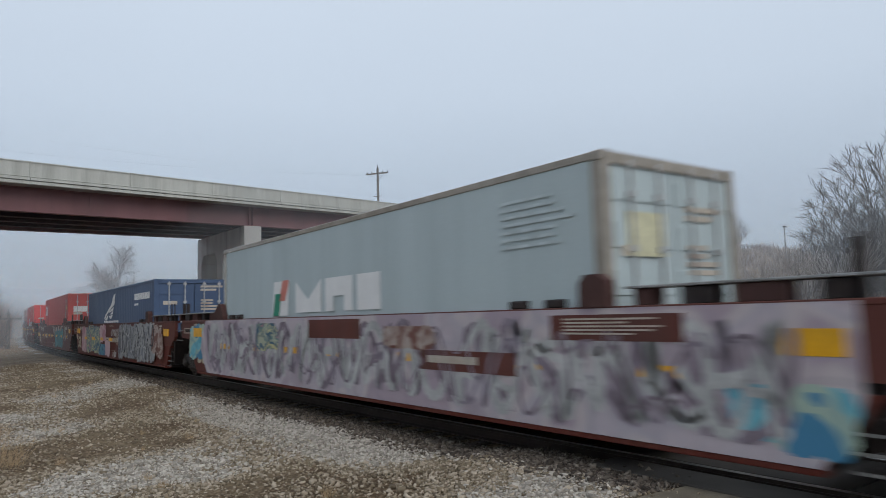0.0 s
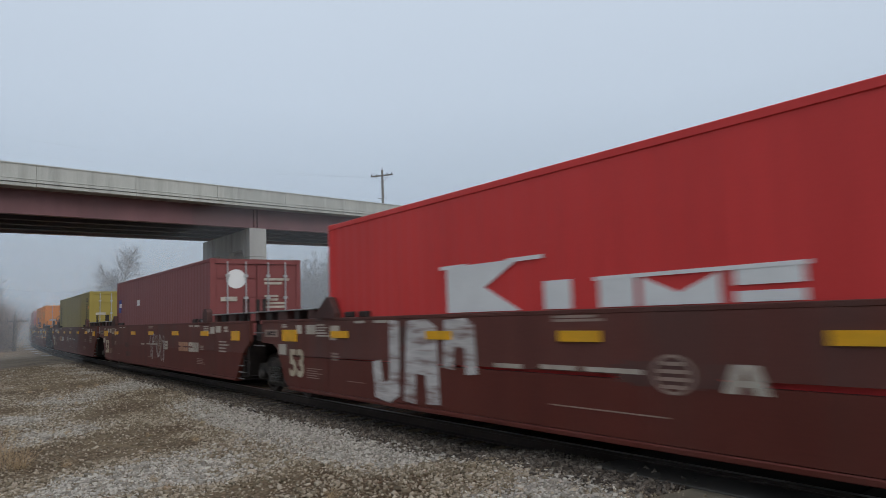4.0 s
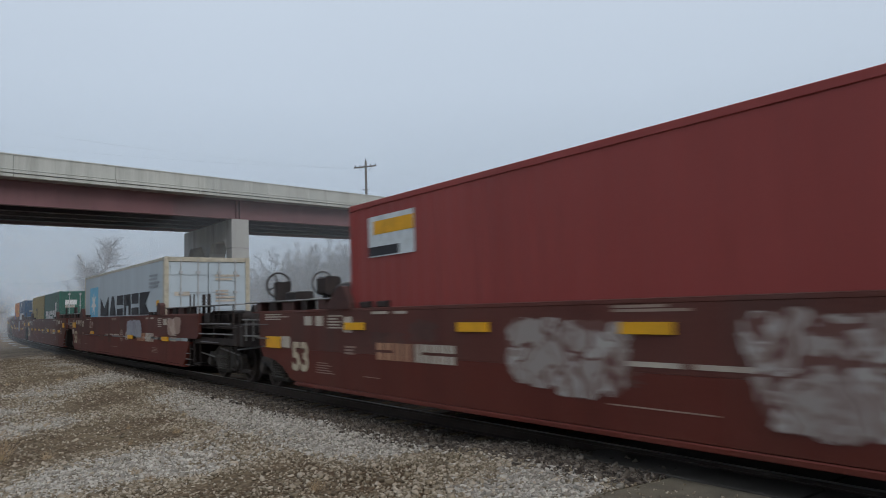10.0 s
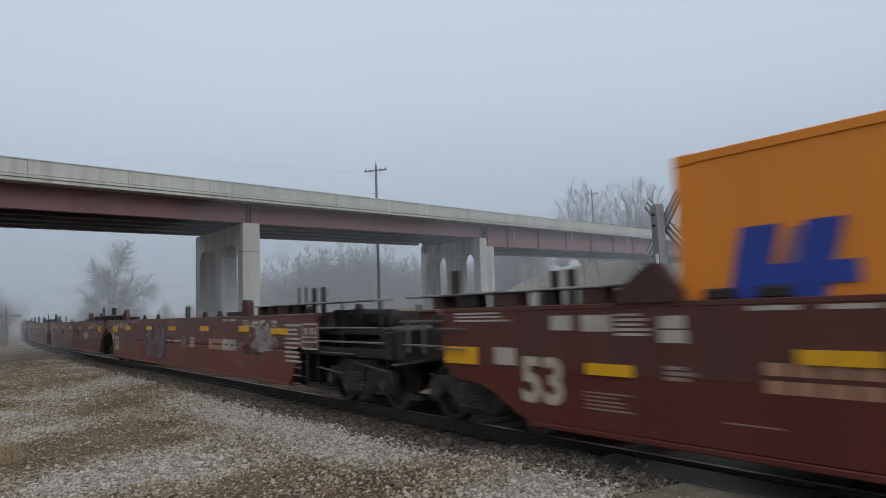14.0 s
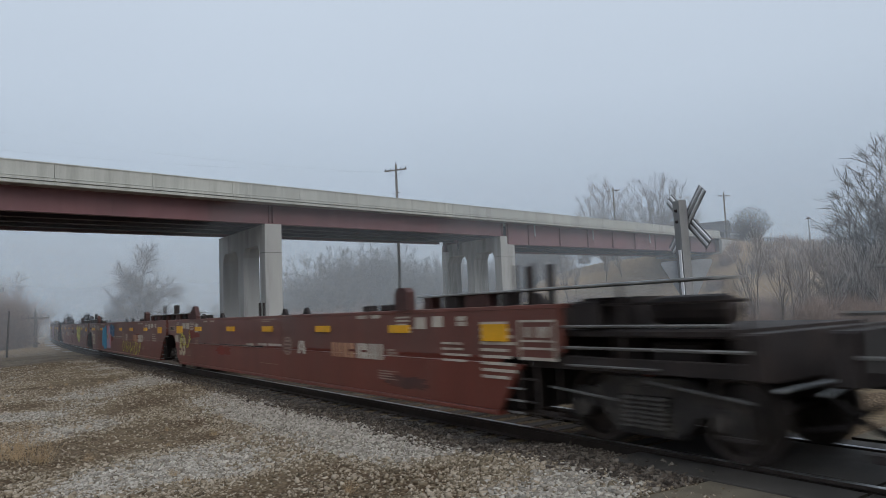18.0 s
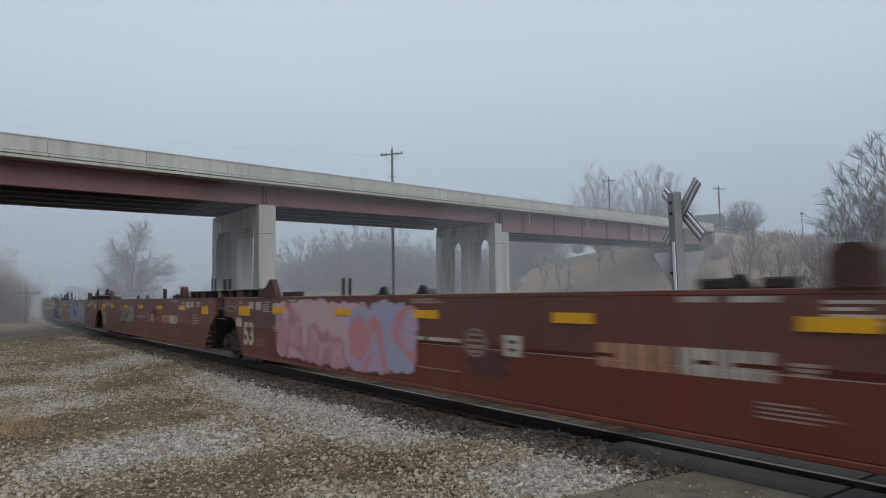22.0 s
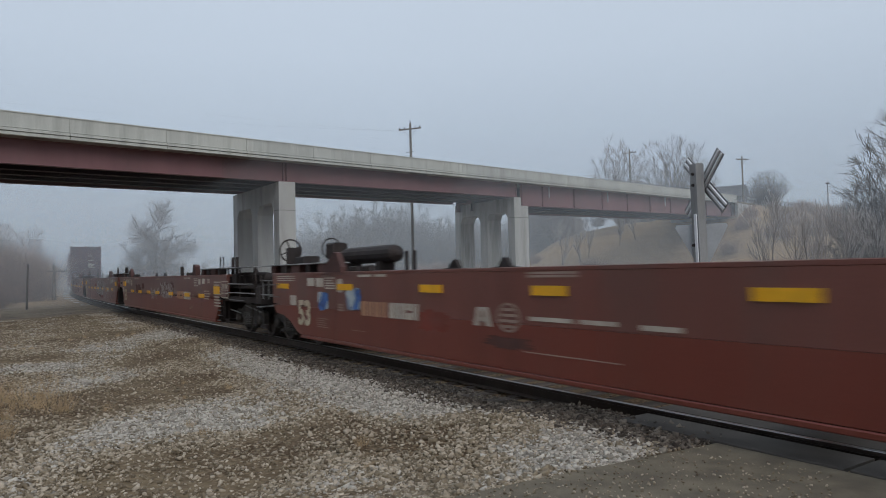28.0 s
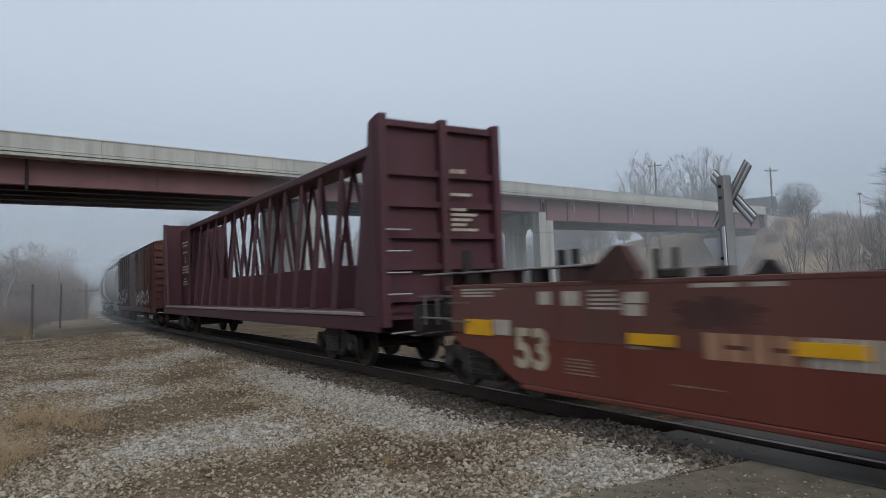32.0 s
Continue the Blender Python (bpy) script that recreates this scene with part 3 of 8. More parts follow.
def bridge():
    th = thing("highway_bridge", "concrete road bridge on maroon steel girders and arched concrete bents", "bridge")
    spans = [(END_NEAR, -24.3, 0.0), (-24.3, 0.0, 0.0), (0.0, 23.2, 0.0), (23.75, END_FAR, 0.69)]
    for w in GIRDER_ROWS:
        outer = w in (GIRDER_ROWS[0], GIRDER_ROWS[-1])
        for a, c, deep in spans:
            part("girder", girder(a, c, w, deep, outer), GIRDER if outer else GIRDER_SHADED, th)
    # cross frames take the same colour with the deck's shade in it
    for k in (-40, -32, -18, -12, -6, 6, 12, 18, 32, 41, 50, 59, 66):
        part("cross_frame", span_box(Build(), k, k + 0.08, 0.38, 7.7, 0.25, 0.85, step=99), GIRDER_SHADED, th)
    deck = Build()
    span_box(deck, END_NEAR, END_FAR, -0.5, 8.6, 1.157, 1.38, step=5.0)
    part("deck_slab", deck, CONCRETE, th)
    for w0, w1, out in ((-0.52, -0.24, -1), (8.3, 8.6, 1)):
        k = END_NEAR
        while k < END_FAR - 0.1:
            e = min(k + 4.6, END_FAR)
            prof = [(w0 - o, z) for o, z in FACE] + [(w1, 2.225), (w1, 1.17)] if out < 0 else [(w1 + o, z) for o, z in FACE] + [(w0, 2.225), (w0, 1.17)]
            b = span_profile(k + 0.007, e - 0.007, prof)
            part("parapet_panel", b, PARAPET_C, th)
            k = e
    # bents: three columns under a deep cap, with haunched openings between them
    skew = Matrix.Rotation(radians(-12.2), 3, "Z")
    for k, t, step in BENTS:
        z1 = deck_z(k) - 0.02
        zb = ground_z(*at_bridge(k, 4, 0)[:2]) - 0.8
        L = 8.55
        o = Vector(at_bridge(k, 0.02, 0))

        def put(s, w, z):
            return o + skew @ (BR * s + BN * w) + Vector((0, 0, z))

        def opened(lift):
            # columns 0.85 thick at the ends, 1.0 in the middle
            return [(0, zb), (0.85, zb), (0.85, z1 - 1.75), (1.25, z1 - 1.18), (3.4, z1 - 1.18), (3.72, z1 - 1.75), (3.72, zb),
                    (4.72, zb), (4.72, z1 - 1.75), (5.1, z1 - 1.18), (7.3, z1 - 1.18), (7.7, z1 - 1.75), (7.7, zb), (L, zb), (L, z1 - lift), (0, z1 - lift)]

        if step:      # a pier with a lower seat for the deep girders
            half = t / 2
            d = skew @ (BR * half)
            part("bent", Build().prism([put(-half, w, z) for w, z in opened(0.0)], (d.x, d.y, 0)), CONCRETE, th)
            part("bent", Build().prism([put(0.002, w, z) for w, z in opened(step)], (d.x, d.y, 0)), CONCRETE, th)
        else:
            d = skew @ (BR * t)
            part("bent", Build().prism([put(-t / 2, w, z) for w, z in opened(0.0)], (d.x, d.y, 0)), CONCRETE, th)
        for zj in (z1 - 1.72,):
            ring = [put(s, w, zj) for s, w in ((-t / 2 - 0.012, -0.006), (t / 2 + 0.012, -0.006), (t / 2 + 0.012, 0.84), (-t / 2 - 0.012, 0.84))]
            part("pour_joint", Build().prism(ring, (0, 0, 0.03)), mat("joint_dark", (0.14, 0.14, 0.135), 0.9), th)
        base = [put(s, w, zb) for s, w in ((-t / 2 - 0.06, 0.75), (t / 2 + 0.06, 0.75), (t / 2 + 0.06, L - 0.75), (-t / 2 - 0.06, L - 0.75))]
        part("crash_wall", Build().prism(base, (0, 0, 1.7)), CONCRETE, th)
        for w in GIRDER_ROWS:
            pd = [put(s, w / math.cos(radians(12.2)) + e, z1 - 0.001) for s, e in ((-0.2, -0.1), (0.2, -0.1), (0.2, 0.1), (-0.2, 0.1))]
            part("bearing", Build().prism(pd, (0, 0, 0.02)), CAR_DARK, th)
    # abutments at both ends, with their wing walls
    for k, s, deep in ((END_FAR, 1, 0.69), (END_NEAR, -1, 0.0)):
        z1 = deck_z(k) - 0.02 - deep
        ring = [at_bridge(k - 0.6 * s, w, z1 - 4.5) for w in (-0.7, 8.7)] + [at_bridge(k + 0.9 * s, w, z1 - 4.5) for w in (8.7, -0.7)]
        part("abutment", Build().prism(ring, (0, 0, 4.5)), CONCRETE, th)
        for w in (-0.75, 8.4):
            rg = [at_bridge(k + a * s, w, z1 - 2.5) for a in (-0.3, 5.5)] + [at_bridge(k + a * s, w + 0.35, z1 - 2.5) for a in (5.5, -0.3)]
            part("wing_wall", Build().prism(rg, (0, 0, 3.6 + deep)), CONCRETE, th)
    part("drain_pipe", Build().tube(at_bridge(-15.2, 0.05, deck_z(-15.2) - 0.25), at_bridge(-15.2, 0.05, deck_z(-15.2) + 1.12), 0.07), CAR_DARK, th)
    for k in (27.6, 38.0, 51.0, 60.0):
        part("scupper", Build().tube(at_bridge(k, -0.02, deck_z(k) + 0.1), at_bridge(k, -0.02, deck_z(k) + 1.14), 0.05), GALV, th)
    return th


bridge()


def approach():
    b = Build()
    for k0, k1 in ((END_FAR + 0.1, 170.0), (-120.0, END_NEAR - 0.1)):
        span, n = [], 18
        for i in range(n + 1):
            k = k0 + (k1 - k0) * i / n
            top = deck_z(k) + 1.37
            span.append((at_bridge(k, -0.3, top), at_bridge(k, 8.4, top), at_bridge(k, 8.4, top - 0.9), at_bridge(k, -0.3, top - 0.9)))
        v = [p for row in span for p in row]
        f = []
        for i in range(n):
            o = 4 * i
            f += [(o, o + 1, o + 5, o + 4), (o + 3, o, o + 4, o + 7), (o + 1, o + 2, o + 6, o + 5)]
        b.add(v, f)
    solid("bridge_road", b, ASPHALT, "asphalt road on the grassy fill behind the bridge", "road", kind="structure")
    k0, k1 = END_FAR + 5.0, 165.0
    rail = thing("guard_rail", "grey steel guard rail on wooden posts along the raised road", "guard rail")
    prof = [(-0.02, 0.55), (0.03, 0.60), (-0.02, 0.66), (-0.02, 0.72), (0.03, 0.78), (-0.02, 0.85), (-0.05, 0.85), (-0.05, 0.55)]
    a, c = at_bridge(k0, -0.2, deck_z(k0) + 1.3), at_bridge(k1, -0.2, deck_z(k1) + 1.3)
    ring = [(a[0] - BN.x * w, a[1] - BN.y * w, a[2] + z) for w, z in prof]
    part("beam", Build().prism(ring, (c[0] - a[0], c[1] - a[1], c[2] - a[2])), GALV, rail)
    post = Build().box(-0.08, 0.08, -0.08, 0.08, -0.6, 0.86, c=0.01).mesh("post", GREY_POST)
    k = k0 + 0.3
    while k < k1:
        part("post", post, None, rail, at=pose(*at_bridge(k, -0.02, deck_z(k) + 1.3), 0, 0, -39.9))
        k += 1.905


approach()


# ---------------------------------------------------------------- trees and brush
def grow(seed, height, spread=0.55, levels=4, trunk=0.04, limbs=9, lean=0.0, start=0.22, upward=0.3, bushy=True):
    """Limb segments of a bare tree: (from, to, thick, thin, level). Long limbs fan out and curve up, with side shoots."""
    rg = random.Random(seed)
    out = []

    def limb(p, d, length, r, lev):
        n = 7 if lev == 0 else 5 if lev < 3 else 3
        q = p
        for i in range(n):
            w = 0.05 if lev == 0 else 0.08
            d = (d + Vector((rg.gauss(0, w), rg.gauss(0, w), rg.gauss(0, w * 0.6) + upward * 0.22 * (lev > 0)))).normalized()
            nxt = q + d * (length / n)
            r1 = r * (0.84 if lev < 2 else 0.76)
            out.append((q, nxt, r, r1, lev))
            q, r = nxt, r1
            f = (i + 1) / n
            if lev >= levels or (lev == 0 and f < start) or (lev > 0 and f < 0.19):
                continue
            if lev == 0:
                kids = max(1, round(limbs / (n * (1 - start))))
            elif i == n - 1:
                kids = 2
            else:
                kids = (rg.choice((2, 2, 3)) if bushy else rg.choice((1, 1, 2))) if lev < 3 else 1
            for _ in range(kids):
                side = d.orthogonal().normalized()
                side.rotate(Matrix.Rotation(rg.uniform(0, 6.283), 3, d))
                open_ = spread * rg.uniform(0.75, 1.2) * (0.75 if i == n - 1 else 1.0)
                nd = (d * math.cos(open_) + side * math.sin(open_)).normalized()
                full = 1.0 if lev == 0 else 0.92 - 0.36 * f
                limb(q, nd, length * full * rg.uniform(0.6, 0.95) * (0.95 - 0.35 * f if lev == 0 else 1.0), r * rg.uniform(0.5, 0.72), lev + 1)

    limb(Vector((0, 0, -0.3)), Vector((lean, 0, 1)).normalized(), height * 0.62, height * trunk * 0.5, 0)
    top = max(s[1].z for s in out)
    k = height / top
    return [(a * k, c * k, r0, r1, lev) for a, c, r0, r1, lev in out]


def limb_mesh(name, segs, material, thin=0.006):
    """Segments as three- or five-sided tapered tubes, joined into one mesh."""
    v, f = [], []
    for a, c, r0, r1, lev in segs:
        n = 6 if lev == 0 else 4 if lev < 3 else 3
        d = (c - a).normalized()
        k = d.orthogonal().normalized()
        j = d.cross(k)
        o = len(v)
        for p, r in ((a, max(r0, thin)), (c, max(r1, thin))):
            for i in range(n):
                t = 6.28318 * i / n
                v.append(p + (k * math.cos(t) + j * math.sin(t)) * r)
        f += [(o + i, o + (i + 1) % n, o + n + (i + 1) % n, o + n + i) for i in range(n)]
    me = bpy.data.meshes.new(name)
    me.from_pydata([tuple(p) for p in v], [], f)
    me.materials.append(material)
    me.update()
    return me


DARK_TWIG = mat("grey_twigs", (0.27, 0.25, 0.24), 0.9, 0, 0.25, 4, 30, 0.1)


def fan(seed, height, width, limbs=26, low=0.35):
    """Limb segments of an old bare tree: limbs spring from a short trunk and end on a rounded crown, with fine shoots along them."""
    rg = random.Random(seed)
    fork = height * 0.14
    out = [(Vector((0, 0, -0.5)), Vector((0, 0, fork)), height * 0.022, height * 0.018, 0)]
    for k in range(limbs):
        az, f = k * 2.39996 + rg.uniform(-0.3, 0.3), ((k + 0.5) / limbs) ** 0.5
        up = math.cos(f * 1.55)
        rim = math.sin(f * 1.55) * width / 2
        tip = Vector((rim * math.cos(az), rim * math.sin(az), height * (low + (1 - low) * up))) * rg.uniform(0.84, 1.0)
        root = Vector((0, 0, fork * rg.uniform(0.6, 1.0)))
        n, q, r = 7, root, height * 0.0065
        for i in range(1, n + 1):
            t = i / n
            p = root.lerp(tip, t) + Vector((rg.gauss(0, 0.012), rg.gauss(0, 0.012), 0)) * height
            p.z -= math.sin(t * 3.14) * rim * 0.16
            out.append((q, p, r, r * 0.78, 1))
            d = (p - q).normalized()
            if i > 1:
                for _ in range(4):
                    g = (d + Vector((rg.gauss(0, 0.55), rg.gauss(0, 0.55), rg.gauss(0.1, 0.4)))).normalized()
                    e = p + g * height * rg.uniform(0.06, 0.14)
                    out.append((p, e, r * 0.5, r * 0.25, 3))
                    for _ in range(5):
                        g2 = (g + Vector((rg.gauss(0, 0.55), rg.gauss(0, 0.55), rg.gauss(0.1, 0.4)))).normalized()
                        m = p.lerp(e, rg.uniform(0.3, 1.0))
                        out.append((m, m + g2 * height * rg.uniform(0.03, 0.07), r * 0.25, r * 0.1, 4))
            q, r = p, r * 0.78
    return out


def tree(seed, height, label, at, levels=4, name="bare_tree", category="tree", group="", thin=0.008, twig=None, bough=None, wide=0.0, limbs=12, **kw):
    th = thing(name, label, category, group, at=at)
    segs = fan(seed, height, wide, limbs) if wide else grow(seed, height, levels=levels, limbs=limbs, **kw)
    part("trunk", limb_mesh("trunk", [s for s in segs if s[4] < 1], BARK), None, th)
    part("bough", limb_mesh("bough", [s for s in segs if 1 <= s[4] < 3], BARK, bough or thin), None, th)
    part("crown", limb_mesh("crown", [s for s in segs if s[4] >= 3], twig or TWIG, thin), None, th)
    return th


def ray_spot(az, dist, dz=0.0):
    """A ground point by bearing (degrees right of straight ahead) and distance."""
    x, y = dist * math.sin(radians(az)), dist * math.cos(radians(az))
    return x, y, ground_z(x, y) + dz


def rise(az, dist, top):
    """The height of a tree whose crown ends at that level."""
    return top - ray_spot(az, dist)[2]


def plant(az, dist, turn=0, dz=0.0, size=1.0):
    return pose(*ray_spot(az, dist, dz), 0, 0, turn) @ Matrix.Scale(size, 4)


def trees():
    big = tree(11, 14.6, "large bare spreading tree on the brushy slope", plant(34.4, 64), twig=mat("dark_twigs", (0.15, 0.135, 0.125), 0.9, 0, 0.25, 4, 30, 0.1), thin=0.013, bough=0.022, wide=16.0, limbs=105)
    t2 = tree(12, rise(11.3, 106, 20.4), "rounded bare tree in the mist", plant(11.4, 106, 40), twig=DARK_TWIG, thin=0.011, bough=0.022, wide=8.4, limbs=44)
    t3 = tree(13, rise(15.7, 121, 23.2), "wide bare tree in the mist", plant(15.8, 121, 10), twig=DARK_TWIG, thin=0.012, bough=0.025, wide=13.6, limbs=64)
    lone = tree(14, 11.6, "bare spreading tree standing in mist beyond the track", plant(-26.3, 88, 0), 3, twig=DARK_TWIG, thin=0.014, bough=0.035, spread=0.90, start=0.14, limbs=14, trunk=0.030, upward=0.10)
    dead = tree(15, 8.0, "bare crooked tree above roadside brush", plant(-35.6, 74, 80), 3, thin=0.014, spread=0.9, start=0.4, lean=0.2, limbs=5, upward=0.0)
    thin_t = tree(16, 6.6, "slender bare sapling clump on the slope", plant(22.6, 45, 0), 3, "bare_sapling", thin=0.009, spread=0.42, start=0.05, limbs=9, trunk=0.026, upward=0.3, bushy=False)
    # more of the same kinds
    for ob, az, d, turn, sc in ((big, 39.5, 62, 10, 0.95), (big, 31.6, 59, 140, 0.62), (big, 35.4, 55, 250, 0.6), (big, 28.9, 62, 45, 0.38), (big, 22.4, 110, 30, 0.36),
                                (thin_t, 24.2, 47, 70, 0.9), (thin_t, 24.9, 46, 170, 0.85), (thin_t, 26.1, 48, 20, 0.9), (thin_t, 29.0, 52, 90, 0.9),
                                (thin_t, 30.5, 50, 250, 0.9), (thin_t, 27.3, 46, 130, 0.9), (thin_t, 8.2, 94, 40, 1.0), (thin_t, 6.7, 92, 200, 1.0),
                                (thin_t, 8.9, 96, 90, 0.9), (thin_t, 11.4, 100, 90, 0.9), (thin_t, 12.6, 101, 20, 0.8),
                                (lone, -22.6, 100, 60, 0.33), (lone, -27.9, 98, 60, 0.5), (lone, -20.6, 110, 100, 0.3), (lone, -25.2, 92, 200, 0.55), (lone, -27.3, 91, 120, 0.5),
                                (dead, -38.3, 64, 20, 0.9)):
        copy_thing(ob, plant(az, d, turn)).scale = (sc, sc, sc)
    # woods on the rise beyond the bridge
    rg = random.Random(5)
    protos = [tree(31 + i, 9.5 + 1.1 * i, "bare tree in the misty woods beyond the bridge", plant(-13 + i * 2.2, 98 + 5 * i), 3, group="misty woods", twig=DARK_TWIG, thin=0.016,
                   bough=0.022, wide=9.0 + i, limbs=30) for i in range(4)]
    for i in range(90):
        az = rg.uniform(-18, 7.5)
        d = rg.uniform(112, 142)
        ob = copy_thing(rg.choice(protos), plant(az, d, rg.uniform(0, 360)))
        s = rg.uniform(0.62, 0.95) * (0.75 if az < -12 else 1.0)
        ob.scale = (s, s, s * rg.uniform(0.85, 1.1))
    for i in range(26):
        az = rg.uniform(8, 40)
        ob = copy_thing(rg.choice(protos), plant(az, rg.uniform(112, 150), rg.uniform(0, 360)))
        s = rg.uniform(0.3, 0.5)
        ob.scale = (s, s, s)


trees()


def brush_mesh(seed, n, width, height, r=0.004, kink=3):
    """A clump of dry stems."""
    rg = random.Random(seed)
    segs = []
    for _ in range(n):
        p = Vector((rg.gauss(0, width * 0.4), rg.gauss(0, width * 0.4), -0.1))
        d = Vector((rg.gauss(0, 0.3), rg.gauss(0, 0.3), 1)).normalized()
        h = height * rg.uniform(0.45, 1.0)
        q = p
        for i in range(kink):
            d = (d + Vector((rg.gauss(0, 0.18), rg.gauss(0, 0.18), 0))).normalized()
            e = q + d * h / kink
            segs.append((q, e, r * (1 - i / kink * 0.5), r * (0.7 - i / kink * 0.4), 3))
            for _ in range(2):
                g = (d + Vector((rg.gauss(0, 0.5), rg.gauss(0, 0.5), rg.gauss(0.1, 0.3)))).normalized()
                segs.append((e, e + g * h * 0.25, r * 0.6, r * 0.25, 3))
            q = e
    return segs


def bushes():
    rg = random.Random(8)
    kinds = [limb_mesh("bush", brush_mesh(60 + i, 330, 1.4, 2.3, 0.008, 4), BRUSH, 0.004) for i in range(4)]
    spots = []
    for _ in range(120):      # on the fill by the bridge end
        k = rg.uniform(60, 150)
        w = rg.uniform(-19, -2.0)
        p = BR0 + BR * k + BN * w
        spots.append((p.x, p.y, rg.uniform(0.5, 1.0)))
    for _ in range(60):      # roadside on the near side of the line
        s = rg.uniform(54, 125)
        p, d = path(s)
        q = p - Vector((d.y, -d.x, 0)) * rg.uniform(6.5, 16)
        spots.append((q.x, q.y, rg.uniform(0.7, 1.5)))
    for _ in range(40):      # foot of the woods and the far bank
        x, y, _z = ray_spot(rg.uniform(-24, 12), rg.uniform(74, 104))
        spots.append((x, y, rg.uniform(0.5, 1.0)))
    for _ in range(20):
        x, y, _z = ray_spot(rg.uniform(-38.5, -32.8), rg.uniform(68, 84))
        spots.append((x, y, rg.uniform(1.5, 2.3)))
    for _ in range(60):
        x, y, _z = ray_spot(rg.uniform(21, 42), rg.uniform(44, 74))
        spots.append((x, y, rg.uniform(0.45, 0.95)))
    for x, y, s in spots:
        if abs(track_side(x, y)) < 4.6:
            continue
        ob = new("bush", rg.choice(kinds))
        ob.matrix_basis = pose(x, y, ground_z(x, y), 0, 0, rg.uniform(0, 360)) @ Matrix.Diagonal((s, s, s * rg.uniform(0.8, 1.2), 1))
        tagged(ob, "leafless brown thicket bush", "bush", "thicket bushes")


bushes()


def grass():
    rg = random.Random(12)
    kinds = [limb_mesh("grass_tuft", brush_mesh(90 + i, 70, 0.32, 0.55, 0.0032, 2), DEAD_GRASS, 0.0018) for i in range(3)]
    spots = []
    for _ in range(46):
        x, y = rg.uniform(-9.5, -5.4), rg.uniform(6.2, 10.5)
        if x < -5.2 - (y - 6) * 0.28:
            spots.append((x, y, rg.uniform(0.5, 1.0)))
    for _ in range(90):
        s = rg.uniform(36, 80)
        p, d = path(s)
        q = p - Vector((d.y, -d.x, 0)) * rg.uniform(6.5, 11)
        spots.append((q.x, q.y, rg.uniform(0.8, 1.6)))
    for _ in range(26):
        s = rg.uniform(3, 26)
        p, d = path(s)
        q = p - Vector((d.y, -d.x, 0)) * rg.uniform(3.0, 6.5)
        if not on_road(q.x, q.y):
            spots.append((q.x, q.y, rg.uniform(0.12, 0.25)))
    for x, y, s in spots:
        ob = new("grass_tuft", rg.choice(kinds))
        ob.matrix_basis = pose(x, y, ground_z(x, y), 0, 0, rg.uniform(0, 360)) @ Matrix.Scale(s, 4)
        tagged(ob, "dry straw-coloured grass tuft in the gravel", "grass", "dry grass tufts")


grass()


# ---------------------------------------------------------------- poles, wires, crossing sign
def utility_pole(x, y, height, turn, arms=1, name="utility_pole"):
    z = ground_z(x, y)
    th = thing(name, "weathered wooden utility pole with a cross arm", "utility pole", at=pose(x, y, z, 0, 0, turn))
    part("pole", Build().tube((0, 0, -0.5), (0, 0, height), 0.17, 0.11, 10), WOOD_POLE, th)
    for i in range(arms):
        h = height - 0.55 - 0.95 * i
        part("cross_arm", Build().box(-1.15, 1.15, -0.17, -0.06, h - 0.06, h + 0.07, c=0.01), WOOD_POLE, th)
        for sx in (-1, 1):
            part("brace", Build().tube((sx * 0.75, -0.12, h - 0.04), (0, -0.12, h - 0.75), 0.018, n=5), WOOD_POLE, th)
        for sx in (-1.05, -0.55, 0.55, 1.05):
            part("insulator", Build().lathe([(0.02, 0.06), (0.05, 0.10), (0.055, 0.15), (0.03, 0.19), (0.035, 0.23), (0.01, 0.25)], "z", 8, (sx, -0.115, h)), CAR_DARK, th)
    part("top_pin", Build().tube((0, 0, height), (0, 0, height + 0.28), 0.03, n=6), CAR_DARK, th)
    part("low_bracket", Build().box(-0.42, 0.42, -0.14, -0.09, height - 2.75, height - 2.69), WOOD_POLE, th)
    return th


def far_pole(az, dist, top, turn, arms=1):
    """A pole whose tip is at the height top."""
    x, y, z = ray_spot(az, dist)
    return utility_pole(x, y, top - z - 0.28, turn, arms)


far_pole(-5.70, 64, 15.8, -20)
far_pole(20.72, 120, 19.2, 15)
far_pole(12.35, 112, 20.4, -30)
far_pole(-32.88, 68, 3.1, 10)


def line_post(az, dist, height):
    """A bare leaning post beside the track."""
    x, y, z = ray_spot(az, dist)
    th = thing("line_post", "thin weathered wooden post beside the track", "post", "posts by the track", at=pose(x, y, z, 1.5, 2.0, 20))
    part("shaft", Build().tube((0, 0, -0.4), (0, 0, height), 0.07, 0.05, 8), WOOD_POLE, th)
    part("cap", Build().lathe([(0.055, height), (0.06, height + 0.02), (0.02, height + 0.05)], "z", 8), CAR_DARK, th)


line_post(-36.4, 40, 2.7)
line_post(-34.6, 52, 2.9)


def street_lamp():
    x, y, z = ray_spot(26.4, 100)
    th = thing("street_lamp", "grey street lamp beside the raised road", "street lamp", at=pose(x, y, z))
    h = 11.5 - z
    part("post", Build().tube((0, 0, -0.3), (0, 0, h), 0.09, 0.06, 8), GALV, th)
    part("head", Build().lathe([(0.06, h), (0.30, h + 0.04), (0.26, h + 0.13), (0.08, h + 0.22)], "z", 12), CAR_DARK, th)


street_lamp()


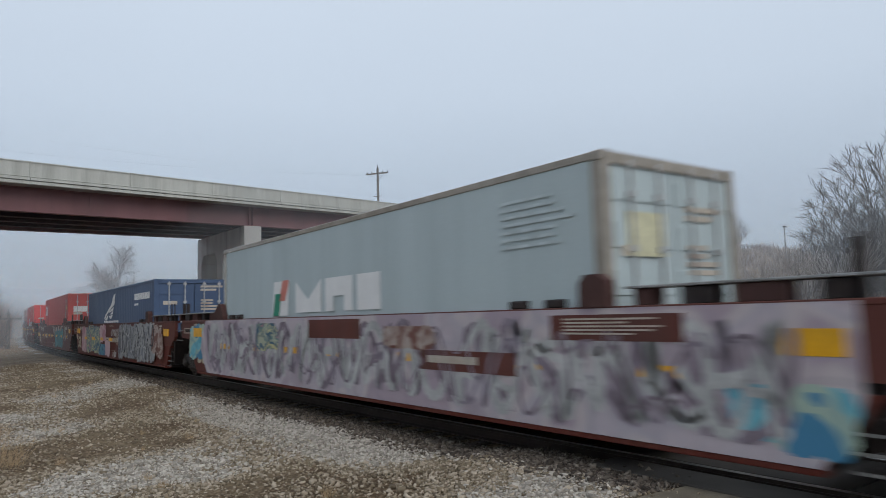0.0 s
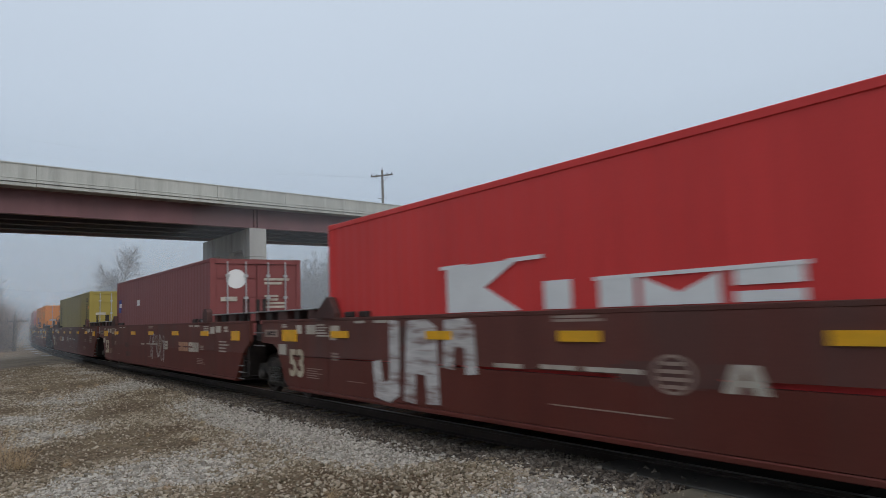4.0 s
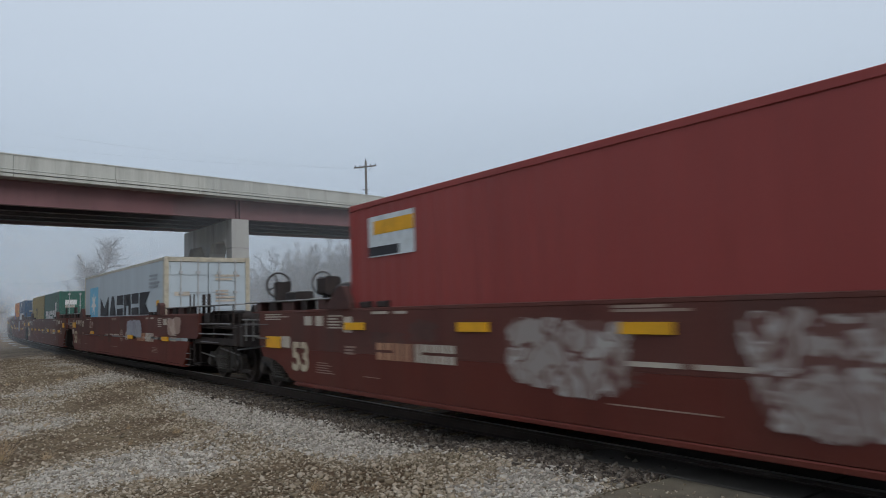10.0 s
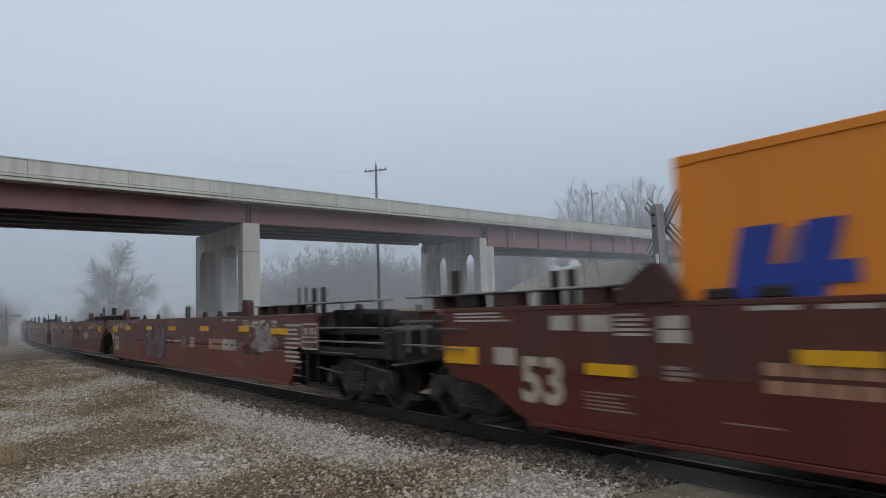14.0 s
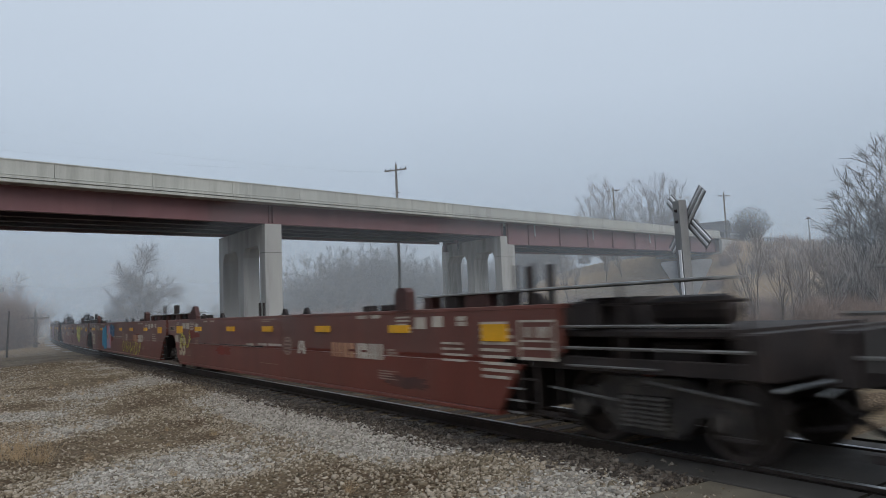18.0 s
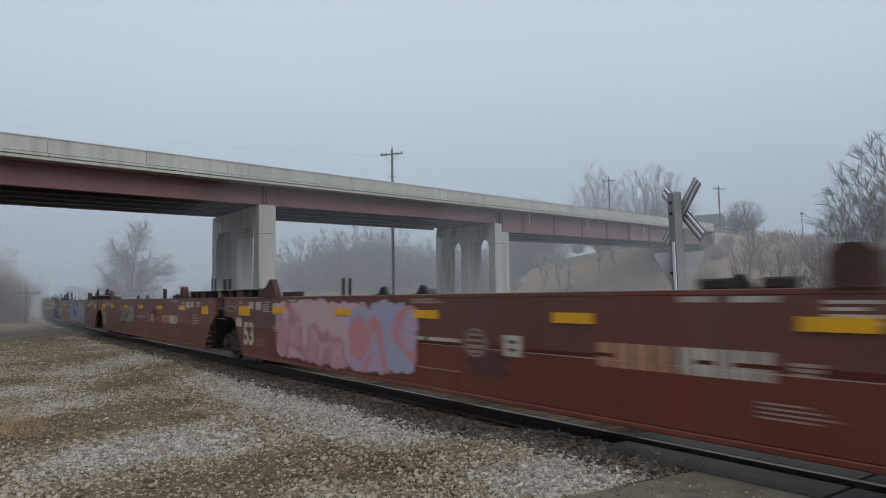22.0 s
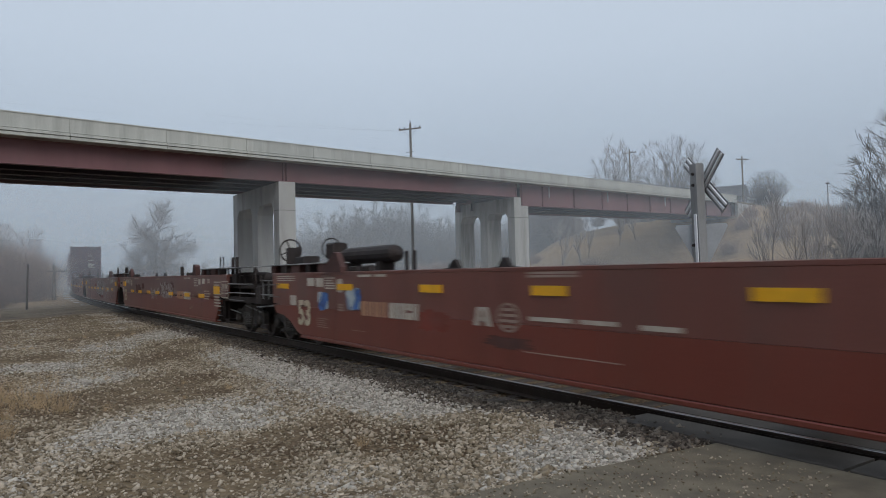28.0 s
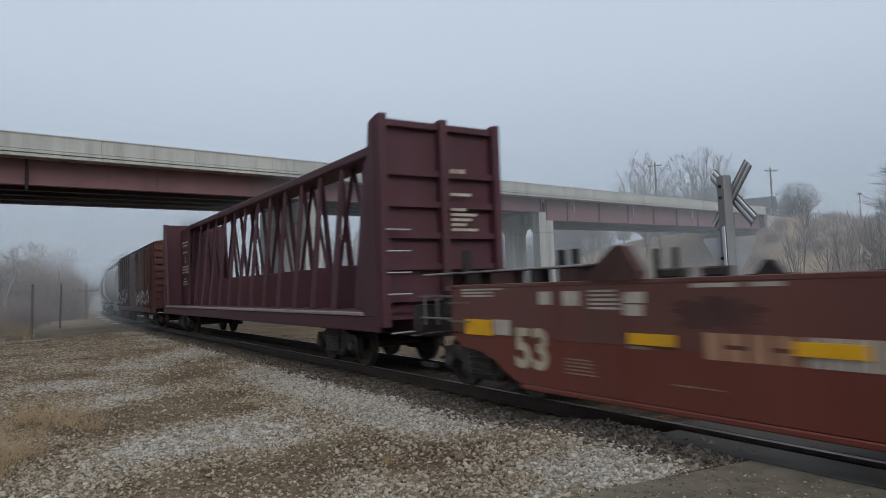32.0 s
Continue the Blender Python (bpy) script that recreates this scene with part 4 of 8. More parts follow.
def wires():
    def wire(a, c, sag, r=0.0045):
        b = Build()
        pts = []
        for i in range(17):
            t = i / 16
            p = Vector(a).lerp(Vector(c), t)
            p.z -= sag * 4 * t * (1 - t)
            pts.append(p)
        for p, q in zip(pts, pts[1:]):
            b.tube(p, q, r, n=4, caps=False)
        solid("overhead_wire", b, mat("dull_wire", (0.26, 0.27, 0.28), 0.6), "thin grey overhead power wire", "wire", "overhead wires")

    top = ray_spot(-5.70, 64, 15.0)
    wire((top[0] - 1.0, top[1], top[2]), (-36.69, 47.48, 16.41), 0.5)
    wire((top[0] + 1.0, top[1], top[2]), (-36.66, 47.49, 14.89), 0.5)
    wire((top[0] + 1.0, top[1], top[2]), (32.4, 86.11, 14.65), 1.2, 0.005)


wires()


def crossbuck():
    x, y = 3.91, 12.31
    th = thing("crossbuck_sign", "bare metal back of a railway crossing sign on a grey post", "crossing sign",
               at=pose(x, y, ground_z(x, y), 0, -1.2, -68))
    z0 = -ground_z(x, y)
    part("post", Build().box(-0.085, 0.085, -0.085, 0.085, -0.3, z0 + 3.41, c=0.015), GREY_POST, th)
    alu = mat("bare_aluminium", (0.68, 0.69, 0.70), 0.45, 0.4, 0.14, 4, 30, 0.03, (0.36, 0.36, 0.36), 0.5, 2, True)
    dark = mat("dull_aluminium_edge", (0.26, 0.26, 0.265), 0.5, 0.4, 0.15, 4, 30, 0.03)
    for i, a in enumerate((43, -45)):
        y0 = 0.135 + 0.03 * i
        b = Build().box(-0.115, 0.115, y0, y0 + 0.008, -0.69, 0.69)
        blade = part("blade", b, dark, th, "ribbed bare metal blade", at=pose(0, 0, z0 + 3.05, 0, a, 0))
        # pressed ribs along the blade
        for c0, c1 in ((-0.075, -0.012), (0.022, 0.085)):
            part("rib", Build().prism([(c0, y0, -0.68), (c0 + 0.014, y0 - 0.02, -0.68), (c1 - 0.014, y0 - 0.02, -0.68), (c1, y0, -0.68)], (0, 0, 1.36)), alu, blade)
    yb = Build().prism([(-0.42, 0.13, z0 + 2.33), (0.42, 0.13, z0 + 2.33), (0.44, 0.13, z0 + 2.28), (0.05, 0.13, z0 + 1.52), (-0.05, 0.13, z0 + 1.52), (-0.44, 0.13, z0 + 2.28)], (0, 0.006, 0))
    part("yield_plate", yb, mat("grey_sign_back", (0.40, 0.41, 0.42), 0.5, 0.5, 0.12, 4, 30, 0.03), th, "grey back of a triangular sign", at=pose(0.06, 0, 0, 0, 0, 52))
    part("marker_rod", Build().box(0.045, 0.105, -0.145, -0.125, -0.3, z0 + 2.50, c=0.004), mat("pale_strip", (0.72, 0.73, 0.74), 0.4, 0.3, 0.08), th, "pale galvanised strip on the post")
    for h in (3.22, 3.02, 1.95):
        part("bolt", Build().lathe([(0.026, -0.112), (0.026, -0.092), (0.034, -0.084)], "y", 8, (0.0, -0.045 * (h < 2.2), z0 + h)), CAR_DARK, th)


crossbuck()


def odd_things():
    b = Build()
    for i in range(3):
        b.box(-0.36 + 0.02 * i, 0.36 - 0.03 * i, -0.05 + 0.012 * i, 0.02 + 0.01 * i, -0.01 + 0.012 * i, 0.012 + 0.013 * i)
    solid("broken_board", b, mat("rotten_board", (0.12, 0.085, 0.06), 0.9, 0, 0.3, 3, 40, 0.3), "splintered brown tie fragment lying on the gravel", "board",
          at=pose(0.75, 9.72, ground_z(0.75, 9.72) + 0.03, 0, 0, -14))
    x, y, z = ray_spot(-2.2, 66)
    box = thing("signal_cabinet", "grey metal equipment cabinet beyond the track", "cabinet", at=pose(x, y, z, 0, 0, 20))
    part("body", Build().box(-0.55, 0.55, -0.4, 0.4, 0.0, 2.3, c=0.03), mat("cabinet_grey", (0.16, 0.16, 0.165), 0.6, 0.2), box)
    part("roof", Build().box(-0.62, 0.62, -0.47, 0.47, 2.3, 2.38, c=0.02), mat("cabinet_grey", (0.16, 0.16, 0.165)), box)
    part("door", Build().box(-0.5, 0.5, -0.43, -0.405, 0.12, 2.2, c=0.01), mat("cabinet_grey", (0.16, 0.16, 0.165)), box)
    # a house roof showing past the fill
    p = Vector((46.0, 129.5, 0))
    hz = 11.2
    house = thing("house", "dark-roofed small house beyond the raised road", "house", at=pose(p.x, p.y, 0, 0, 0, -30))
    part("wall", Build().box(-3.0, 3.0, -3.4, 3.4, ground_z(p.x, p.y) - 0.3, hz + 2.6), mat("dull_siding", (0.22, 0.22, 0.23), 0.8), house)
    rf = Build().prism([(-3.4, -3.9, hz + 2.5), (-3.4, 3.9, hz + 2.5), (-3.4, 0, hz + 4.9)], (6.8, 0, 0))
    part("roof", rf, mat("dark_shingles", (0.075, 0.07, 0.072), 0.9, 0, 0.25, 3, 20, 0.3), house)
    part("chimney", Build().box(-2.7, -2.0, -0.4, 0.4, hz + 3.6, hz + 5.5), mat("chimney_brick", (0.18, 0.11, 0.09), 0.9), house)
    part("window", Build().box(-1.6, -0.4, -3.46, -3.41, hz + 0.8, hz + 2.0), mat("dark_pane", (0.03, 0.035, 0.04), 0.2), house)


odd_things()


# ---------------------------------------------------------------- mist
def mist():
    """Haze imitated by rings of pale see-through sheets, one behind the other, denser near the ground."""
    def veil_material(name, amount, left, right):
        m = bpy.data.materials.new(name)
        m.use_nodes = True
        nt = m.node_tree
        nt.nodes.clear()
        ln = nt.links.new
        out = nt.nodes.new("ShaderNodeOutputMaterial")
        clear = nt.nodes.new("ShaderNodeBsdfTransparent")
        dif = nt.nodes.new("ShaderNodeBsdfDiffuse")
        tra = nt.nodes.new("ShaderNodeBsdfTranslucent")
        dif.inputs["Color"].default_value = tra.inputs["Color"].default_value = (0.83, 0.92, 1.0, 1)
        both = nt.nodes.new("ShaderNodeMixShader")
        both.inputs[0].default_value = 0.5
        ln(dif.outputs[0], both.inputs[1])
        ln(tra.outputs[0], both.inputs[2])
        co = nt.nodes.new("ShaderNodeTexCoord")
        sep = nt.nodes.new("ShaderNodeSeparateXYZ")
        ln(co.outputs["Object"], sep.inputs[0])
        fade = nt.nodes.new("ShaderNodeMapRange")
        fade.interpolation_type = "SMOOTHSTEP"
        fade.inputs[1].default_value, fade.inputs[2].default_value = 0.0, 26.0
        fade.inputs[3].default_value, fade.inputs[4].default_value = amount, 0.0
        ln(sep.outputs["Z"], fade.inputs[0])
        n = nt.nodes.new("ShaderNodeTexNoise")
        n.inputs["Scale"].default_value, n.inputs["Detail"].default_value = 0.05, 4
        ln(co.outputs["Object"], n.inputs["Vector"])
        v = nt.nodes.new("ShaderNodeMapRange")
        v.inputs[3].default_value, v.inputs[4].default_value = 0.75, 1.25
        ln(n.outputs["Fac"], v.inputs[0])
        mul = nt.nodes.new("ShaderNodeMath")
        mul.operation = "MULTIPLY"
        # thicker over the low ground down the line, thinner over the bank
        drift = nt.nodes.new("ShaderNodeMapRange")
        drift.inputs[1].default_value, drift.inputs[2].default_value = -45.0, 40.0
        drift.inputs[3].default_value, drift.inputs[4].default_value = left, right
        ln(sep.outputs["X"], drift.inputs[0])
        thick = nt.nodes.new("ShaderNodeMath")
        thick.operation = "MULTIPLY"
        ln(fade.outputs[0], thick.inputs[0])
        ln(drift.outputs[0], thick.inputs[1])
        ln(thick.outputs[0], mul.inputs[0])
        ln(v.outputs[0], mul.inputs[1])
        mix = nt.nodes.new("ShaderNodeMixShader")
        ln(mul.outputs[0], mix.inputs[0])
        ln(clear.outputs[0], mix.inputs[1])
        ln(both.outputs[0], mix.inputs[2])
        ln(mix.outputs[0], out.inputs[0])
        return m

    # added haze sheets: radius and opacity, more opaque with distance
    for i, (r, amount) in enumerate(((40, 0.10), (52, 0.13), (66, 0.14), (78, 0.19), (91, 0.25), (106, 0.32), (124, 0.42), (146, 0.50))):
        n = 64
        v, f = [], []
        for k in range(n):
            a = 2 * math.pi * k / n
            for z in (-1.0, 6.0, 16.0, 34.0):
                v.append((r * math.sin(a), r * math.cos(a), z))
        for k in range(n):
            a, c = 4 * k, 4 * ((k + 1) % n)
            f += [(a + j, c + j, c + j + 1, a + j + 1) for j in range(3)]
        me = bpy.data.meshes.new("mist_bank")
        me.from_pydata(v, [], f)
        me.polygons.foreach_set("use_smooth", [True] * len(f))
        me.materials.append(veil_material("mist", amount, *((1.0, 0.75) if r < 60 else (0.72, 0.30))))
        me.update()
        tagged(new("mist_bank", me), "pale see-through sheet standing in for haze over the yard", "mist", kind="stuff")


mist()


# ---------------------------------------------------------------- train: running gear
def wheelset_mesh():
    b = Build()
    for s in (-1, 1):
        y = 0.755 * s
        o = s
        b.lathe([(0.07, y + 0.085 * o), (0.12, y + 0.075 * o), (0.13, y + 0.02 * o), (0.33, y - 0.005 * o), (0.36, y + 0.06 * o), (0.43, y + 0.065 * o),
                 (0.437, y - 0.04 * o), (0.465, y - 0.055 * o), (0.45, y - 0.075 * o), (0.36, y - 0.07 * o), (0.33, y - 0.03 * o), (0.12, y - 0.04 * o)], "y", 22, (0, 0, 0))
    b.tube((0, -1.05, 0), (0, 1.05, 0), 0.075, n=10)
    return b.mesh("wheelset", WHEEL_STEEL)


def frame_mesh():
    """One cast side frame with its bearing housings, window and springs."""
    b = Build()
    out = [(-1.12, 0.30), (-1.12, 0.56), (-1.02, 0.66), (-0.72, 0.66), (-0.45, 0.80), (0.45, 0.80), (0.72, 0.66), (1.02, 0.66), (1.12, 0.56), (1.12, 0.30),
           (0.86, 0.30), (0.80, 0.48), (0.62, 0.44), (0.38, 0.20), (-0.38, 0.20), (-0.62, 0.44), (-0.80, 0.48), (-0.86, 0.30)]
    b.prism([(x, -0.07, z) for x, z in out], (0, 0.14, 0))
    b.box(-0.33, 0.33, -0.10, -0.072, 0.62, 0.72, c=0.01)
    b.box(-0.36, 0.36, -0.10, -0.072, 0.22, 0.29, c=0.01)
    return b.mesh("side_frame", TRUCK_STEEL)


def spring_mesh():
    b = Build()
    rings = []
    for k in range(7):
        z = 0.29 + k * 0.048
        rings += [(0.05, z), (0.085, z + 0.012), (0.085, z + 0.026), (0.05, z + 0.036)]
    b.lathe(rings, "z", 9)
    return b.mesh("spring", mat("dusty_spring_steel", (0.09, 0.082, 0.075), 0.8, 0, 0.3, 6, 60, 0.1))


def cap_mesh():
    return Build().lathe([(0.0, -0.1), (0.09, -0.095), (0.115, -0.06), (0.125, 0.0), (0.125, 0.1)], "y", 14).mesh("bearing_cap", TRUCK_STEEL)


WHEELSET, SIDE_FRAME, SPRING, CAP = wheelset_mesh(), frame_mesh(), spring_mesh(), cap_mesh()


def truck(parent, x, axle=0.89):
    Build.high = 1.0
    b = Build()
    b.box(-0.22, 0.22, -0.95, 0.95, 0.50, 0.72, c=0.04)
    b.lathe([(0.25, 0.72), (0.25, 0.80), (0.18, 0.84)], "z", 14)
    t = part("truck", b, TRUCK_STEEL, parent, "black cast steel two-axle truck", at=pose(x, 0, 0))
    for dx in (-axle, axle):
        part("wheelset", WHEELSET, None, t, at=pose(dx, 0, 0.437))
    for s in (-1, 1):
        part("side_frame", SIDE_FRAME, None, t, at=pose(0, 1.0 * s, 0))
        for dx in (-0.2, 0.0, 0.2):
            part("spring", SPRING, None, t, at=pose(dx, 1.115 * s, 0))
        for dx in (-axle, axle):
            part("bearing_cap", CAP, None, t, at=pose(dx, 1.05 * s, 0.437, 0, 0, 0 if s < 0 else 180))
    return t


def coupler(parent, x, s):
    Build.high = 1.0
    b = Build()
    b.box(min(x, x + 0.62 * s), max(x, x + 0.62 * s), -0.09, 0.09, 0.72, 0.98, c=0.03)
    b.prism([(x + 0.55 * s, -0.17, 0.70), (x + 0.62 * s, 0.20, 0.70), (x + 0.86 * s, 0.20, 0.70), (x + 0.98 * s, 0.08, 0.70), (x + 0.98 * s, -0.05, 0.70), (x + 0.80 * s, -0.17, 0.70)], (0, 0, 0.30))
    part("coupler", b, TRUCK_STEEL, parent, "rusty knuckle coupler")
    h = Build()
    pts = [Vector((x + 0.1 * s, -0.35, 0.62)), Vector((x + 0.45 * s, -0.37, 0.38)), Vector((x + 0.85 * s, -0.33, 0.30))]
    for a, c in zip(pts, pts[1:]):
        h.tube(a, c, 0.032, n=7)
    part("brake_hose", h, CAR_DARK, parent)
    lv = Build().tube((x + 0.1 * s, -1.35, 0.80), (x + 0.25 * s, -0.1, 0.86), 0.016, n=6)
    part("uncoupling_lever", lv, GALV, parent)


# ---------------------------------------------------------------- train: well cars
TOP, LOW, HALF = 1.79, 0.25, 1.43      # drawn heights of a well car's side
SQUAT = 0.91                           # its true heights to the drawn ones


def bars(parent, x0, x1, z0, z1, rows, material, name="stencil", y=None, gap=0.45, seed=1):
    """Unreadable small writing as plain bars."""
    y = -HALF - 0.004 if y is None else y
    rg = random.Random(seed)
    b = Build()
    h = (z1 - z0) / rows
    for i in range(rows):
        z = z1 - i * h
        b.box(x0, x0 + (x1 - x0) * rg.uniform(0.62, 1.0), y, y + 0.004, z - h * (1 - gap), z)
    return part(name, b, material, parent)


def blocks(parent, name, x0, x1, z0, z1, n, material, y, gap=0.2, seed=2, label="", notch=True):
    """Large lettering of a maker, as plain upright shapes, each a part."""
    w = (x1 - x0) / n
    rg = random.Random(seed)
    for i in range(n):
        b = Build()
        a, c = x0 + i * w, x0 + (i + 1 - gap) * w
        kind = rg.randint(0, 2) if notch else 0
        m = (z1 - z0) * 0.42
        if kind == 0:
            b.box(a, c, y, y + 0.004, z0, z1)
        elif kind == 1:
            b.box(a, c, y, y + 0.004, z0, z0 + m)
            b.box(a, c, y, y + 0.004, z1 - m, z1)
        else:
            b.box(a, a + (c - a) * 0.4, y, y + 0.004, z0, z1)
            b.box(a + (c - a) * 0.56, c, y, y + 0.004, z0, z1)
        part(name, b, material, parent, label)


NUM53 = letters("53", 0.70, 0.003)
NUM53.materials.append(mat("cream_figures", (0.47, 0.40, 0.29), 0.7, 0, 0.25, 5, 40, 0.02, (0.20, 0.12, 0.09), 0.7, 2.5))


WALK = mat("walkway_steel", (0.30, 0.30, 0.295), 0.55, 0.4, 0.3, 5, 40, 0.1, (0.06, 0.05, 0.045), 0.7, 2.0)


GUIDE_M = mat("rusty_guide_steel", (0.070, 0.033, 0.029), 0.7, 0, 0.35, 4, 40, 0.15)


def well_unit(front_end, rear_end, label, brown, red):
    """A well between two trucks. x runs forward; the rear truck is at -8.8, the well's square front end at 8.8."""
    Build.high = SQUAT
    u = thing("well_car", label, "freight car", "well cars of the train")
    for s in (-1, 1):
        y0, y1 = (s * HALF, s * (HALF - 0.09))
        # side plates: dark upper band and redder lower band, cut away over the rear truck
        xe = 9.62 if front_end else 9.34
        tail = [(xe - 0.12, 1.10), (xe, 1.18), (xe, TOP - 0.06)] if front_end else [(8.94, 1.00), (9.30, 1.24), (xe, 1.30), (xe, TOP - 0.06)]
        foot = [(-7.40, LOW + 0.10), (8.46, LOW + 0.10), (8.60, 0.52), (8.78, 0.80), (8.93, 0.996)]
        if rear_end:     # the skirt reaches down over the end truck
            up = [(-9.0, 1.03), (-8.3, 1.00)] + tail + [(-9.0, TOP - 0.06)]
            lo = [(-8.98, 0.996), (-8.80, 0.80), (-8.30, 0.75), (-7.92, 0.62), (-7.60, 0.42)] + foot
        else:            # cut away high over the shared truck
            up = [(-8.75, 1.27), (-8.10, 1.24), (-7.92, 1.14), (-7.84, 1.00)] + tail + [(-8.75, TOP - 0.06)]
            lo = [(-7.84, 0.996), (-7.70, 0.78), (-7.58, 0.52)] + foot
        part("upper_side_plate", Build().prism([(x, y0, z) for x, z in up], (0, y1 - y0, 0)), brown, u)
        part("lower_side_plate", Build().prism([(x, y0, z) for x, z in lo], (0, y1 - y0, 0)), red, u)
        ya, yb = sorted((s * (HALF + 0.004), s * (HALF - 0.16)))
        part("top_chord", Build().box(-9.0 if rear_end else -8.75, xe + 0.01, ya, yb, TOP - 0.06, TOP, c=0.008), brown, u)
        part("bottom_chord", Build().box(-7.36, 8.44, *sorted((s * (HALF + 0.01), s * (HALF - 0.16))), LOW + 0.02, LOW + 0.09, c=0.012), red, u)
        for x in (-5.6, 1.2, 6.9):
            part("weld_seam", Build().box(x - 0.008, x + 0.008, *sorted((s * (HALF + 0.003), s * HALF)), LOW + 0.12, TOP - 0.11), brown, u)
    # end post beside the platform, dark and set back
    part("end_post", Build().prism([(-8.74, -1.36, 1.28), (-9.5, -1.26, 1.30), (-9.5, -1.26, TOP - 0.10), (-8.74, -1.36, TOP - 0.08)], (0, 0.08, 0)), CAR_DARK, u)
    # floor of the well: cross ribs and longitudinal shelf
    fl = Build()
    for x in (-6.4, -3.2, 0, 3.2, 6.4, 8.2):
        fl.box(x - 0.2, x + 0.2, -1.33, 1.33, LOW + 0.02, LOW + 0.10, c=0.01)
    fl.box(-6.6, 8.3, -1.33, -1.12, LOW + 0.105, LOW + 0.12)
    fl.box(-6.6, 8.3, 1.12, 1.33, LOW + 0.105, LOW + 0.12)
    part("well_floor", fl, CAR_DARK, u)
    # sloped end bulkheads
    part("rear_bulkhead", Build().prism([(-7.35, -1.33, LOW + 0.12), (-7.2, -1.33, LOW + 0.12), (-8.1, -1.33, 1.42), (-8.3, -1.33, 1.42)], (0, 2.66, 0)), CAR_DARK, u)
    part("front_bulkhead", Build().prism([(8.35, -1.33, LOW + 0.12), (8.5, -1.33, LOW + 0.12), (8.68, -1.33, 1.42), (8.5, -1.33, 1.42)], (0, 2.66, 0)), CAR_DARK, u)
    # end platforms with their walkways
    part("rear_platform", Build().box(-9.3, -8.0, -1.33, 1.33, 1.36, 1.46, c=0.02), CAR_DARK, u)
    rear_sill = Build().box(-9.9 if not rear_end else -10.3, -8.1, -0.35, 0.35, 0.82, 1.34, c=0.04)
    part("rear_sill", rear_sill, CAR_DARK, u)
    xf = 12.0 if front_end else 9.9
    part("front_sill", Build().box(8.5, xf, -0.35, 0.35, 0.82, 1.34, c=0.04), CAR_DARK, u)
    part("front_platform", Build().box(8.5, xf - 0.3, -1.25 if front_end else -0.8, 1.25 if front_end else 0.8, 1.36, 1.45, c=0.02), CAR_DARK, u)
    for name, x0, x1, feet in (("rear_walkway", -9.9, -5.95, (-9.2, -8.5, -7.8, -7.1, -6.4)), ("front_walkway", 6.6, 11.6 if front_end else 9.4, (6.8, 7.4, 8.0, 8.6))):
        part(name, Build().box(x0, x1, -1.39, -0.95, TOP + 0.185, TOP + 0.215, c=0.006), WALK, u, "grey steel grating walkway")
        for k, x in enumerate(feet):
            w = 0.10 + 0.07 * ((k * 7) % 3)
            part("walkway_bracket", Build().box(x - w, x + w, -1.36, -1.16, TOP - 0.002, TOP + 0.184, c=0.01), CAR_DARK if k % 2 else GUIDE_M, u)
    # container guides: upright wedges at the well's corners and half way
    guide = Build()
    guide.prism([(-0.22, -0.05, 0), (0.22, -0.05, 0), (0.06, -0.05, 0.22), (-0.03, -0.05, 0.24)], (0, 0.10, 0))
    guide.box(-0.30, 0.30, -0.10, 0.12, -0.02, 0.03)
    gm = guide.mesh("container_guide", CAR_DARK)
    tall = Build()
    tall.prism([(-0.42, -0.06, 0), (0.34, -0.06, 0), (0.34, -0.06, 0.10), (0.14, -0.06, 0.40), (0.02, -0.06, 0.42), (-0.10, -0.06, 0.34), (-0.42, -0.06, 0.10)], (0, 0.12, 0))
    tm = tall.mesh("container_guide", GUIDE_M)
    fm = Build().prism([(-0.20, -0.07, 0), (0.18, -0.07, 0), (0.18, -0.07, 0.30), (0.08, -0.07, 0.38), (-0.12, -0.07, 0.38), (-0.20, -0.07, 0.28)], (0, 0.14, 0)).mesh("container_guide", GUIDE_M)
    for x, s in ((-5.6, -1), (-5.6, 1), (6.25, -1), (6.25, 1), (-3.9, 1), (3.6, 1)):
        part("container_guide", (tm if x < 0 else fm) if abs(x) > 5 and s < 0 else gm, None, u, at=pose(x, 1.405 * s, (TOP - 0.005) * SQUAT))
    lug = Build().box(-0.14, 0.14, -0.07, 0.07, 0, 0.11, c=0.02).mesh("side_lug", CAR_DARK)
    for x in (-4.9, -4.4, 5.0, 5.6):
        part("side_lug", lug, None, u, at=pose(x, -1.33, (TOP - 0.003) * SQUAT))
    for x, y in ((-7.3, 1.2), (-6.95, 1.2)):
        part("far_stand_pipe", Build().tube((x, y, TOP), (x, y, TOP + 0.5), 0.045, n=8), CAR_DARK, u)
    # ladder and grab irons at both ends
    ld = Build()
    for x in (8.86, 9.16):
        ld.tube((x, -1.38, 0.40), (x, -1.38, TOP + 0.55), 0.022, n=6)
    for z in (0.5, 0.8, 1.1, 1.4, 1.7):
        ld.tube((8.86, -1.38, z), (9.16, -1.38, z), 0.016, n=6)
    part("front_ladder", ld, CAR_DARK, u)
    for z in (1.2, 1.5):
        gi = Build().box(-9.0, -8.45, -HALF - 0.075, -HALF - 0.05, z - 0.012, z + 0.012)
        part("grab_iron", gi, END_STEEL, u)
    for z in (0.34, 0.50, 0.66):
        part("step_rung", Build().box(8.66, 8.94, -HALF - 0.01, -HALF + 0.03, z, z + 0.022), END_STEEL, u)
    for x in (8.62, 9.02):
        part("stand_pipe", Build().tube((x, -0.95, 1.4), (x, -0.95, TOP + 0.55), 0.05, n=8), CAR_DARK, u)
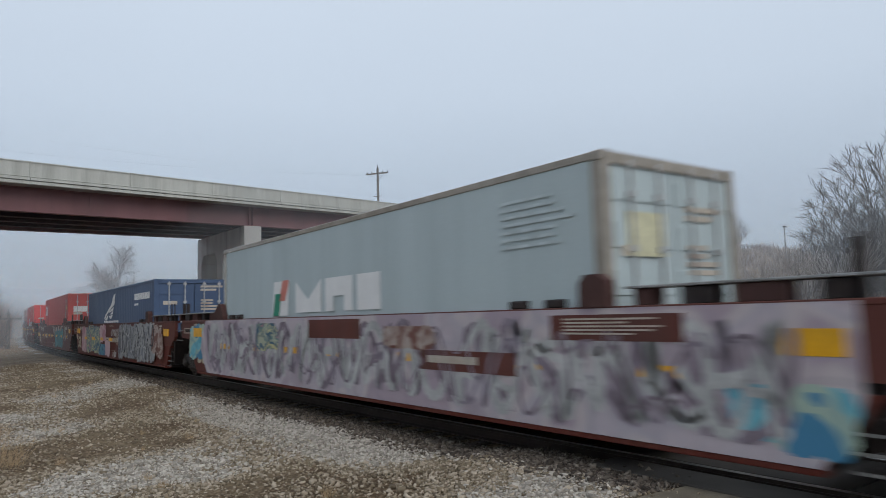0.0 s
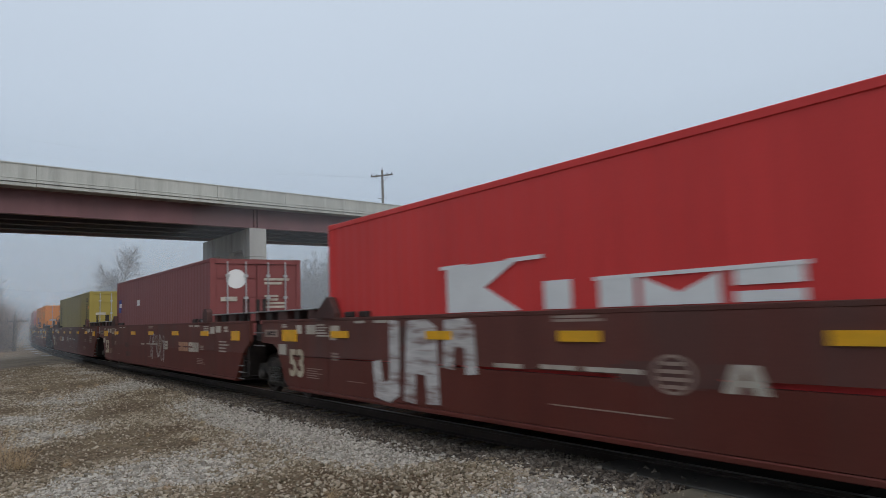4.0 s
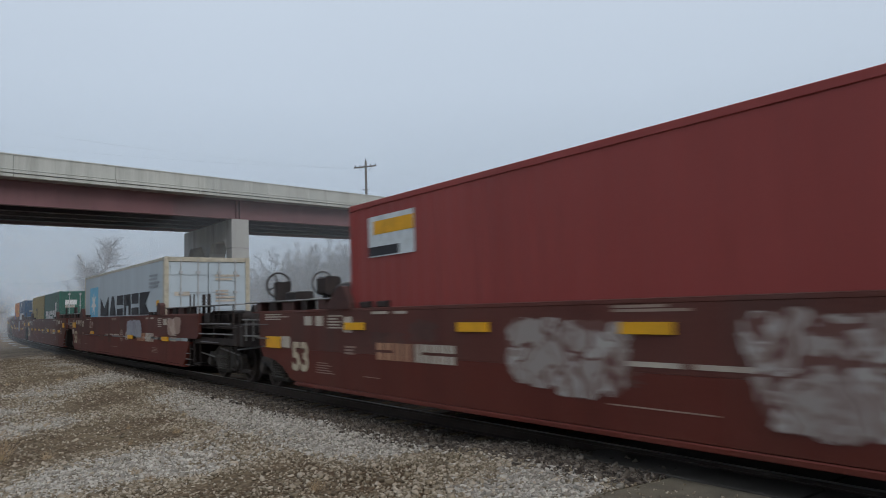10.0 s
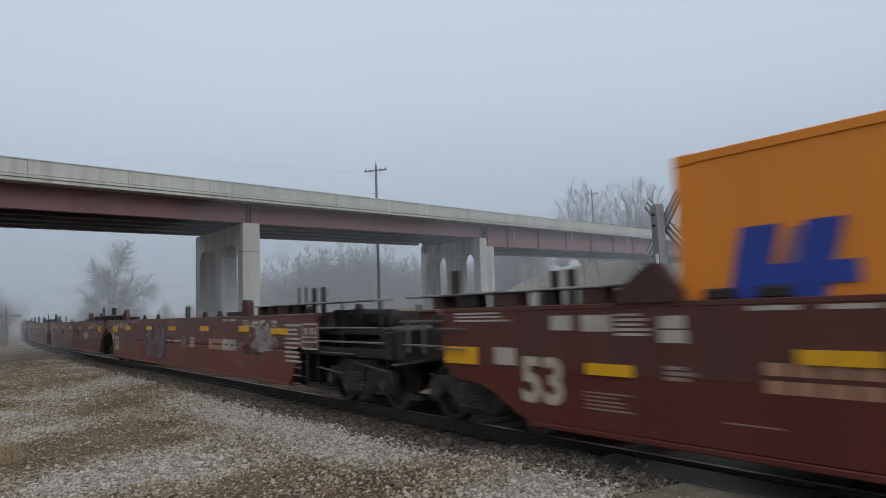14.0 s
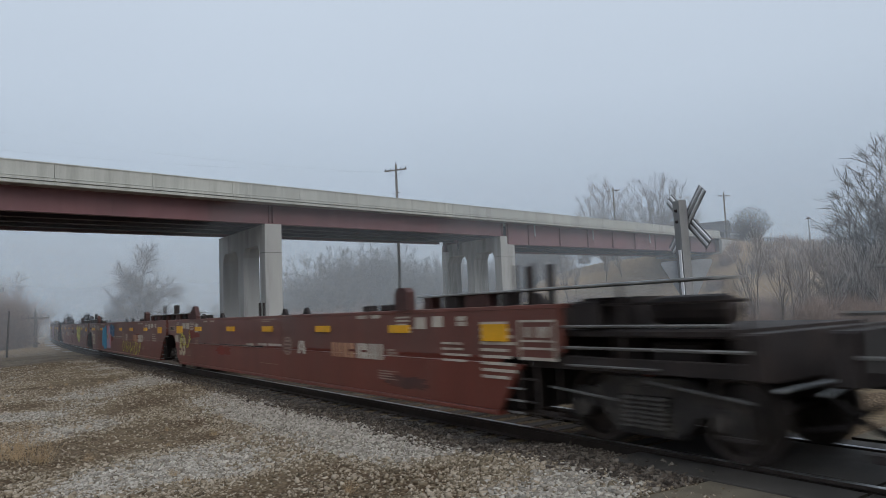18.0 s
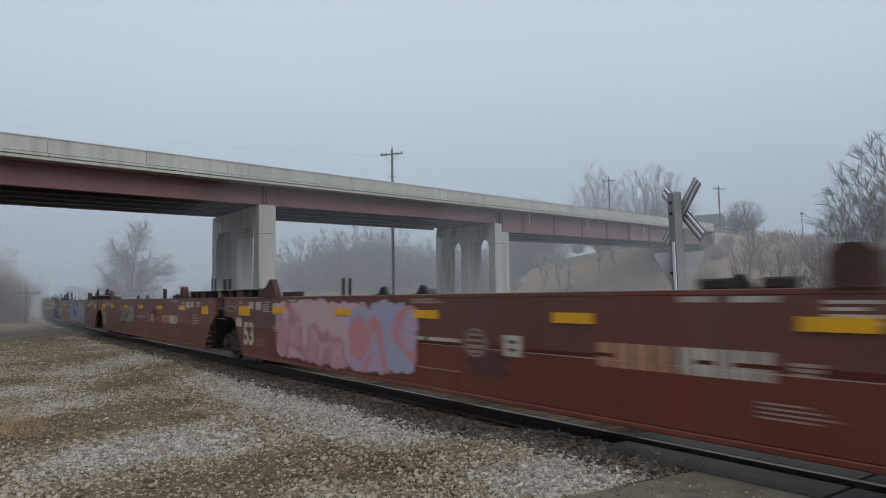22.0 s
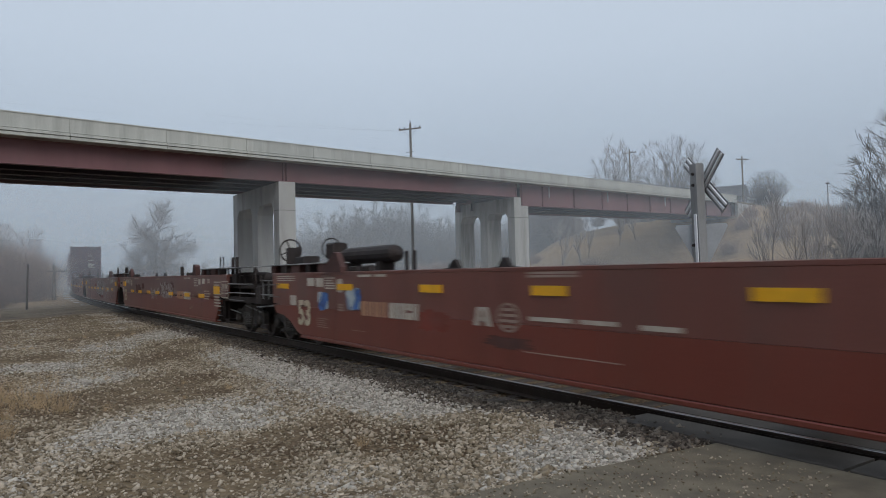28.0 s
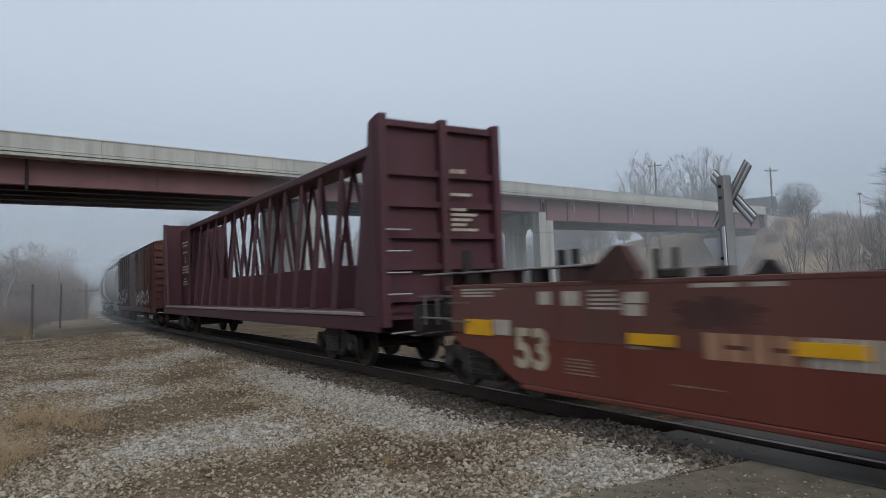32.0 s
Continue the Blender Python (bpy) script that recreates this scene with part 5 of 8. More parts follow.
    if rear_end:
        part("rear_step", Build().box(-10.1, -9.7, -1.35, -1.28, 0.35, 0.42), CAR_DARK, u)
        for x0, x1, z in ((-10.2, -8.8, 1.60), (-10.25, -9.0, 1.22)):
            part("end_rail", Build().tube((x0, -1.32, z), (x1, -1.32, z), 0.02, n=6), END_STEEL, u)
        for x in (-10.0, -9.6):
            part("rail_post", Build().tube((x, -1.32, 1.1), (x, -1.32, 1.62), 0.02, n=6), END_STEEL, u)
        part("rear_end_beam", Build().box(-10.32, -10.12, -1.35, 1.35, 0.95, 1.45, c=0.02), CAR_DARK, u)
    if front_end:
        part("front_end_beam", Build().box(11.8, 12.02, -1.35, 1.35, 0.95, 1.42, c=0.02), CAR_DARK, u)
        rl = Build()
        for z in (1.75,):
            rl.tube((9.0, -1.2, z), (11.8, -1.2, z), 0.018, n=6)
        for x in (9.0, 10.4, 11.8):
            rl.tube((x, -1.2, 1.44), (x, -1.2, 1.76), 0.018, n=6)
        part("platform_rail", rl, CAR_DARK, u)
        for x0, x1, z0, z1, d in ((8.95, 9.55, 0.95, 1.34, 1.05), (9.75, 10.3, 0.98, 1.36, 0.80), (10.55, 11.2, 0.92, 1.30, 1.0), (11.35, 11.95, 1.0, 1.34, 0.85)):
            part("platform_body", Build().box(x0, x1, -d, d, z0, z1, c=0.03), CAR_DARK, u)
        for x0, x1, y, z, r in ((9.65, 11.9, -1.40, 1.24, 0.02), (9.1, 11.7, -1.38, 1.50, 0.018), (9.65, 10.9, -1.36, 1.02, 0.016)):
            part("side_handrail", Build().tube((x0, y, z), (x1, y, z), r, n=6), END_STEEL, u)
        part("air_pipe", Build().tube((8.9, -1.26, 1.12), (11.9, -1.26, 1.06), 0.03, n=6), CAR_DARK, u)
        part("equipment_box", Build().box(9.7, 10.35, -1.12, -0.5, 1.46, 1.84, c=0.03), CAR_DARK, u)
        part("air_cylinder", Build().lathe([(0.04, 10.5), (0.15, 10.55), (0.17, 10.65), (0.17, 11.35), (0.15, 11.45), (0.04, 11.5)], "x", 12, (0, -0.85, 1.66)), CAR_DARK, u)
        for x in (9.0, 9.35, 10.42, 11.7):
            part("platform_stanchion", Build().tube((x, -1.3, 1.0), (x, -1.3, TOP + 0.2), 0.02, n=6), CAR_DARK, u)
        part("end_bulkhead", Build().box(9.05, 9.12, -1.25, 1.25, 1.1, TOP - 0.05), CAR_DARK, u)
        for x0, x1, z0, z1 in ((9.2, 10.2, 0.70, 0.62), (10.6, 11.8, 0.86, 0.72)):
            part("brake_rod", Build().tube((x0, -1.2, z0), (x1, -1.2, z1), 0.02, n=6), END_STEEL, u)
        part("junction_box", Build().box(9.7, 10.1, -1.3, -1.1, 1.46, 1.8, c=0.02), CAR_DARK, u)
        sd = Build()
        sd.box(8.9, 11.9, -1.33, -1.25, 0.96, 1.12, c=0.01)
        for x in (9.1, 11.5):
            sd.box(x, x + 0.38, -1.34, -1.30, 0.36, 0.40)
            sd.tube((x, -1.32, 0.38), (x, -1.32, 1.05), 0.014, n=5)
            sd.tube((x + 0.38, -1.32, 0.38), (x + 0.38, -1.32, 1.05), 0.014, n=5)
        part("platform_side", sd, CAR_DARK, u)
    truck(u, -8.72)
    if rear_end:
        coupler(u, -10.3, -1)
    if front_end:
        truck(u, 10.5)
        coupler(u, 12.0, 1)
    return u


def hand_gear(u):
    """Air tank, hand brake and valve stand on the platform over the end truck."""
    part("brake_reservoir", Build().lathe([(0.05, -8.9), (0.19, -8.84), (0.22, -8.72), (0.22, -6.5), (0.19, -6.38), (0.05, -6.3)], "x", 14, (0, 0.4, 2.20)), CAR_DARK, u, "black air tank on the platform")
    for x in (-8.5, -6.9):
        part("tank_bracket", Build().box(x - 0.08, x + 0.08, 0.2, 0.6, 1.30, 2.02), CAR_DARK, u)
    hb = Build()
    hb.box(-9.12, -8.98, -1.05, -0.75, 1.45, 2.45, c=0.02)
    for k in range(18):
        a, c2 = k * 0.349, (k + 1) * 0.349
        hb.tube((-9.22, -0.9 + 0.27 * math.cos(a), 2.38 + 0.29 * math.sin(a)), (-9.22, -0.9 + 0.27 * math.cos(c2), 2.38 + 0.29 * math.sin(c2)), 0.022, n=5)
    for k in range(4):
        a = k * 1.571 + 0.4
        hb.tube((-9.2, -0.9, 2.38), (-9.22, -0.9 + 0.27 * math.cos(a), 2.38 + 0.29 * math.sin(a)), 0.016, n=5)
    hb.box(-8.7, -8.2, -1.0, -0.6, 1.5, 2.2, c=0.03)
    part("hand_brake", hb, CAR_DARK, u, "black hand brake wheel and gear box")
    vb = Build().box(-9.62, -9.22, 0.2, 0.6, 2.15, 2.60, c=0.05)
    for k in range(14):
        a, c2 = k * 0.4488, (k + 1) * 0.4488
        vb.tube((-9.72, 0.4 + 0.26 * math.cos(a), 2.46 + 0.29 * math.sin(a)), (-9.72, 0.4 + 0.26 * math.cos(c2), 2.46 + 0.29 * math.sin(c2)), 0.02, n=5)
    vb.box(-9.55, -9.3, 0.3, 0.5, 1.30, 2.15)
    part("valve_stand", vb, CAR_DARK, u, "black valve box with a hand wheel")


def vent_pipes(u):
    """Two pairs of upright pipes on the end platforms."""
    for x, y in ((-9.35, -0.9), (-9.75, -0.6), (-8.75, 0.9), (-9.1, 0.9)):
        part("stand_pipe", Build().tube((x, y, 1.4), (x, y, TOP + 0.60), 0.075, n=10), CAR_DARK, u)


TAN_LETTER = mat("tan_letters", (0.40, 0.215, 0.13), 0.7, 0, 0.25, 5, 40, 0.02, (0.22, 0.10, 0.07), 0.6, 2.5)
OWN_STRIPS = {     # reflectors of units that differ: along, height, width, depth
    7: [(-7.48, 1.36, 0.55, 0.22), (-5.13, 1.64, 0.42, 0.11), (-2.22, 1.64, 0.42, 0.11), (0.6, 1.64, 0.42, 0.11), (3.3, 1.64, 0.42, 0.11), (6.1, 1.64, 0.42, 0.11), (8.45, 1.42, 0.5, 0.24)],
    9: [(-7.38, 1.44, 0.62, 0.25), (-3.4, 1.12, 0.6, 0.13), (2.8, 1.04, 0.62, 0.13), (6.77, 1.04, 0.6, 0.13)],
    11: [(-8.6, 1.12, 0.66, 0.24), (-6.15, 1.04, 0.59, 0.13), (-3.9, 1.26, 0.64, 0.13), (-2.0, 1.03, 0.64, 0.13), (0.94, 1.04, 0.55, 0.13), (4.8, 1.04, 0.55, 0.13), (6.6, 1.09, 0.55, 0.13), (8.45, 1.42, 0.5, 0.24)],
    16: [(-7.15, 1.45, 0.95, 0.15), (-4.45, 1.45, 0.53, 0.13), (-1.45, 1.45, 0.55, 0.13), (0.9, 1.45, 0.55, 0.13), (3.3, 1.45, 0.55, 0.13), (6.1, 1.45, 0.55, 0.13), (8.45, 1.42, 0.5, 0.24)],
}
LOW_STRIPE = {0, 1, 2, 9, 11, 10, 21, 22, 24, 25, 26}      # units whose reflectors sit low


def markings(u, i):
    """Reflectors, data stencils, the large 53 and the reporting marks of unit i."""
    kind = i % 3
    y = -HALF - 0.004
    low = i in LOW_STRIPE
    zr = 1.09 if low else 1.47
    row = [-5.15, -3.3, -1.4, 0.35, 2.7, 5.1, 6.95] if low else [-5.15, -2.2, 0.4, 3.3, 6.1]
    ends = [(-8.3, 1.12, 0.64, 0.24)] if kind == 2 and i in (2, 8, 11, 20, 26) else [(-8.35, 1.47, 0.66, 0.12)] if kind == 2 else [(-7.26, 1.44, 0.66, 0.25)]
    ends += [(8.05, 1.42, 0.80, 0.13)] if i == 12 else [(8.65, 1.30, 0.55, 0.24)] if i == 24 else [(8.45, 1.42, 0.50, 0.24)]
    strips = OWN_STRIPS.get(i) or ends + [(x, zr, 0.60, 0.13) for x in row]
    for x, z, w, h in strips:
        part("reflector", Build().box(x - w / 2, x + w / 2, -HALF - 0.026, -HALF, z - h / 2, z + h / 2), REFLECT, u, "yellow reflective panel")
    part("well_number", NUM53, None, u, "pale painted figures 53", at=pose(-7.12 if kind == 2 else -6.94, -HALF - 0.009, 0.545))
    d = 0.0 if kind == 2 else 0.12
    part("number_box", Build().box(-7.94 + d, -7.56 + d, y - 0.003, y, 1.02, 1.25), STENCIL, u)
    rg = random.Random(i)
    if kind != 2:
        part("unit_table", Build().box(-8.55, -7.85, y - 0.002, y, 1.40, 1.57), STENCIL_OLD, u)
        blocks(u, "unit_letter", -8.42, -7.95, 1.44, 1.53, 4, CAR_DARK, y - 0.006, 0.3, 3 + i)
        bars(u, -7.66, -7.36, 1.60, 1.69, 2, STENCIL, seed=i, gap=0.3)
    else:
        bars(u, -8.7, -7.6, 1.57, 1.72, 3, STENCIL, seed=i, gap=0.5)
    for x0, x1, z0, z1, n, m, gap in ((-6.95, -6.58, 1.48, 1.66, 1, STENCIL, 0.0), (-6.50, -6.08, 1.47, 1.66, 1, STENCIL, 0.0), (-6.05, -5.55, 1.40, 1.67, 5, STENCIL, 0.5),
                                      (-5.52, -5.16, 1.34, 1.64, 2, STENCIL, 0.12), (-6.5, -5.86, 0.55, 0.78, 5, STENCIL_OLD, 0.62), (-5.48, -5.12, 0.95, 1.12, 3, STENCIL_OLD, 0.35),
                                      (-4.62, -4.1, 1.675, 1.72, 1, STENCIL, 0.0), (-4.0, -3.5, 1.675, 1.72, 1, STENCIL, 0.0), (-4.9, -4.3, 0.60, 0.615, 1, STENCIL_OLD, 0.0),
                                      (0.0, 0.9, 1.63, 1.72, 2, STENCIL_OLD, 0.3), (4.66, 5.15, 1.66, 1.72, 1, STENCIL, 0.0), (5.2, 5.66, 1.66, 1.72, 1, STENCIL, 0.0),
                                      (-0.1, 1.5, 0.62, 0.635, 1, STENCIL_OLD, 0.0), (6.0, 6.5, 1.38, 1.68, 5, STENCIL, 0.5), (6.55, 6.95, 1.47, 1.66, 1, STENCIL, 0.0),
                                      (7.02, 7.4, 1.50, 1.67, 1, STENCIL, 0.0), (7.62, 7.95, 1.50, 1.66, 2, STENCIL, 0.2), (7.25, 7.95, 0.93, 1.27, 4, STENCIL, 0.6),
                                      (5.7, 6.05, 0.98, 1.12, 3, STENCIL_OLD, 0.3), (5.4, 6.1, 0.56, 0.74, 4, STENCIL_OLD, 0.6)):
        bars(u, x0, x1, z0, z1, n, m, seed=int(x0 * 10) + i, gap=gap)
    if kind == 0 and (i > 11 or i == 6):
        d = {12: 0.15, 24: 0.2}.get(i, 0.0)
        for k in range(9):
            part("inspection_line", Build().box(8.15 + d, 8.85 + d - 0.05 * ((k * 5 + i) % 4), y - 0.003, y, 0.78 + 0.094 * k, 0.822 + 0.094 * k), STENCIL, u)
        tb = Build()
        for z, h in ((1.56, 0.03), (1.30, 0.025), (1.20, 0.03), (1.06, 0.04)):
            tb.box(8.92 + d, 9.56 + d, y - 0.003, y, z, z + h)
        for x in (8.92, 9.53):
            tb.box(x + d, x + d + 0.03, y - 0.006, y - 0.003, 1.06, 1.59)
        for x in (9.04, 9.24, 9.36):
            tb.box(x + d, x + d + 0.09, y - 0.004, y, 1.36, 1.50)
        part("inspection_frame", tb, STENCIL, u)
    # reporting marks: tan initials and a pale number, a letter and a round badge with a line of writing
    flip = -1 if kind == 2 else 1
    a = -4.5 if kind == 2 else 3.65
    blocks(u, "initial", a, a + 0.95, 0.92, 1.20, 4, TAN_LETTER, y - 0.001, 0.2, 5 + i)
    blocks(u, "car_number", a + 1.0, a + 1.95, 0.92, 1.20, 5, STENCIL, y - 0.001, 0.16, 9 + i)
    xl = -0.93 if kind == 2 else 2.28
    if i % 2:
        b = Build()
        b.prism([(xl - 0.21, y - 0.003, 0.93), (xl - 0.07, y - 0.003, 0.93), (xl + 0.0, y - 0.003, 1.21), (xl - 0.12, y - 0.003, 1.21)], (0, 0.003, 0))
        b.prism([(xl + 0.07, y - 0.003, 0.93), (xl + 0.21, y - 0.003, 0.93), (xl + 0.12, y - 0.003, 1.21), (xl + 0.0, y - 0.003, 1.21)], (0, 0.003, 0))
        b.box(xl - 0.08, xl + 0.08, y - 0.003, y, 1.0, 1.06)
    else:
        b = Build()
        for z in (0.93, 1.04, 1.15):
            b.box(xl - 0.17, xl + 0.17, y - 0.003, y, z, z + 0.065)
        for x in (-0.17, 0.08):
            b.box(xl + x, xl + x + 0.09, y - 0.006, y - 0.003, 0.93, 1.21)
    part("letter_mark", b, STENCIL, u)
    xr = -0.38 if kind == 2 else 1.55
    ring = Build()
    for k in range(20):
        t0, t1 = k * 0.31416, (k + 1) * 0.31416
        ring.prism([(xr + r * math.cos(t), y - 0.003, 1.08 + r * 0.9 * math.sin(t)) for r, t in ((0.235, t0), (0.235, t1), (0.20, t1), (0.20, t0))], (0, 0.003, 0))
    for z, w in ((0.95, 0.12), (1.03, 0.17), (1.11, 0.17), (1.19, 0.12)):
        ring.box(xr - w, xr + w, y - 0.003, y, z - 0.018, z + 0.022)
    part("round_badge", ring, STENCIL_OLD, u)
    x = xr + 0.40 if kind == 2 else xr - 0.35
    for w in (0.75, 0.55):
        x0, x1 = sorted((x, x - flip * w))
        part("owner_line", Build().box(x0, x1, y - 0.003, y, 1.06, 1.115), STENCIL, u)
        x -= flip * (w + 0.12)
    x -= flip * 0.2
    x0, x1 = sorted((x, x - flip * 0.5))
    part("owner_line", Build().box(x0, x1, y - 0.003, y, 1.04, 1.10), STENCIL, u)
    # scuffs in bare primer and grime
    for n in range(3):
        x0 = rg.uniform(-6.5, 6.0)
        z0 = rg.uniform(0.45, 1.25)
        part("scuff", blob(x0, x0 + rg.uniform(0.6, 1.6), z0, z0 + rg.uniform(0.18, 0.45), i * 11 + n, 0.3, y + 0.001), rg.choice((SCUFF_DARK, SCUFF_DARK if i < 12 else SCUFF_RED, SCUFF_DARK)), u)


SCUFF_DARK = mat("grimy_scuff", (0.085, 0.040, 0.034), 0.7, 0, 0.3, 2.5, 30, 0.05, (0.13, 0.046, 0.034), 0.9, 1.6)
SCUFF_RED = mat("primer_scuff", (0.20, 0.042, 0.030), 0.6, 0, 0.25, 2.5, 30, 0.05, (0.15, 0.044, 0.032), 0.9, 1.6)


# ---------------------------------------------------------------- graffiti
def paint_material(name, cols, scale=1.6, seed=0.0, line=(0.05, 0.05, 0.05), line_amt=0.8, warped=0.9, edge="CONSTANT"):
    """Sprayed paint: cells of a few colours with dark or light outlines between them."""
    m = bpy.data.materials.new(name)
    m.use_nodes = True
    nt = m.node_tree
    ln = nt.links.new
    b = nt.nodes["Principled BSDF"]
    b.inputs["Roughness"].default_value = 0.6
    co = nt.nodes.new("ShaderNodeTexCoord")
    mp = nt.nodes.new("ShaderNodeMapping")
    mp.inputs["Location"].default_value = (seed, seed * 1.7, seed * 0.6)
    ln(co.outputs["Object"], mp.inputs["Vector"])
    warp = nt.nodes.new("ShaderNodeTexNoise")
    warp.inputs["Scale"].default_value, warp.inputs["Detail"].default_value = scale * 0.9, 2
    ln(mp.outputs[0], warp.inputs["Vector"])
    ad = nt.nodes.new("ShaderNodeMix")
    ad.data_type, ad.blend_type = "RGBA", "ADD"
    ad.inputs[0].default_value = warped
    ln(mp.outputs[0], ad.inputs[6])
    ln(warp.outputs["Color"], ad.inputs[7])
    n1 = nt.nodes.new("ShaderNodeTexNoise")
    n1.inputs["Scale"].default_value, n1.inputs["Detail"].default_value = scale, 1.5
    ln(ad.outputs[2], n1.inputs["Vector"])
    ramp = nt.nodes.new("ShaderNodeValToRGB")
    ramp.color_ramp.interpolation = edge
    el = ramp.color_ramp.elements
    el[0].position, el[0].color = 0.0, (*cols[0], 1)
    el[1].position, el[1].color = 0.36, (*cols[1 % len(cols)], 1)
    for i, c in enumerate(cols[2:]):
        e = el.new(0.36 + 0.28 * (i + 1) / max(1, len(cols) - 1))
        e.color = (*c, 1)
    ln(n1.outputs["Fac"], ramp.inputs[0])
    vo = nt.nodes.new("ShaderNodeTexVoronoi")
    vo.feature = "DISTANCE_TO_EDGE"
    vo.inputs["Scale"].default_value = scale * 1.1
    ln(ad.outputs[2], vo.inputs["Vector"])
    th = nt.nodes.new("ShaderNodeMapRange")
    th.inputs[1].default_value, th.inputs[2].default_value = 0.03, 0.06
    th.inputs[3].default_value, th.inputs[4].default_value = line_amt, 0.0
    ln(vo.outputs["Distance"], th.inputs[0])
    mx = nt.nodes.new("ShaderNodeMix")
    mx.data_type = "RGBA"
    ln(th.outputs[0], mx.inputs[0])
    ln(ramp.outputs[0], mx.inputs[6])
    mx.inputs[7].default_value = (*line, 1)
    ln(mx.outputs[2], b.inputs["Base Color"])
    return m


def blob(x0, x1, z0, z1, seed, rough=0.16, y=-HALF - 0.011, drips=0):
    """A sprayed patch with an uneven outline."""
    rg = random.Random(seed)
    cx, cz, rx, rz = (x0 + x1) / 2, (z0 + z1) / 2, (x1 - x0) / 2, (z1 - z0) / 2
    ph = [rg.uniform(0, 6.28) for _ in range(8)]
    ring = []
    n = 72
    for i in range(n):
        t = 2 * math.pi * i / n
        c, s = math.cos(t), math.sin(t)
        q = 1 / max(abs(c) ** 4 + abs(s) ** 4, 1e-6) ** 0.25
        w = 1 - rough * (0.6 + 0.5 * math.sin(5 * t + ph[0]) + 0.4 * math.sin(9 * t + ph[1]) + 0.35 * math.sin(16 * t + ph[2]) + 0.25 * math.sin(27 * t + ph[3])) * 0.7
        w = min(w, 1.0)
        ring.append((cx + rx * c * q * w, cz + rz * s * q * w))
    b = Build()
    v = [(x, y, z) for x, z in ring] + [(cx, y, cz)]
    b.add(v, [(i, (i + 1) % n, n) for i in range(n)])
    v2 = [(x, y + 0.004, z) for x, z in ring] + [(cx, y + 0.004, cz)]
    b.add(v2, [((i + 1) % n, i, n) for i in range(n)])
    for _ in range(drips):
        x = rg.uniform(x0 + 0.2, x1 - 0.2)
        b.box(x, x + 0.02, y, y + 0.004, z0 - rg.uniform(0.02, 0.2), cz)
    return b


def sprayed(x0, x1, z0, z1, seed, y):
    """A painted name: swollen letters that overlap, in one sheet of paint."""
    rg = random.Random(seed)
    if x1 - x0 > 10:
        side = [(-7.0, 1.0), (-6.8, 0.70), (-6.5, 0.34), (8.44, 0.34), (8.54, 0.52), (8.74, 0.80), (8.80, 1.0), (8.80, 1.77), (-6.6, 1.77), (-6.9, 1.4)]
        return [Build().prism([(x, y, z) for x, z in side], (0, 0.004, 0))]
    n = max(2, round((x1 - x0) / 0.75))
    w = (x1 - x0) / n
    out = []
    for k in range(n):
        a = x0 + k * w - 0.22 * w * (k > 0)
        c = x0 + (k + 1) * w + 0.22 * w * (k < n - 1)
        h = z1 - z0
        loose = 0.5 if x1 - x0 > 3 else 1.0
        lo, hi = z0 + h * rg.uniform(0, 0.16) * loose, z1 - h * rg.uniform(0, 0.14) * loose
        b = blob(a, c, lo, hi, seed * 31 + k, 0.10, y - 0.0007 * k)
        lean = rg.uniform(-0.22, 0.22)
        out.append(Build().add([(p[0] + (p[2] - (lo + hi) / 2) * lean, p[1], p[2]) for p in b.v], b.f))
    return out


def strokes(x0, x1, z0, z1, n, seed, wide=0.07, y=-HALF - 0.011):
    """Freehand sprayed lettering: round looping lines, one ribbon a letter."""
    rg = random.Random(seed)
    out = []
    w = (x1 - x0) / n
    for i in range(n):
        cx, cz = x0 + (i + 0.5) * w, (z0 + z1) / 2
        ph, q = [rg.uniform(0, 6.28) for _ in range(4)], rg.choice((1.0, 1.5, 2.0))
        turns = rg.uniform(0.7, 1.35)
        m = 34
        pts = []
        for k in range(m + 1):
            t = 6.28 * turns * k / m
            pts.append((cx + w * (0.40 * math.sin(t + ph[0]) + 0.16 * math.sin(2.3 * t + ph[1])), cz + (z1 - z0) * (0.34 * math.sin(q * t + ph[2]) + 0.15 * math.sin(3.1 * t + ph[3]))))
        v = []
        for k, (px, pz) in enumerate(pts):
            ax, az = pts[max(0, k - 1)]
            ex, ez = pts[min(m, k + 1)]
            d = Vector((ex - ax, ez - az))
            d.normalize()
            h = wide / 2 * (0.55 + 0.45 * math.sin(3.14 * k / m))
            v += [(px - d.y * h, y - 0.0002 * i, pz + d.x * h), (px + d.y * h, y - 0.0002 * i, pz - d.x * h)]
        out.append(Build().add(v, [(2 * k, 2 * k + 2, 2 * k + 3, 2 * k + 1) for k in range(m)]))
    return out


def tall_letters():
    """Tall rolled-on white letters."""
    y = -HALF - 0.013
    shapes = (((-3.95, 0.40), (-3.55, 0.33), (-3.25, 0.48), (-3.22, 1.70), (-3.50, 1.72), (-3.52, 0.72), (-3.70, 0.66), (-3.78, 1.05), (-4.02, 1.0)),
              ((-3.12, 0.40), (-2.82, 0.38), (-2.80, 0.86), (-2.55, 0.84), (-2.52, 0.40), (-2.22, 0.42), (-2.26, 1.60), (-2.5, 1.72), (-3.0, 1.70)),
              ((-2.12, 0.98), (-1.88, 0.96), (-1.85, 1.30), (-1.62, 1.28), (-1.62, 0.90), (-1.38, 0.92), (-1.42, 1.62), (-1.6, 1.72), (-2.06, 1.70)))
    return [Build().prism([(x, y, z) for x, z in ring], (0, 0.004, 0)) for ring in shapes]


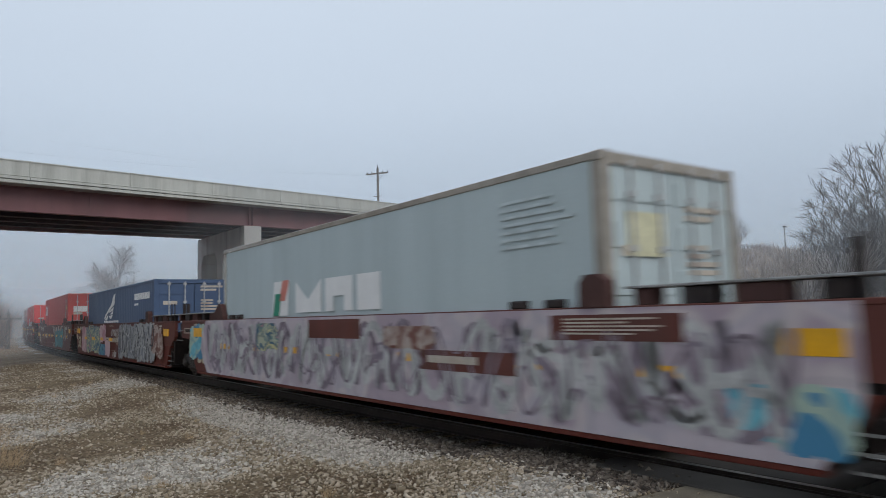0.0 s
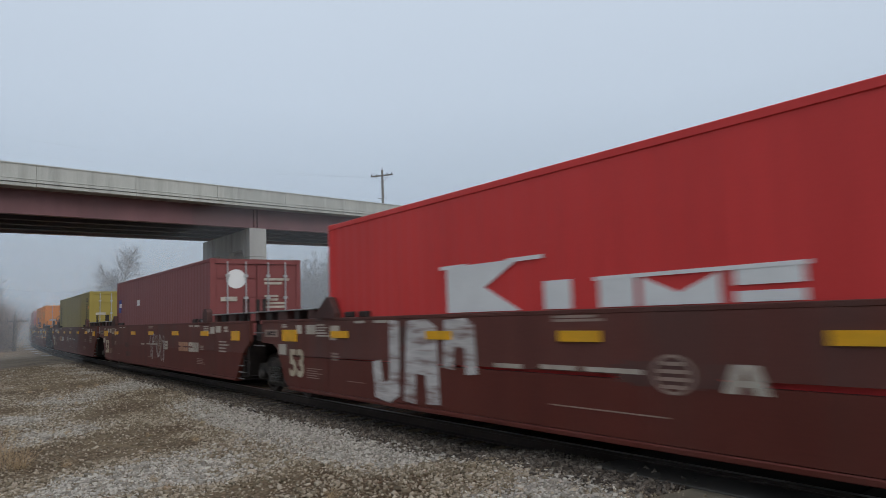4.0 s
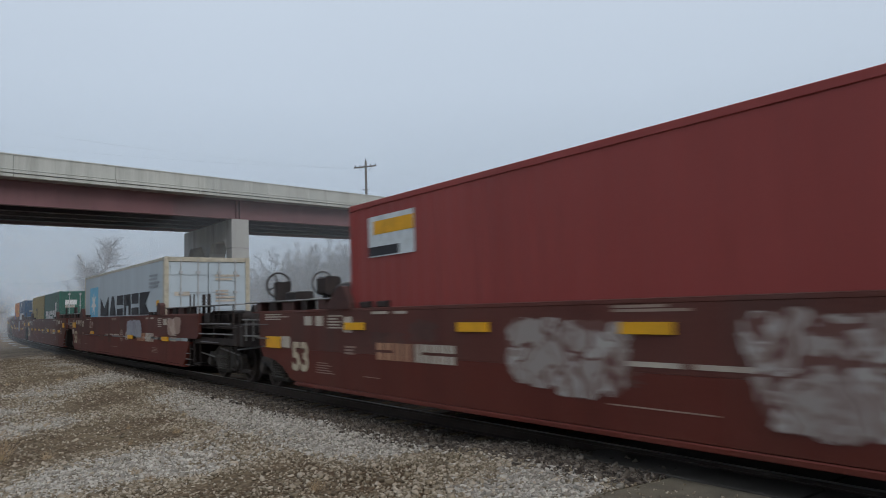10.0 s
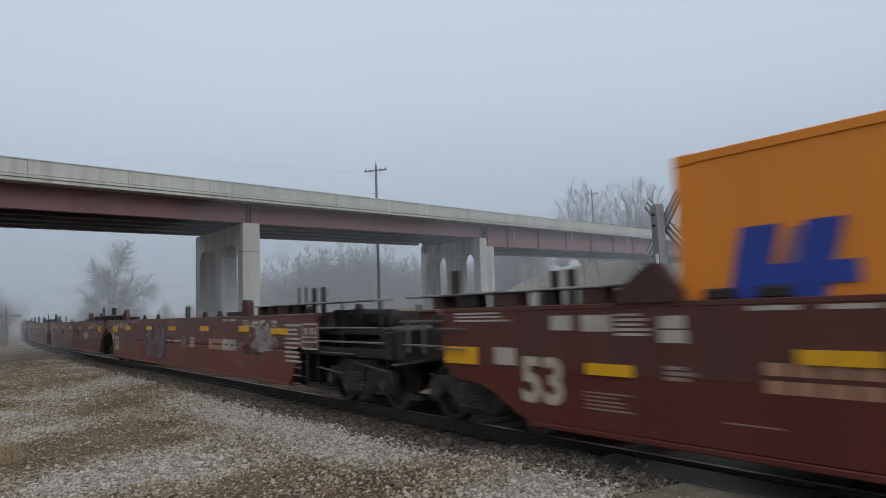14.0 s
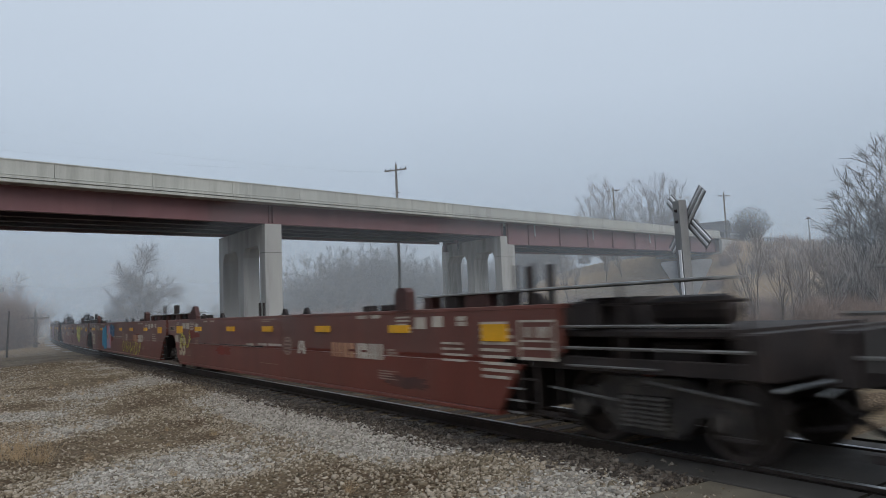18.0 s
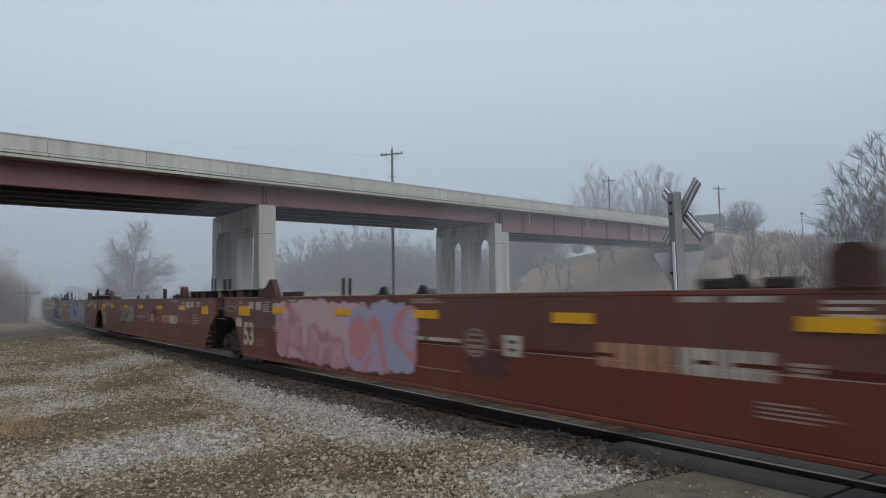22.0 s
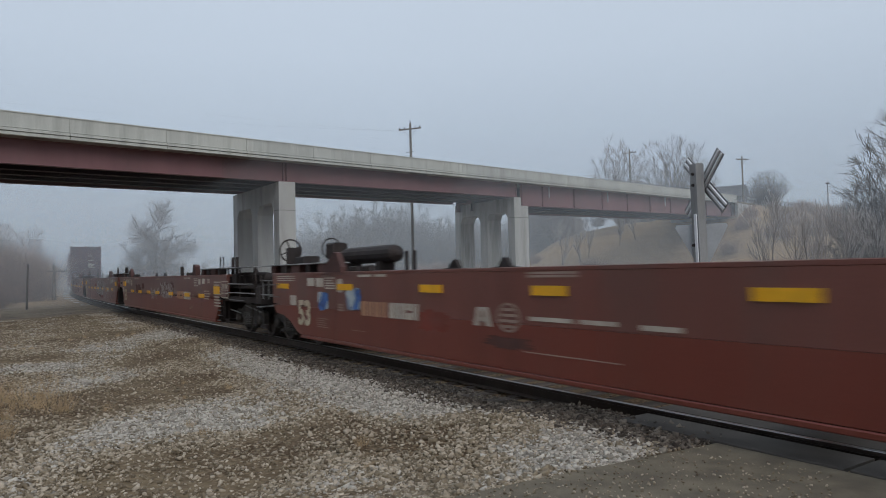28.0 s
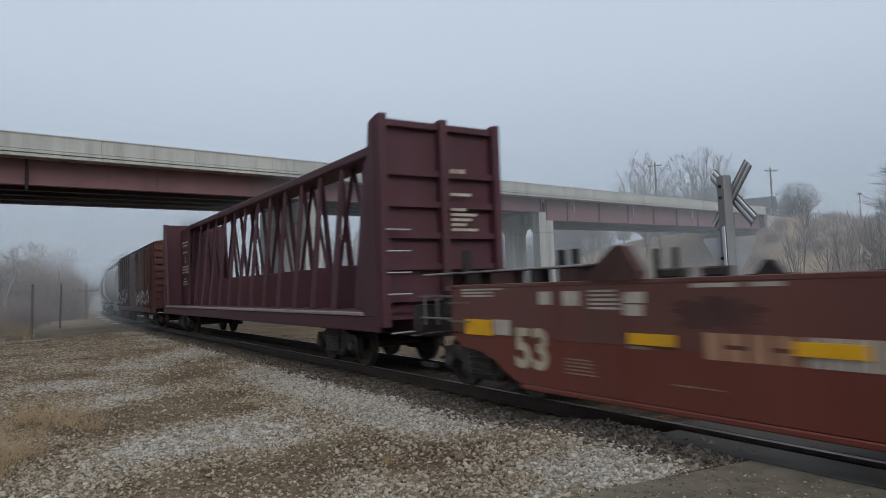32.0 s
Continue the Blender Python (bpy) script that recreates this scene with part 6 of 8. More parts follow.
ROLLED = mat("rolled_white", (0.50, 0.47, 0.45), 0.7, 0, 0.25, 5, 40, 0.02, (0.17, 0.08, 0.065), 0.95, 3.2, False, 0.0, (0.5, 1.0, 3.0))
SPRAY_BLACK = mat("black_spray", (0.07, 0.07, 0.08), 0.7, 0, 0.3, 3, 30, 0.02, (0.16, 0.16, 0.17), 0.7, 2.0)
SPRAY_PLUM = mat("plum_spray", (0.20, 0.16, 0.19), 0.7, 0, 0.3, 3, 30, 0.02, (0.30, 0.28, 0.33), 0.8, 1.5)
SPRAY_PALE = mat("pale_grey_spray", (0.44, 0.44, 0.43), 0.7, 0, 0.3, 3, 30, 0.02, (0.30, 0.30, 0.30), 0.8, 2.0)
WHITE_SPRAY = mat("white_spray", (0.42, 0.39, 0.37), 0.7, 0, 0.3, 3, 30, 0.02, (0.18, 0.11, 0.09), 0.8, 2.0)

MAUVE = paint_material("mauve_graffiti", [(0.26, 0.20, 0.22), (0.37, 0.31, 0.345), (0.46, 0.40, 0.43), (0.40, 0.36, 0.40), (0.50, 0.44, 0.44), (0.36, 0.29, 0.33)], 1.1, 1.0, (0.18, 0.16, 0.20), 0.15, 0.5, "LINEAR")
TEALY = paint_material("teal_graffiti", [(0.02, 0.13, 0.16), (0.03, 0.20, 0.22), (0.02, 0.09, 0.13), (0.06, 0.27, 0.26)], 2.2, 3.0, (0.01, 0.05, 0.08), 0.5, 0.5, "LINEAR")
BURNER = paint_material("mixed_graffiti", [(0.42, 0.20, 0.24), (0.10, 0.19, 0.20), (0.36, 0.38, 0.28), (0.05, 0.12, 0.18), (0.50, 0.46, 0.24), (0.22, 0.27, 0.22)], 2.0, 5.0, (0.05, 0.09, 0.11), 0.55)
STORM = paint_material("grey_black_graffiti", [(0.13, 0.13, 0.14), (0.26, 0.27, 0.28), (0.37, 0.37, 0.365), (0.31, 0.31, 0.33), (0.15, 0.16, 0.19), (0.38, 0.37, 0.36)], 1.5, 21.0, (0.10, 0.11, 0.13), 0.3, 0.9, "LINEAR")
GREYS = paint_material("grey_graffiti", [(0.30, 0.30, 0.31), (0.38, 0.37, 0.37), (0.20, 0.20, 0.22), (0.07, 0.07, 0.08)], 1.5, 6.0, (0.05, 0.05, 0.055), 0.8)
SILVER = paint_material("silver_teal_graffiti", [(0.06, 0.20, 0.23), (0.12, 0.27, 0.30), (0.33, 0.37, 0.37), (0.40, 0.415, 0.41), (0.36, 0.38, 0.38), (0.31, 0.345, 0.35), (0.41, 0.42, 0.41)], 2.2, 8.0, (0.07, 0.20, 0.23), 0.35, 0.9, "LINEAR")
ICE = paint_material("pale_blue_graffiti", [(0.28, 0.36, 0.38), (0.35, 0.42, 0.43), (0.16, 0.22, 0.25)], 2.4, 9.0, (0.08, 0.11, 0.13), 0.7, 0.5, "LINEAR")
SKYBLUE = paint_material("sky_blue_graffiti", [(0.022, 0.31, 0.52), (0.03, 0.34, 0.55), (0.02, 0.27, 0.47)], 1.2, 10.0, (0.03, 0.2, 0.33), 0.3)
PINK = paint_material("pink_graffiti", [(0.44, 0.20, 0.24), (0.48, 0.24, 0.27), (0.38, 0.16, 0.20), (0.52, 0.34, 0.36)], 1.3, 11.0, (0.52, 0.40, 0.40), 0.4, 0.5, "LINEAR")
ROSE = paint_material("rose_lilac_graffiti", [(0.46, 0.22, 0.24), (0.40, 0.30, 0.40), (0.50, 0.20, 0.21), (0.34, 0.32, 0.42)], 1.0, 31.0, (0.30, 0.30, 0.42), 0.4)
YELLOWG = paint_material("yellow_graffiti", [(0.55, 0.50, 0.08), (0.60, 0.54, 0.10), (0.45, 0.40, 0.05)], 2.0, 13.0, (0.05, 0.05, 0.03), 0.7)
BLUEWHITE = paint_material("blue_white_graffiti", [(0.04, 0.11, 0.33), (0.05, 0.14, 0.38), (0.30, 0.36, 0.40), (0.40, 0.44, 0.45)], 1.7, 14.0, (0.03, 0.05, 0.14), 0.6)
CREAM = paint_material("faded_overspray", [(0.16, 0.065, 0.05), (0.30, 0.22, 0.19), (0.38, 0.31, 0.27), (0.16, 0.065, 0.05)], 2.6, 17.0, (0.2, 0.1, 0.08), 0.4)
SLATE = paint_material("faded_blue_overspray", [(0.15, 0.10, 0.11), (0.22, 0.21, 0.25), (0.28, 0.29, 0.33)], 2.2, 41.0, (0.16, 0.10, 0.11), 0.3, 0.4, "LINEAR")
SCRIB = paint_material("broken_white_spray", [(0.115, 0.046, 0.037), (0.25, 0.20, 0.18), (0.37, 0.34, 0.32), (0.115, 0.046, 0.037), (0.29, 0.25, 0.23)], 2.2, 51.0, (0.14, 0.07, 0.06), 0.5)
HAZE = paint_material("thin_blue_overspray", [(0.13, 0.05, 0.042), (0.125, 0.07, 0.085), (0.13, 0.05, 0.042), (0.11, 0.10, 0.15), (0.13, 0.05, 0.042)], 1.6, 61.0, (0.13, 0.06, 0.06), 0.2)
NAVYG = paint_material("deep_blue_graffiti", [(0.03, 0.09, 0.19), (0.04, 0.13, 0.25), (0.06, 0.20, 0.28), (0.02, 0.06, 0.13)], 1.5, 71.0, (0.20, 0.30, 0.36), 0.5)
COBALT = paint_material("cobalt_graffiti", [(0.012, 0.075, 0.36), (0.015, 0.09, 0.40), (0.012, 0.06, 0.30)], 1.0, 81.0, (0.40, 0.45, 0.48), 0.8)
PEACH = paint_material("peach_overspray", [(0.38, 0.27, 0.22), (0.45, 0.34, 0.28), (0.30, 0.20, 0.16)], 1.4, 91.0, (0.26, 0.15, 0.12), 0.3)
AQUA = paint_material("aqua_graffiti", [(0.08, 0.32, 0.42), (0.14, 0.42, 0.50), (0.34, 0.44, 0.36), (0.05, 0.20, 0.34)], 1.4, 15.0, (0.05, 0.2, 0.3), 0.4)

# what is sprayed on each unit: material, from, to, low, high, and the seed of its outline
PATCHES = {
    0: [(MAUVE, -9.1, 8.85, 0.18, 1.80), (AQUA, -8.0, -6.1, 0.62, 1.78), (AQUA, 7.7, 8.75, 0.40, 1.15), (BURNER, -3.2, -2.0, 1.0, 1.74), (CREAM, 2.0, 3.4, 1.2, 1.6)],
    1: [(PINK, -6.3, -5.0, 0.33, 1.72), (BURNER, -5.1, -1.7, 0.33, 1.76), (PINK, -1.85, -0.6, 0.85, 1.76), (PINK, -0.75, 0.35, 0.30, 1.1), (NAVYG, -1.9, -0.55, 0.32, 0.92), (SCRIB, 0.5, 2.3, 1.2, 1.56), (SCRIB, 0.9, 1.6, 0.32, 0.62), (STORM, 1.95, 7.4, 0.30, 1.80), (CREAM, 6.9, 8.3, 0.5, 1.72)],
    2: [(TEALY, 1.95, 5.75, 0.33, 1.62), (SCRIB, 0.9, 1.95, 1.14, 1.74), (SCRIB, 1.3, 1.75, 0.36, 0.72), (PEACH, 2.2, 2.9, 1.35, 1.72), (PEACH, 3.4, 4.1, 1.40, 1.75), (PEACH, 4.6, 5.2, 1.38, 1.7), (SCRIB, 6.3, 7.3, 0.75, 1.5)],
    7: [(SILVER, -4.95, 0.25, 0.30, 1.80)],
    6: [(ICE, 2.3, 4.2, 1.18, 1.70)],
    9: [(SLATE, 2.3, 4.2, 1.02, 1.66), (PEACH, 7.0, 8.25, 1.10, 1.72), (CREAM, -3.9, -3.2, 1.28, 1.66)],
    11: [(SLATE, 1.7, 3.4, 0.70, 1.70)],
    16: [(SKYBLUE, -4.17, -3.45, 0.42, 1.66), (SKYBLUE, -3.66, -2.80, 0.36, 1.76), (ROSE, -2.68, -1.55, 0.40, 1.72), (NAVYG, -1.75, -0.55, 1.05, 1.72)],
    17: [(YELLOWG, 3.2, 4.35, 0.62, 1.74), (YELLOWG, 4.2, 5.45, 0.45, 1.70)],
    18: [(PINK, -5.3, -1.2, 0.33, 1.76), (ROSE, -2.0, 0.2, 0.36, 1.72), (GREYS, 6.7, 7.9, 0.95, 1.72)],
    24: [(SCRIB, 0.8, 3.0, 0.85, 1.58)],
    8: [(SCRIB, -1.6, 0.2, 0.55, 1.70), (SCRIB, 1.4, 6.4, 0.5, 1.72)],
    25: [(SCRIB, -0.5, 3.2, 0.6, 1.66)],
    22: [(SCRIB, -4.8, -2.4, 0.9, 1.7)],
    12: [(HAZE, -2.8, -0.3, 0.4, 1.72), (SCRIB, 6.4, 8.0, 0.9, 1.66)],
    14: [(CREAM, -4.4, -3.2, 0.8, 1.6)],
    26: [(CREAM, 1.0, 3.2, 0.7, 1.4)],
    19: [(SCRIB, -3.4, -0.6, 0.7, 1.62)],
    20: [(SCRIB, -7.5, -6.3, 0.95, 1.74), (SCRIB, -3.05, -2.1, 0.78, 1.70), (ICE, -2.2, 1.3, 0.36, 1.76), (COBALT, -0.5, 0.8, 0.62, 1.74), (SLATE, 1.65, 4.75, 0.33, 1.76)],
    23: [(BLUEWHITE, -6.4, -5.9, 0.9, 1.4), (BLUEWHITE, -5.1, -4.5, 1.0, 1.5)],
}
TAGS = {  # white or blue spray lettering: from, to, low, high, letters, width
    0: [(SPRAY_PLUM, -6.4, 8.3, 0.42, 1.68, 17, 0.15), (SPRAY_PALE, -6.4, 8.3, 0.45, 1.66, 19, 0.16), (SPRAY_PLUM, -6.2, 8.3, 0.45, 1.62, 22, 0.05)],
    1: [(SPRAY_BLACK, 2.1, 7.2, 0.42, 1.70, 8, 0.075), (SPRAY_PALE, 2.4, 7.0, 0.5, 1.66, 6, 0.06)],
    7: [(TEALY, -4.7, 0.2, 0.42, 1.70, 7, 0.06), (SPRAY_PALE, -4.8, 0.1, 0.42, 1.70, 6, 0.09)],
    11: [(WHITE_SPRAY, 1.7, 3.4, 0.75, 1.70, 3, 0.06)],
    4: [(WHITE_SPRAY, 0.3, 2.2, 0.5, 1.6, 3, 0.05)],
    10: [(WHITE_SPRAY, 0.2, 0.9, 0.9, 1.15, 2, 0.05)],
    12: [(SLATE, -2.6, -0.5, 0.5, 1.6, 3, 0.06)],
    15: [(YELLOWG, -7.2, -5.9, 0.8, 1.5, 2, 0.05)],
    16: [(YELLOWG, 1.55, 5.2, 0.36, 0.92, 6, 0.06)],
    24: [(WHITE_SPRAY, -0.8, 0.6, 0.8, 1.3, 3, 0.05)],
    25: [(WHITE_SPRAY, 3.0, 5.8, 0.45, 1.6, 3, 0.05)],
    26: [(WHITE_SPRAY, 3.6, 5.6, 0.8, 1.4, 3, 0.04)],
}

LABELS = {0: "brown well car covered in mauve graffiti", 1: "brown well car with grey and coloured graffiti", 2: "brown well car with teal graffiti",
          7: "brown well car with a pale blue graffiti panel", 8: "brown well car with white sprayed lettering", 16: "empty brown well car with blue and lilac graffiti",
          17: "empty brown well car with yellow graffiti", 18: "empty brown well car with pink graffiti", 20: "empty brown well car with blue and white graffiti"}


# ---------------------------------------------------------------- containers
def box_paint(name, col, rust=0.3):
    return mat(name, col, 0.5, 0, 0.10, 1.2, 40, 0.04, tuple(c * 0.72 for c in col), rust, 0.9, True)


def container(length, material, label, ribs=True, height=2.9, trim=None, doors=True):
    """A shipping container; x along it, doors at the forward end, its floor at z 0."""
    c = thing("shipping_container", label, "container", "containers on the train")
    W, h = 1.22, height
    trim = trim or material
    for s in (-1, 1):
        b = Build()
        # corrugated side wall
        n = int((length - 0.4) / 0.278) if ribs else 0
        x = -length / 2 + 0.14
        y0, y1 = s * (W - 0.012), s * (W - 0.018)
        pts = [(x, y0)]
        if ribs:
            p = (length - 0.28) / n
            for i in range(n):
                a = x + i * p
                pts += [(a + p * 0.30, y0), (a + p * 0.50, y1), (a + p * 0.80, y1), (a + p, y0)]
        else:
            pts += [(length / 2 - 0.14, y0)]
        v = [(q[0], q[1], z) for q in pts for z in (0.14, h - 0.10)]
        f = [(2 * i, 2 * i + 2, 2 * i + 3, 2 * i + 1) for i in range(len(pts) - 1)]
        v += [(q[0], q[1] - 0.004 * s, z) for q in pts for z in (0.14, h - 0.10)]
        o = 2 * len(pts)
        f += [(o + 2 * i + 1, o + 2 * i + 3, o + 2 * i + 2, o + 2 * i) for i in range(len(pts) - 1)]
        b.add(v, f)
        part("side_wall", b, material, c)
        ya, yb = sorted((s * W, s * (W - 0.07)))
        part("top_rail", Build().box(-length / 2 + 0.1, length / 2 - 0.1, ya, yb, h - 0.10, h - 0.01, c=0.008), trim, c)
        part("bottom_rail", Build().box(-length / 2 + 0.1, length / 2 - 0.1, ya, yb, 0.0, 0.15, c=0.008), trim, c)
        for e in (-1, 1):
            xa, xb = sorted((e * length / 2, e * (length / 2 - 0.16)))
            part("corner_post", Build().box(xa, xb, *sorted((s * W, s * (W - 0.12))), 0.12, h - 0.12, c=0.01), trim, c)
            for z in (0.0, h - 0.12):
                part("corner_casting", Build().box(xa, xb, *sorted((s * (W + 0.004), s * (W - 0.16))), z, z + 0.118, c=0.015), trim, c)
    rf = Build().box(-length / 2 + 0.1, length / 2 - 0.1, -W + 0.06, W - 0.06, h - 0.035, h - 0.02)
    if ribs:
        for i in range(int(length / 0.3) - 1):
            x = -length / 2 + 0.3 + i * 0.3
            rf.box(x, x + 0.12, -W + 0.1, W - 0.1, h - 0.021, h - 0.008)
    part("roof", rf, material, c)
    part("floor", Build().box(-length / 2 + 0.1, length / 2 - 0.1, -W + 0.06, W - 0.06, 0.02, 0.12), CAR_DARK, c)
    part("rear_wall", Build().box(-length / 2 + 0.02, -length / 2 + 0.06, -W + 0.1, W - 0.1, 0.1, h - 0.1), material, c)
    # door end
    xe = length / 2
    part("door_header", Build().box(xe - 0.12, xe, -W + 0.1, W - 0.1, h - 0.14, h - 0.01, c=0.008), trim, c)
    part("door_sill", Build().box(xe - 0.12, xe, -W + 0.1, W - 0.1, 0.0, 0.15, c=0.008), trim, c)
    for s in (-1, 1):
        ya, yb = sorted((s * 0.012, s * (W - 0.11)))
        d = Build().box(xe - 0.07, xe - 0.035, ya, yb, 0.155, h - 0.145)
        door = part("door", d, material, c)
        for i in range(5):
            z = 0.28 + i * (h - 0.5) / 4.6
            part("pressed_panel", Build().box(xe - 0.036, xe - 0.018, ya + 0.06, yb - 0.06, z, z + (h - 0.5) / 4.6 * 0.52), material, door)
        for k in (0.30, 0.78):
            y = s * k
            r = Build().tube((xe + 0.012, y, 0.1), (xe + 0.012, y, h - 0.08), 0.018, n=7)
            for z in (0.4, 1.1, 1.8, 2.4):
                r.box(xe - 0.02, xe + 0.03, y - 0.05, y + 0.05, z, z + 0.07)
            part("lock_rod", r, mat("rod_zinc", (0.40, 0.40, 0.40), 0.5, 0.3, 0.2), door, "pale zinc locking rod")
            part("door_handle", Build().box(xe + 0.012, xe + 0.035, min(y, y + 0.34 * s), max(y, y + 0.34 * s), 1.16, 1.20), mat("rod_zinc", (0.4, 0.4, 0.4)), door)
    for z0, z1, y0, y1, n, k in ((2.2, 2.42, 0.2, 0.95, 2, 1), (1.55, 1.95, 0.2, 0.8, 4, 2), (1.75, 1.95, -0.95, -0.35, 1, 3)):
        b = Build()
        hh = (z1 - z0) / n
        rg = random.Random(k)
        for i in range(n):
            b.box(xe - 0.016, xe - 0.010, y0, y0 + (y1 - y0) * rg.uniform(0.6, 1), z0 + i * hh, z0 + (i + 0.6) * hh)
        part("door_marking", b, STENCIL, c)
    return c


def figures(c, rows, x0, x1, z0, z1, material, y=None):
    """Big lettering reduced to plain strokes: each entry is a kind and its share of the width."""
    y = YS if y is None else y
    total = sum(w for _, w in rows)
    x = x0
    for kind, w in rows:
        a, d = x, (x1 - x0) * w / total
        e, h = a + d * 0.86, z1 - z0
        b = Build()
        if kind == "bars":
            shapes = [[(0, 0), (1, 0), (1, 0.34), (0, 0.34)], [(0, 0.52), (1, 0.52), (1, 1), (0, 1)]]
        elif kind == "wedge":
            shapes = [[(0, 0), (1, 0), (0.66, 1), (0.34, 1)]]
        elif kind == "fork":
            shapes = [[(0, 0), (1, 0), (0.55, 0.5), (1, 1), (0, 1)]]
        elif kind == "arch":
            shapes = [[(0, 0), (0.3, 0), (0.3, 0.45), (0.7, 0.45), (0.7, 0), (1, 0), (1, 1), (0, 1)]]
        elif kind == "zig":
            shapes = [[(0, 0), (1, 0), (1, 1), (0.5, 0.4), (0, 1)]]
        else:
            shapes = [[(0, 0), (1, 0), (1, 1), (0, 1)]]
        for ring in shapes:
            b.prism([(a + (e - a) * p, y, z0 + h * q) for p, q in ring], (0, 0.005, 0))
        part("maker_lettering", b, material, c)
        x += d


def side_marks(c, length, W=1.22, seed=1, white=True):
    """Columns of small plates and markings by the door end."""
    m = STENCIL if white else mat("dark_marking", (0.08, 0.075, 0.06), 0.7)
    y = -W - 0.001
    for x0, w, z0, z1, n in ((length / 2 - 0.95, 0.35, 1.55, 2.35, 8), (length / 2 - 0.95, 0.35, 2.4, 2.62, 2)):
        b = Build()
        hh = (z1 - z0) / n
        for i in range(n):
            b.box(x0, x0 + w, y - 0.003, y + 0.001, z0 + i * hh, z0 + (i + 0.72) * hh)
        part("marking_column", b, m, c)
    part("warning_plate", Build().box(length / 2 - 0.5, length / 2 - 0.2, y - 0.003, y + 0.001, 2.05, 2.2), REFLECT, c)


RED_C = box_paint("container_red", (0.62, 0.045, 0.042))
CAI_C = box_paint("container_orange_red", (0.53, 0.068, 0.055))
NAVY_C = box_paint("container_navy", (0.060, 0.095, 0.170))
GREY_C = box_paint("container_pale_grey", (0.43, 0.50, 0.51))
BROWN_C = box_paint("container_oxide_brown", (0.21, 0.060, 0.058))
MAROON_C = box_paint("container_maroon", (0.30, 0.058, 0.058))
RUST_C = box_paint("container_rust_red", (0.27, 0.050, 0.045))
YELLOW_C = box_paint("container_mustard", (0.33, 0.255, 0.06))
BEIGE_C = box_paint("container_ochre", (0.40, 0.29, 0.09))
ORANGE_C = box_paint("container_orange", (0.78, 0.25, 0.028))
LGREY_C = box_paint("container_light_grey", (0.43, 0.49, 0.53))
GREEN_C = box_paint("container_green", (0.012, 0.105, 0.072))
BLUE_C = box_paint("container_blue", (0.020, 0.075, 0.175))
WHITE_P = mat("white_sign_paint", (0.72, 0.72, 0.71), 0.55, 0, 0.08, 2, 30, 0.02)
BLACK_P = mat("black_sign_paint", (0.03, 0.032, 0.04), 0.55, 0, 0.1, 2, 30, 0.02)
BLUE_P = mat("royal_blue_paint", (0.03, 0.06, 0.30), 0.55, 0, 0.1, 2, 30, 0.02)
CYAN_P = mat("light_blue_paint", (0.17, 0.47, 0.66), 0.55, 0, 0.1, 2, 30, 0.02)
GREENSIGN = mat("green_sign_paint", (0.03, 0.25, 0.16), 0.55, 0, 0.1, 2, 30, 0.02)
YS = -1.224


def plate(c, name, x0, x1, z0, z1, material, label="", y=YS, slant=0.0):
    b = Build().prism([(x0, y, z0), (x1, y, z0), (x1 + slant, y, z1), (x0 + slant, y, z1)], (0, 0.006, 0))
    return part(name, b, material, c, label)


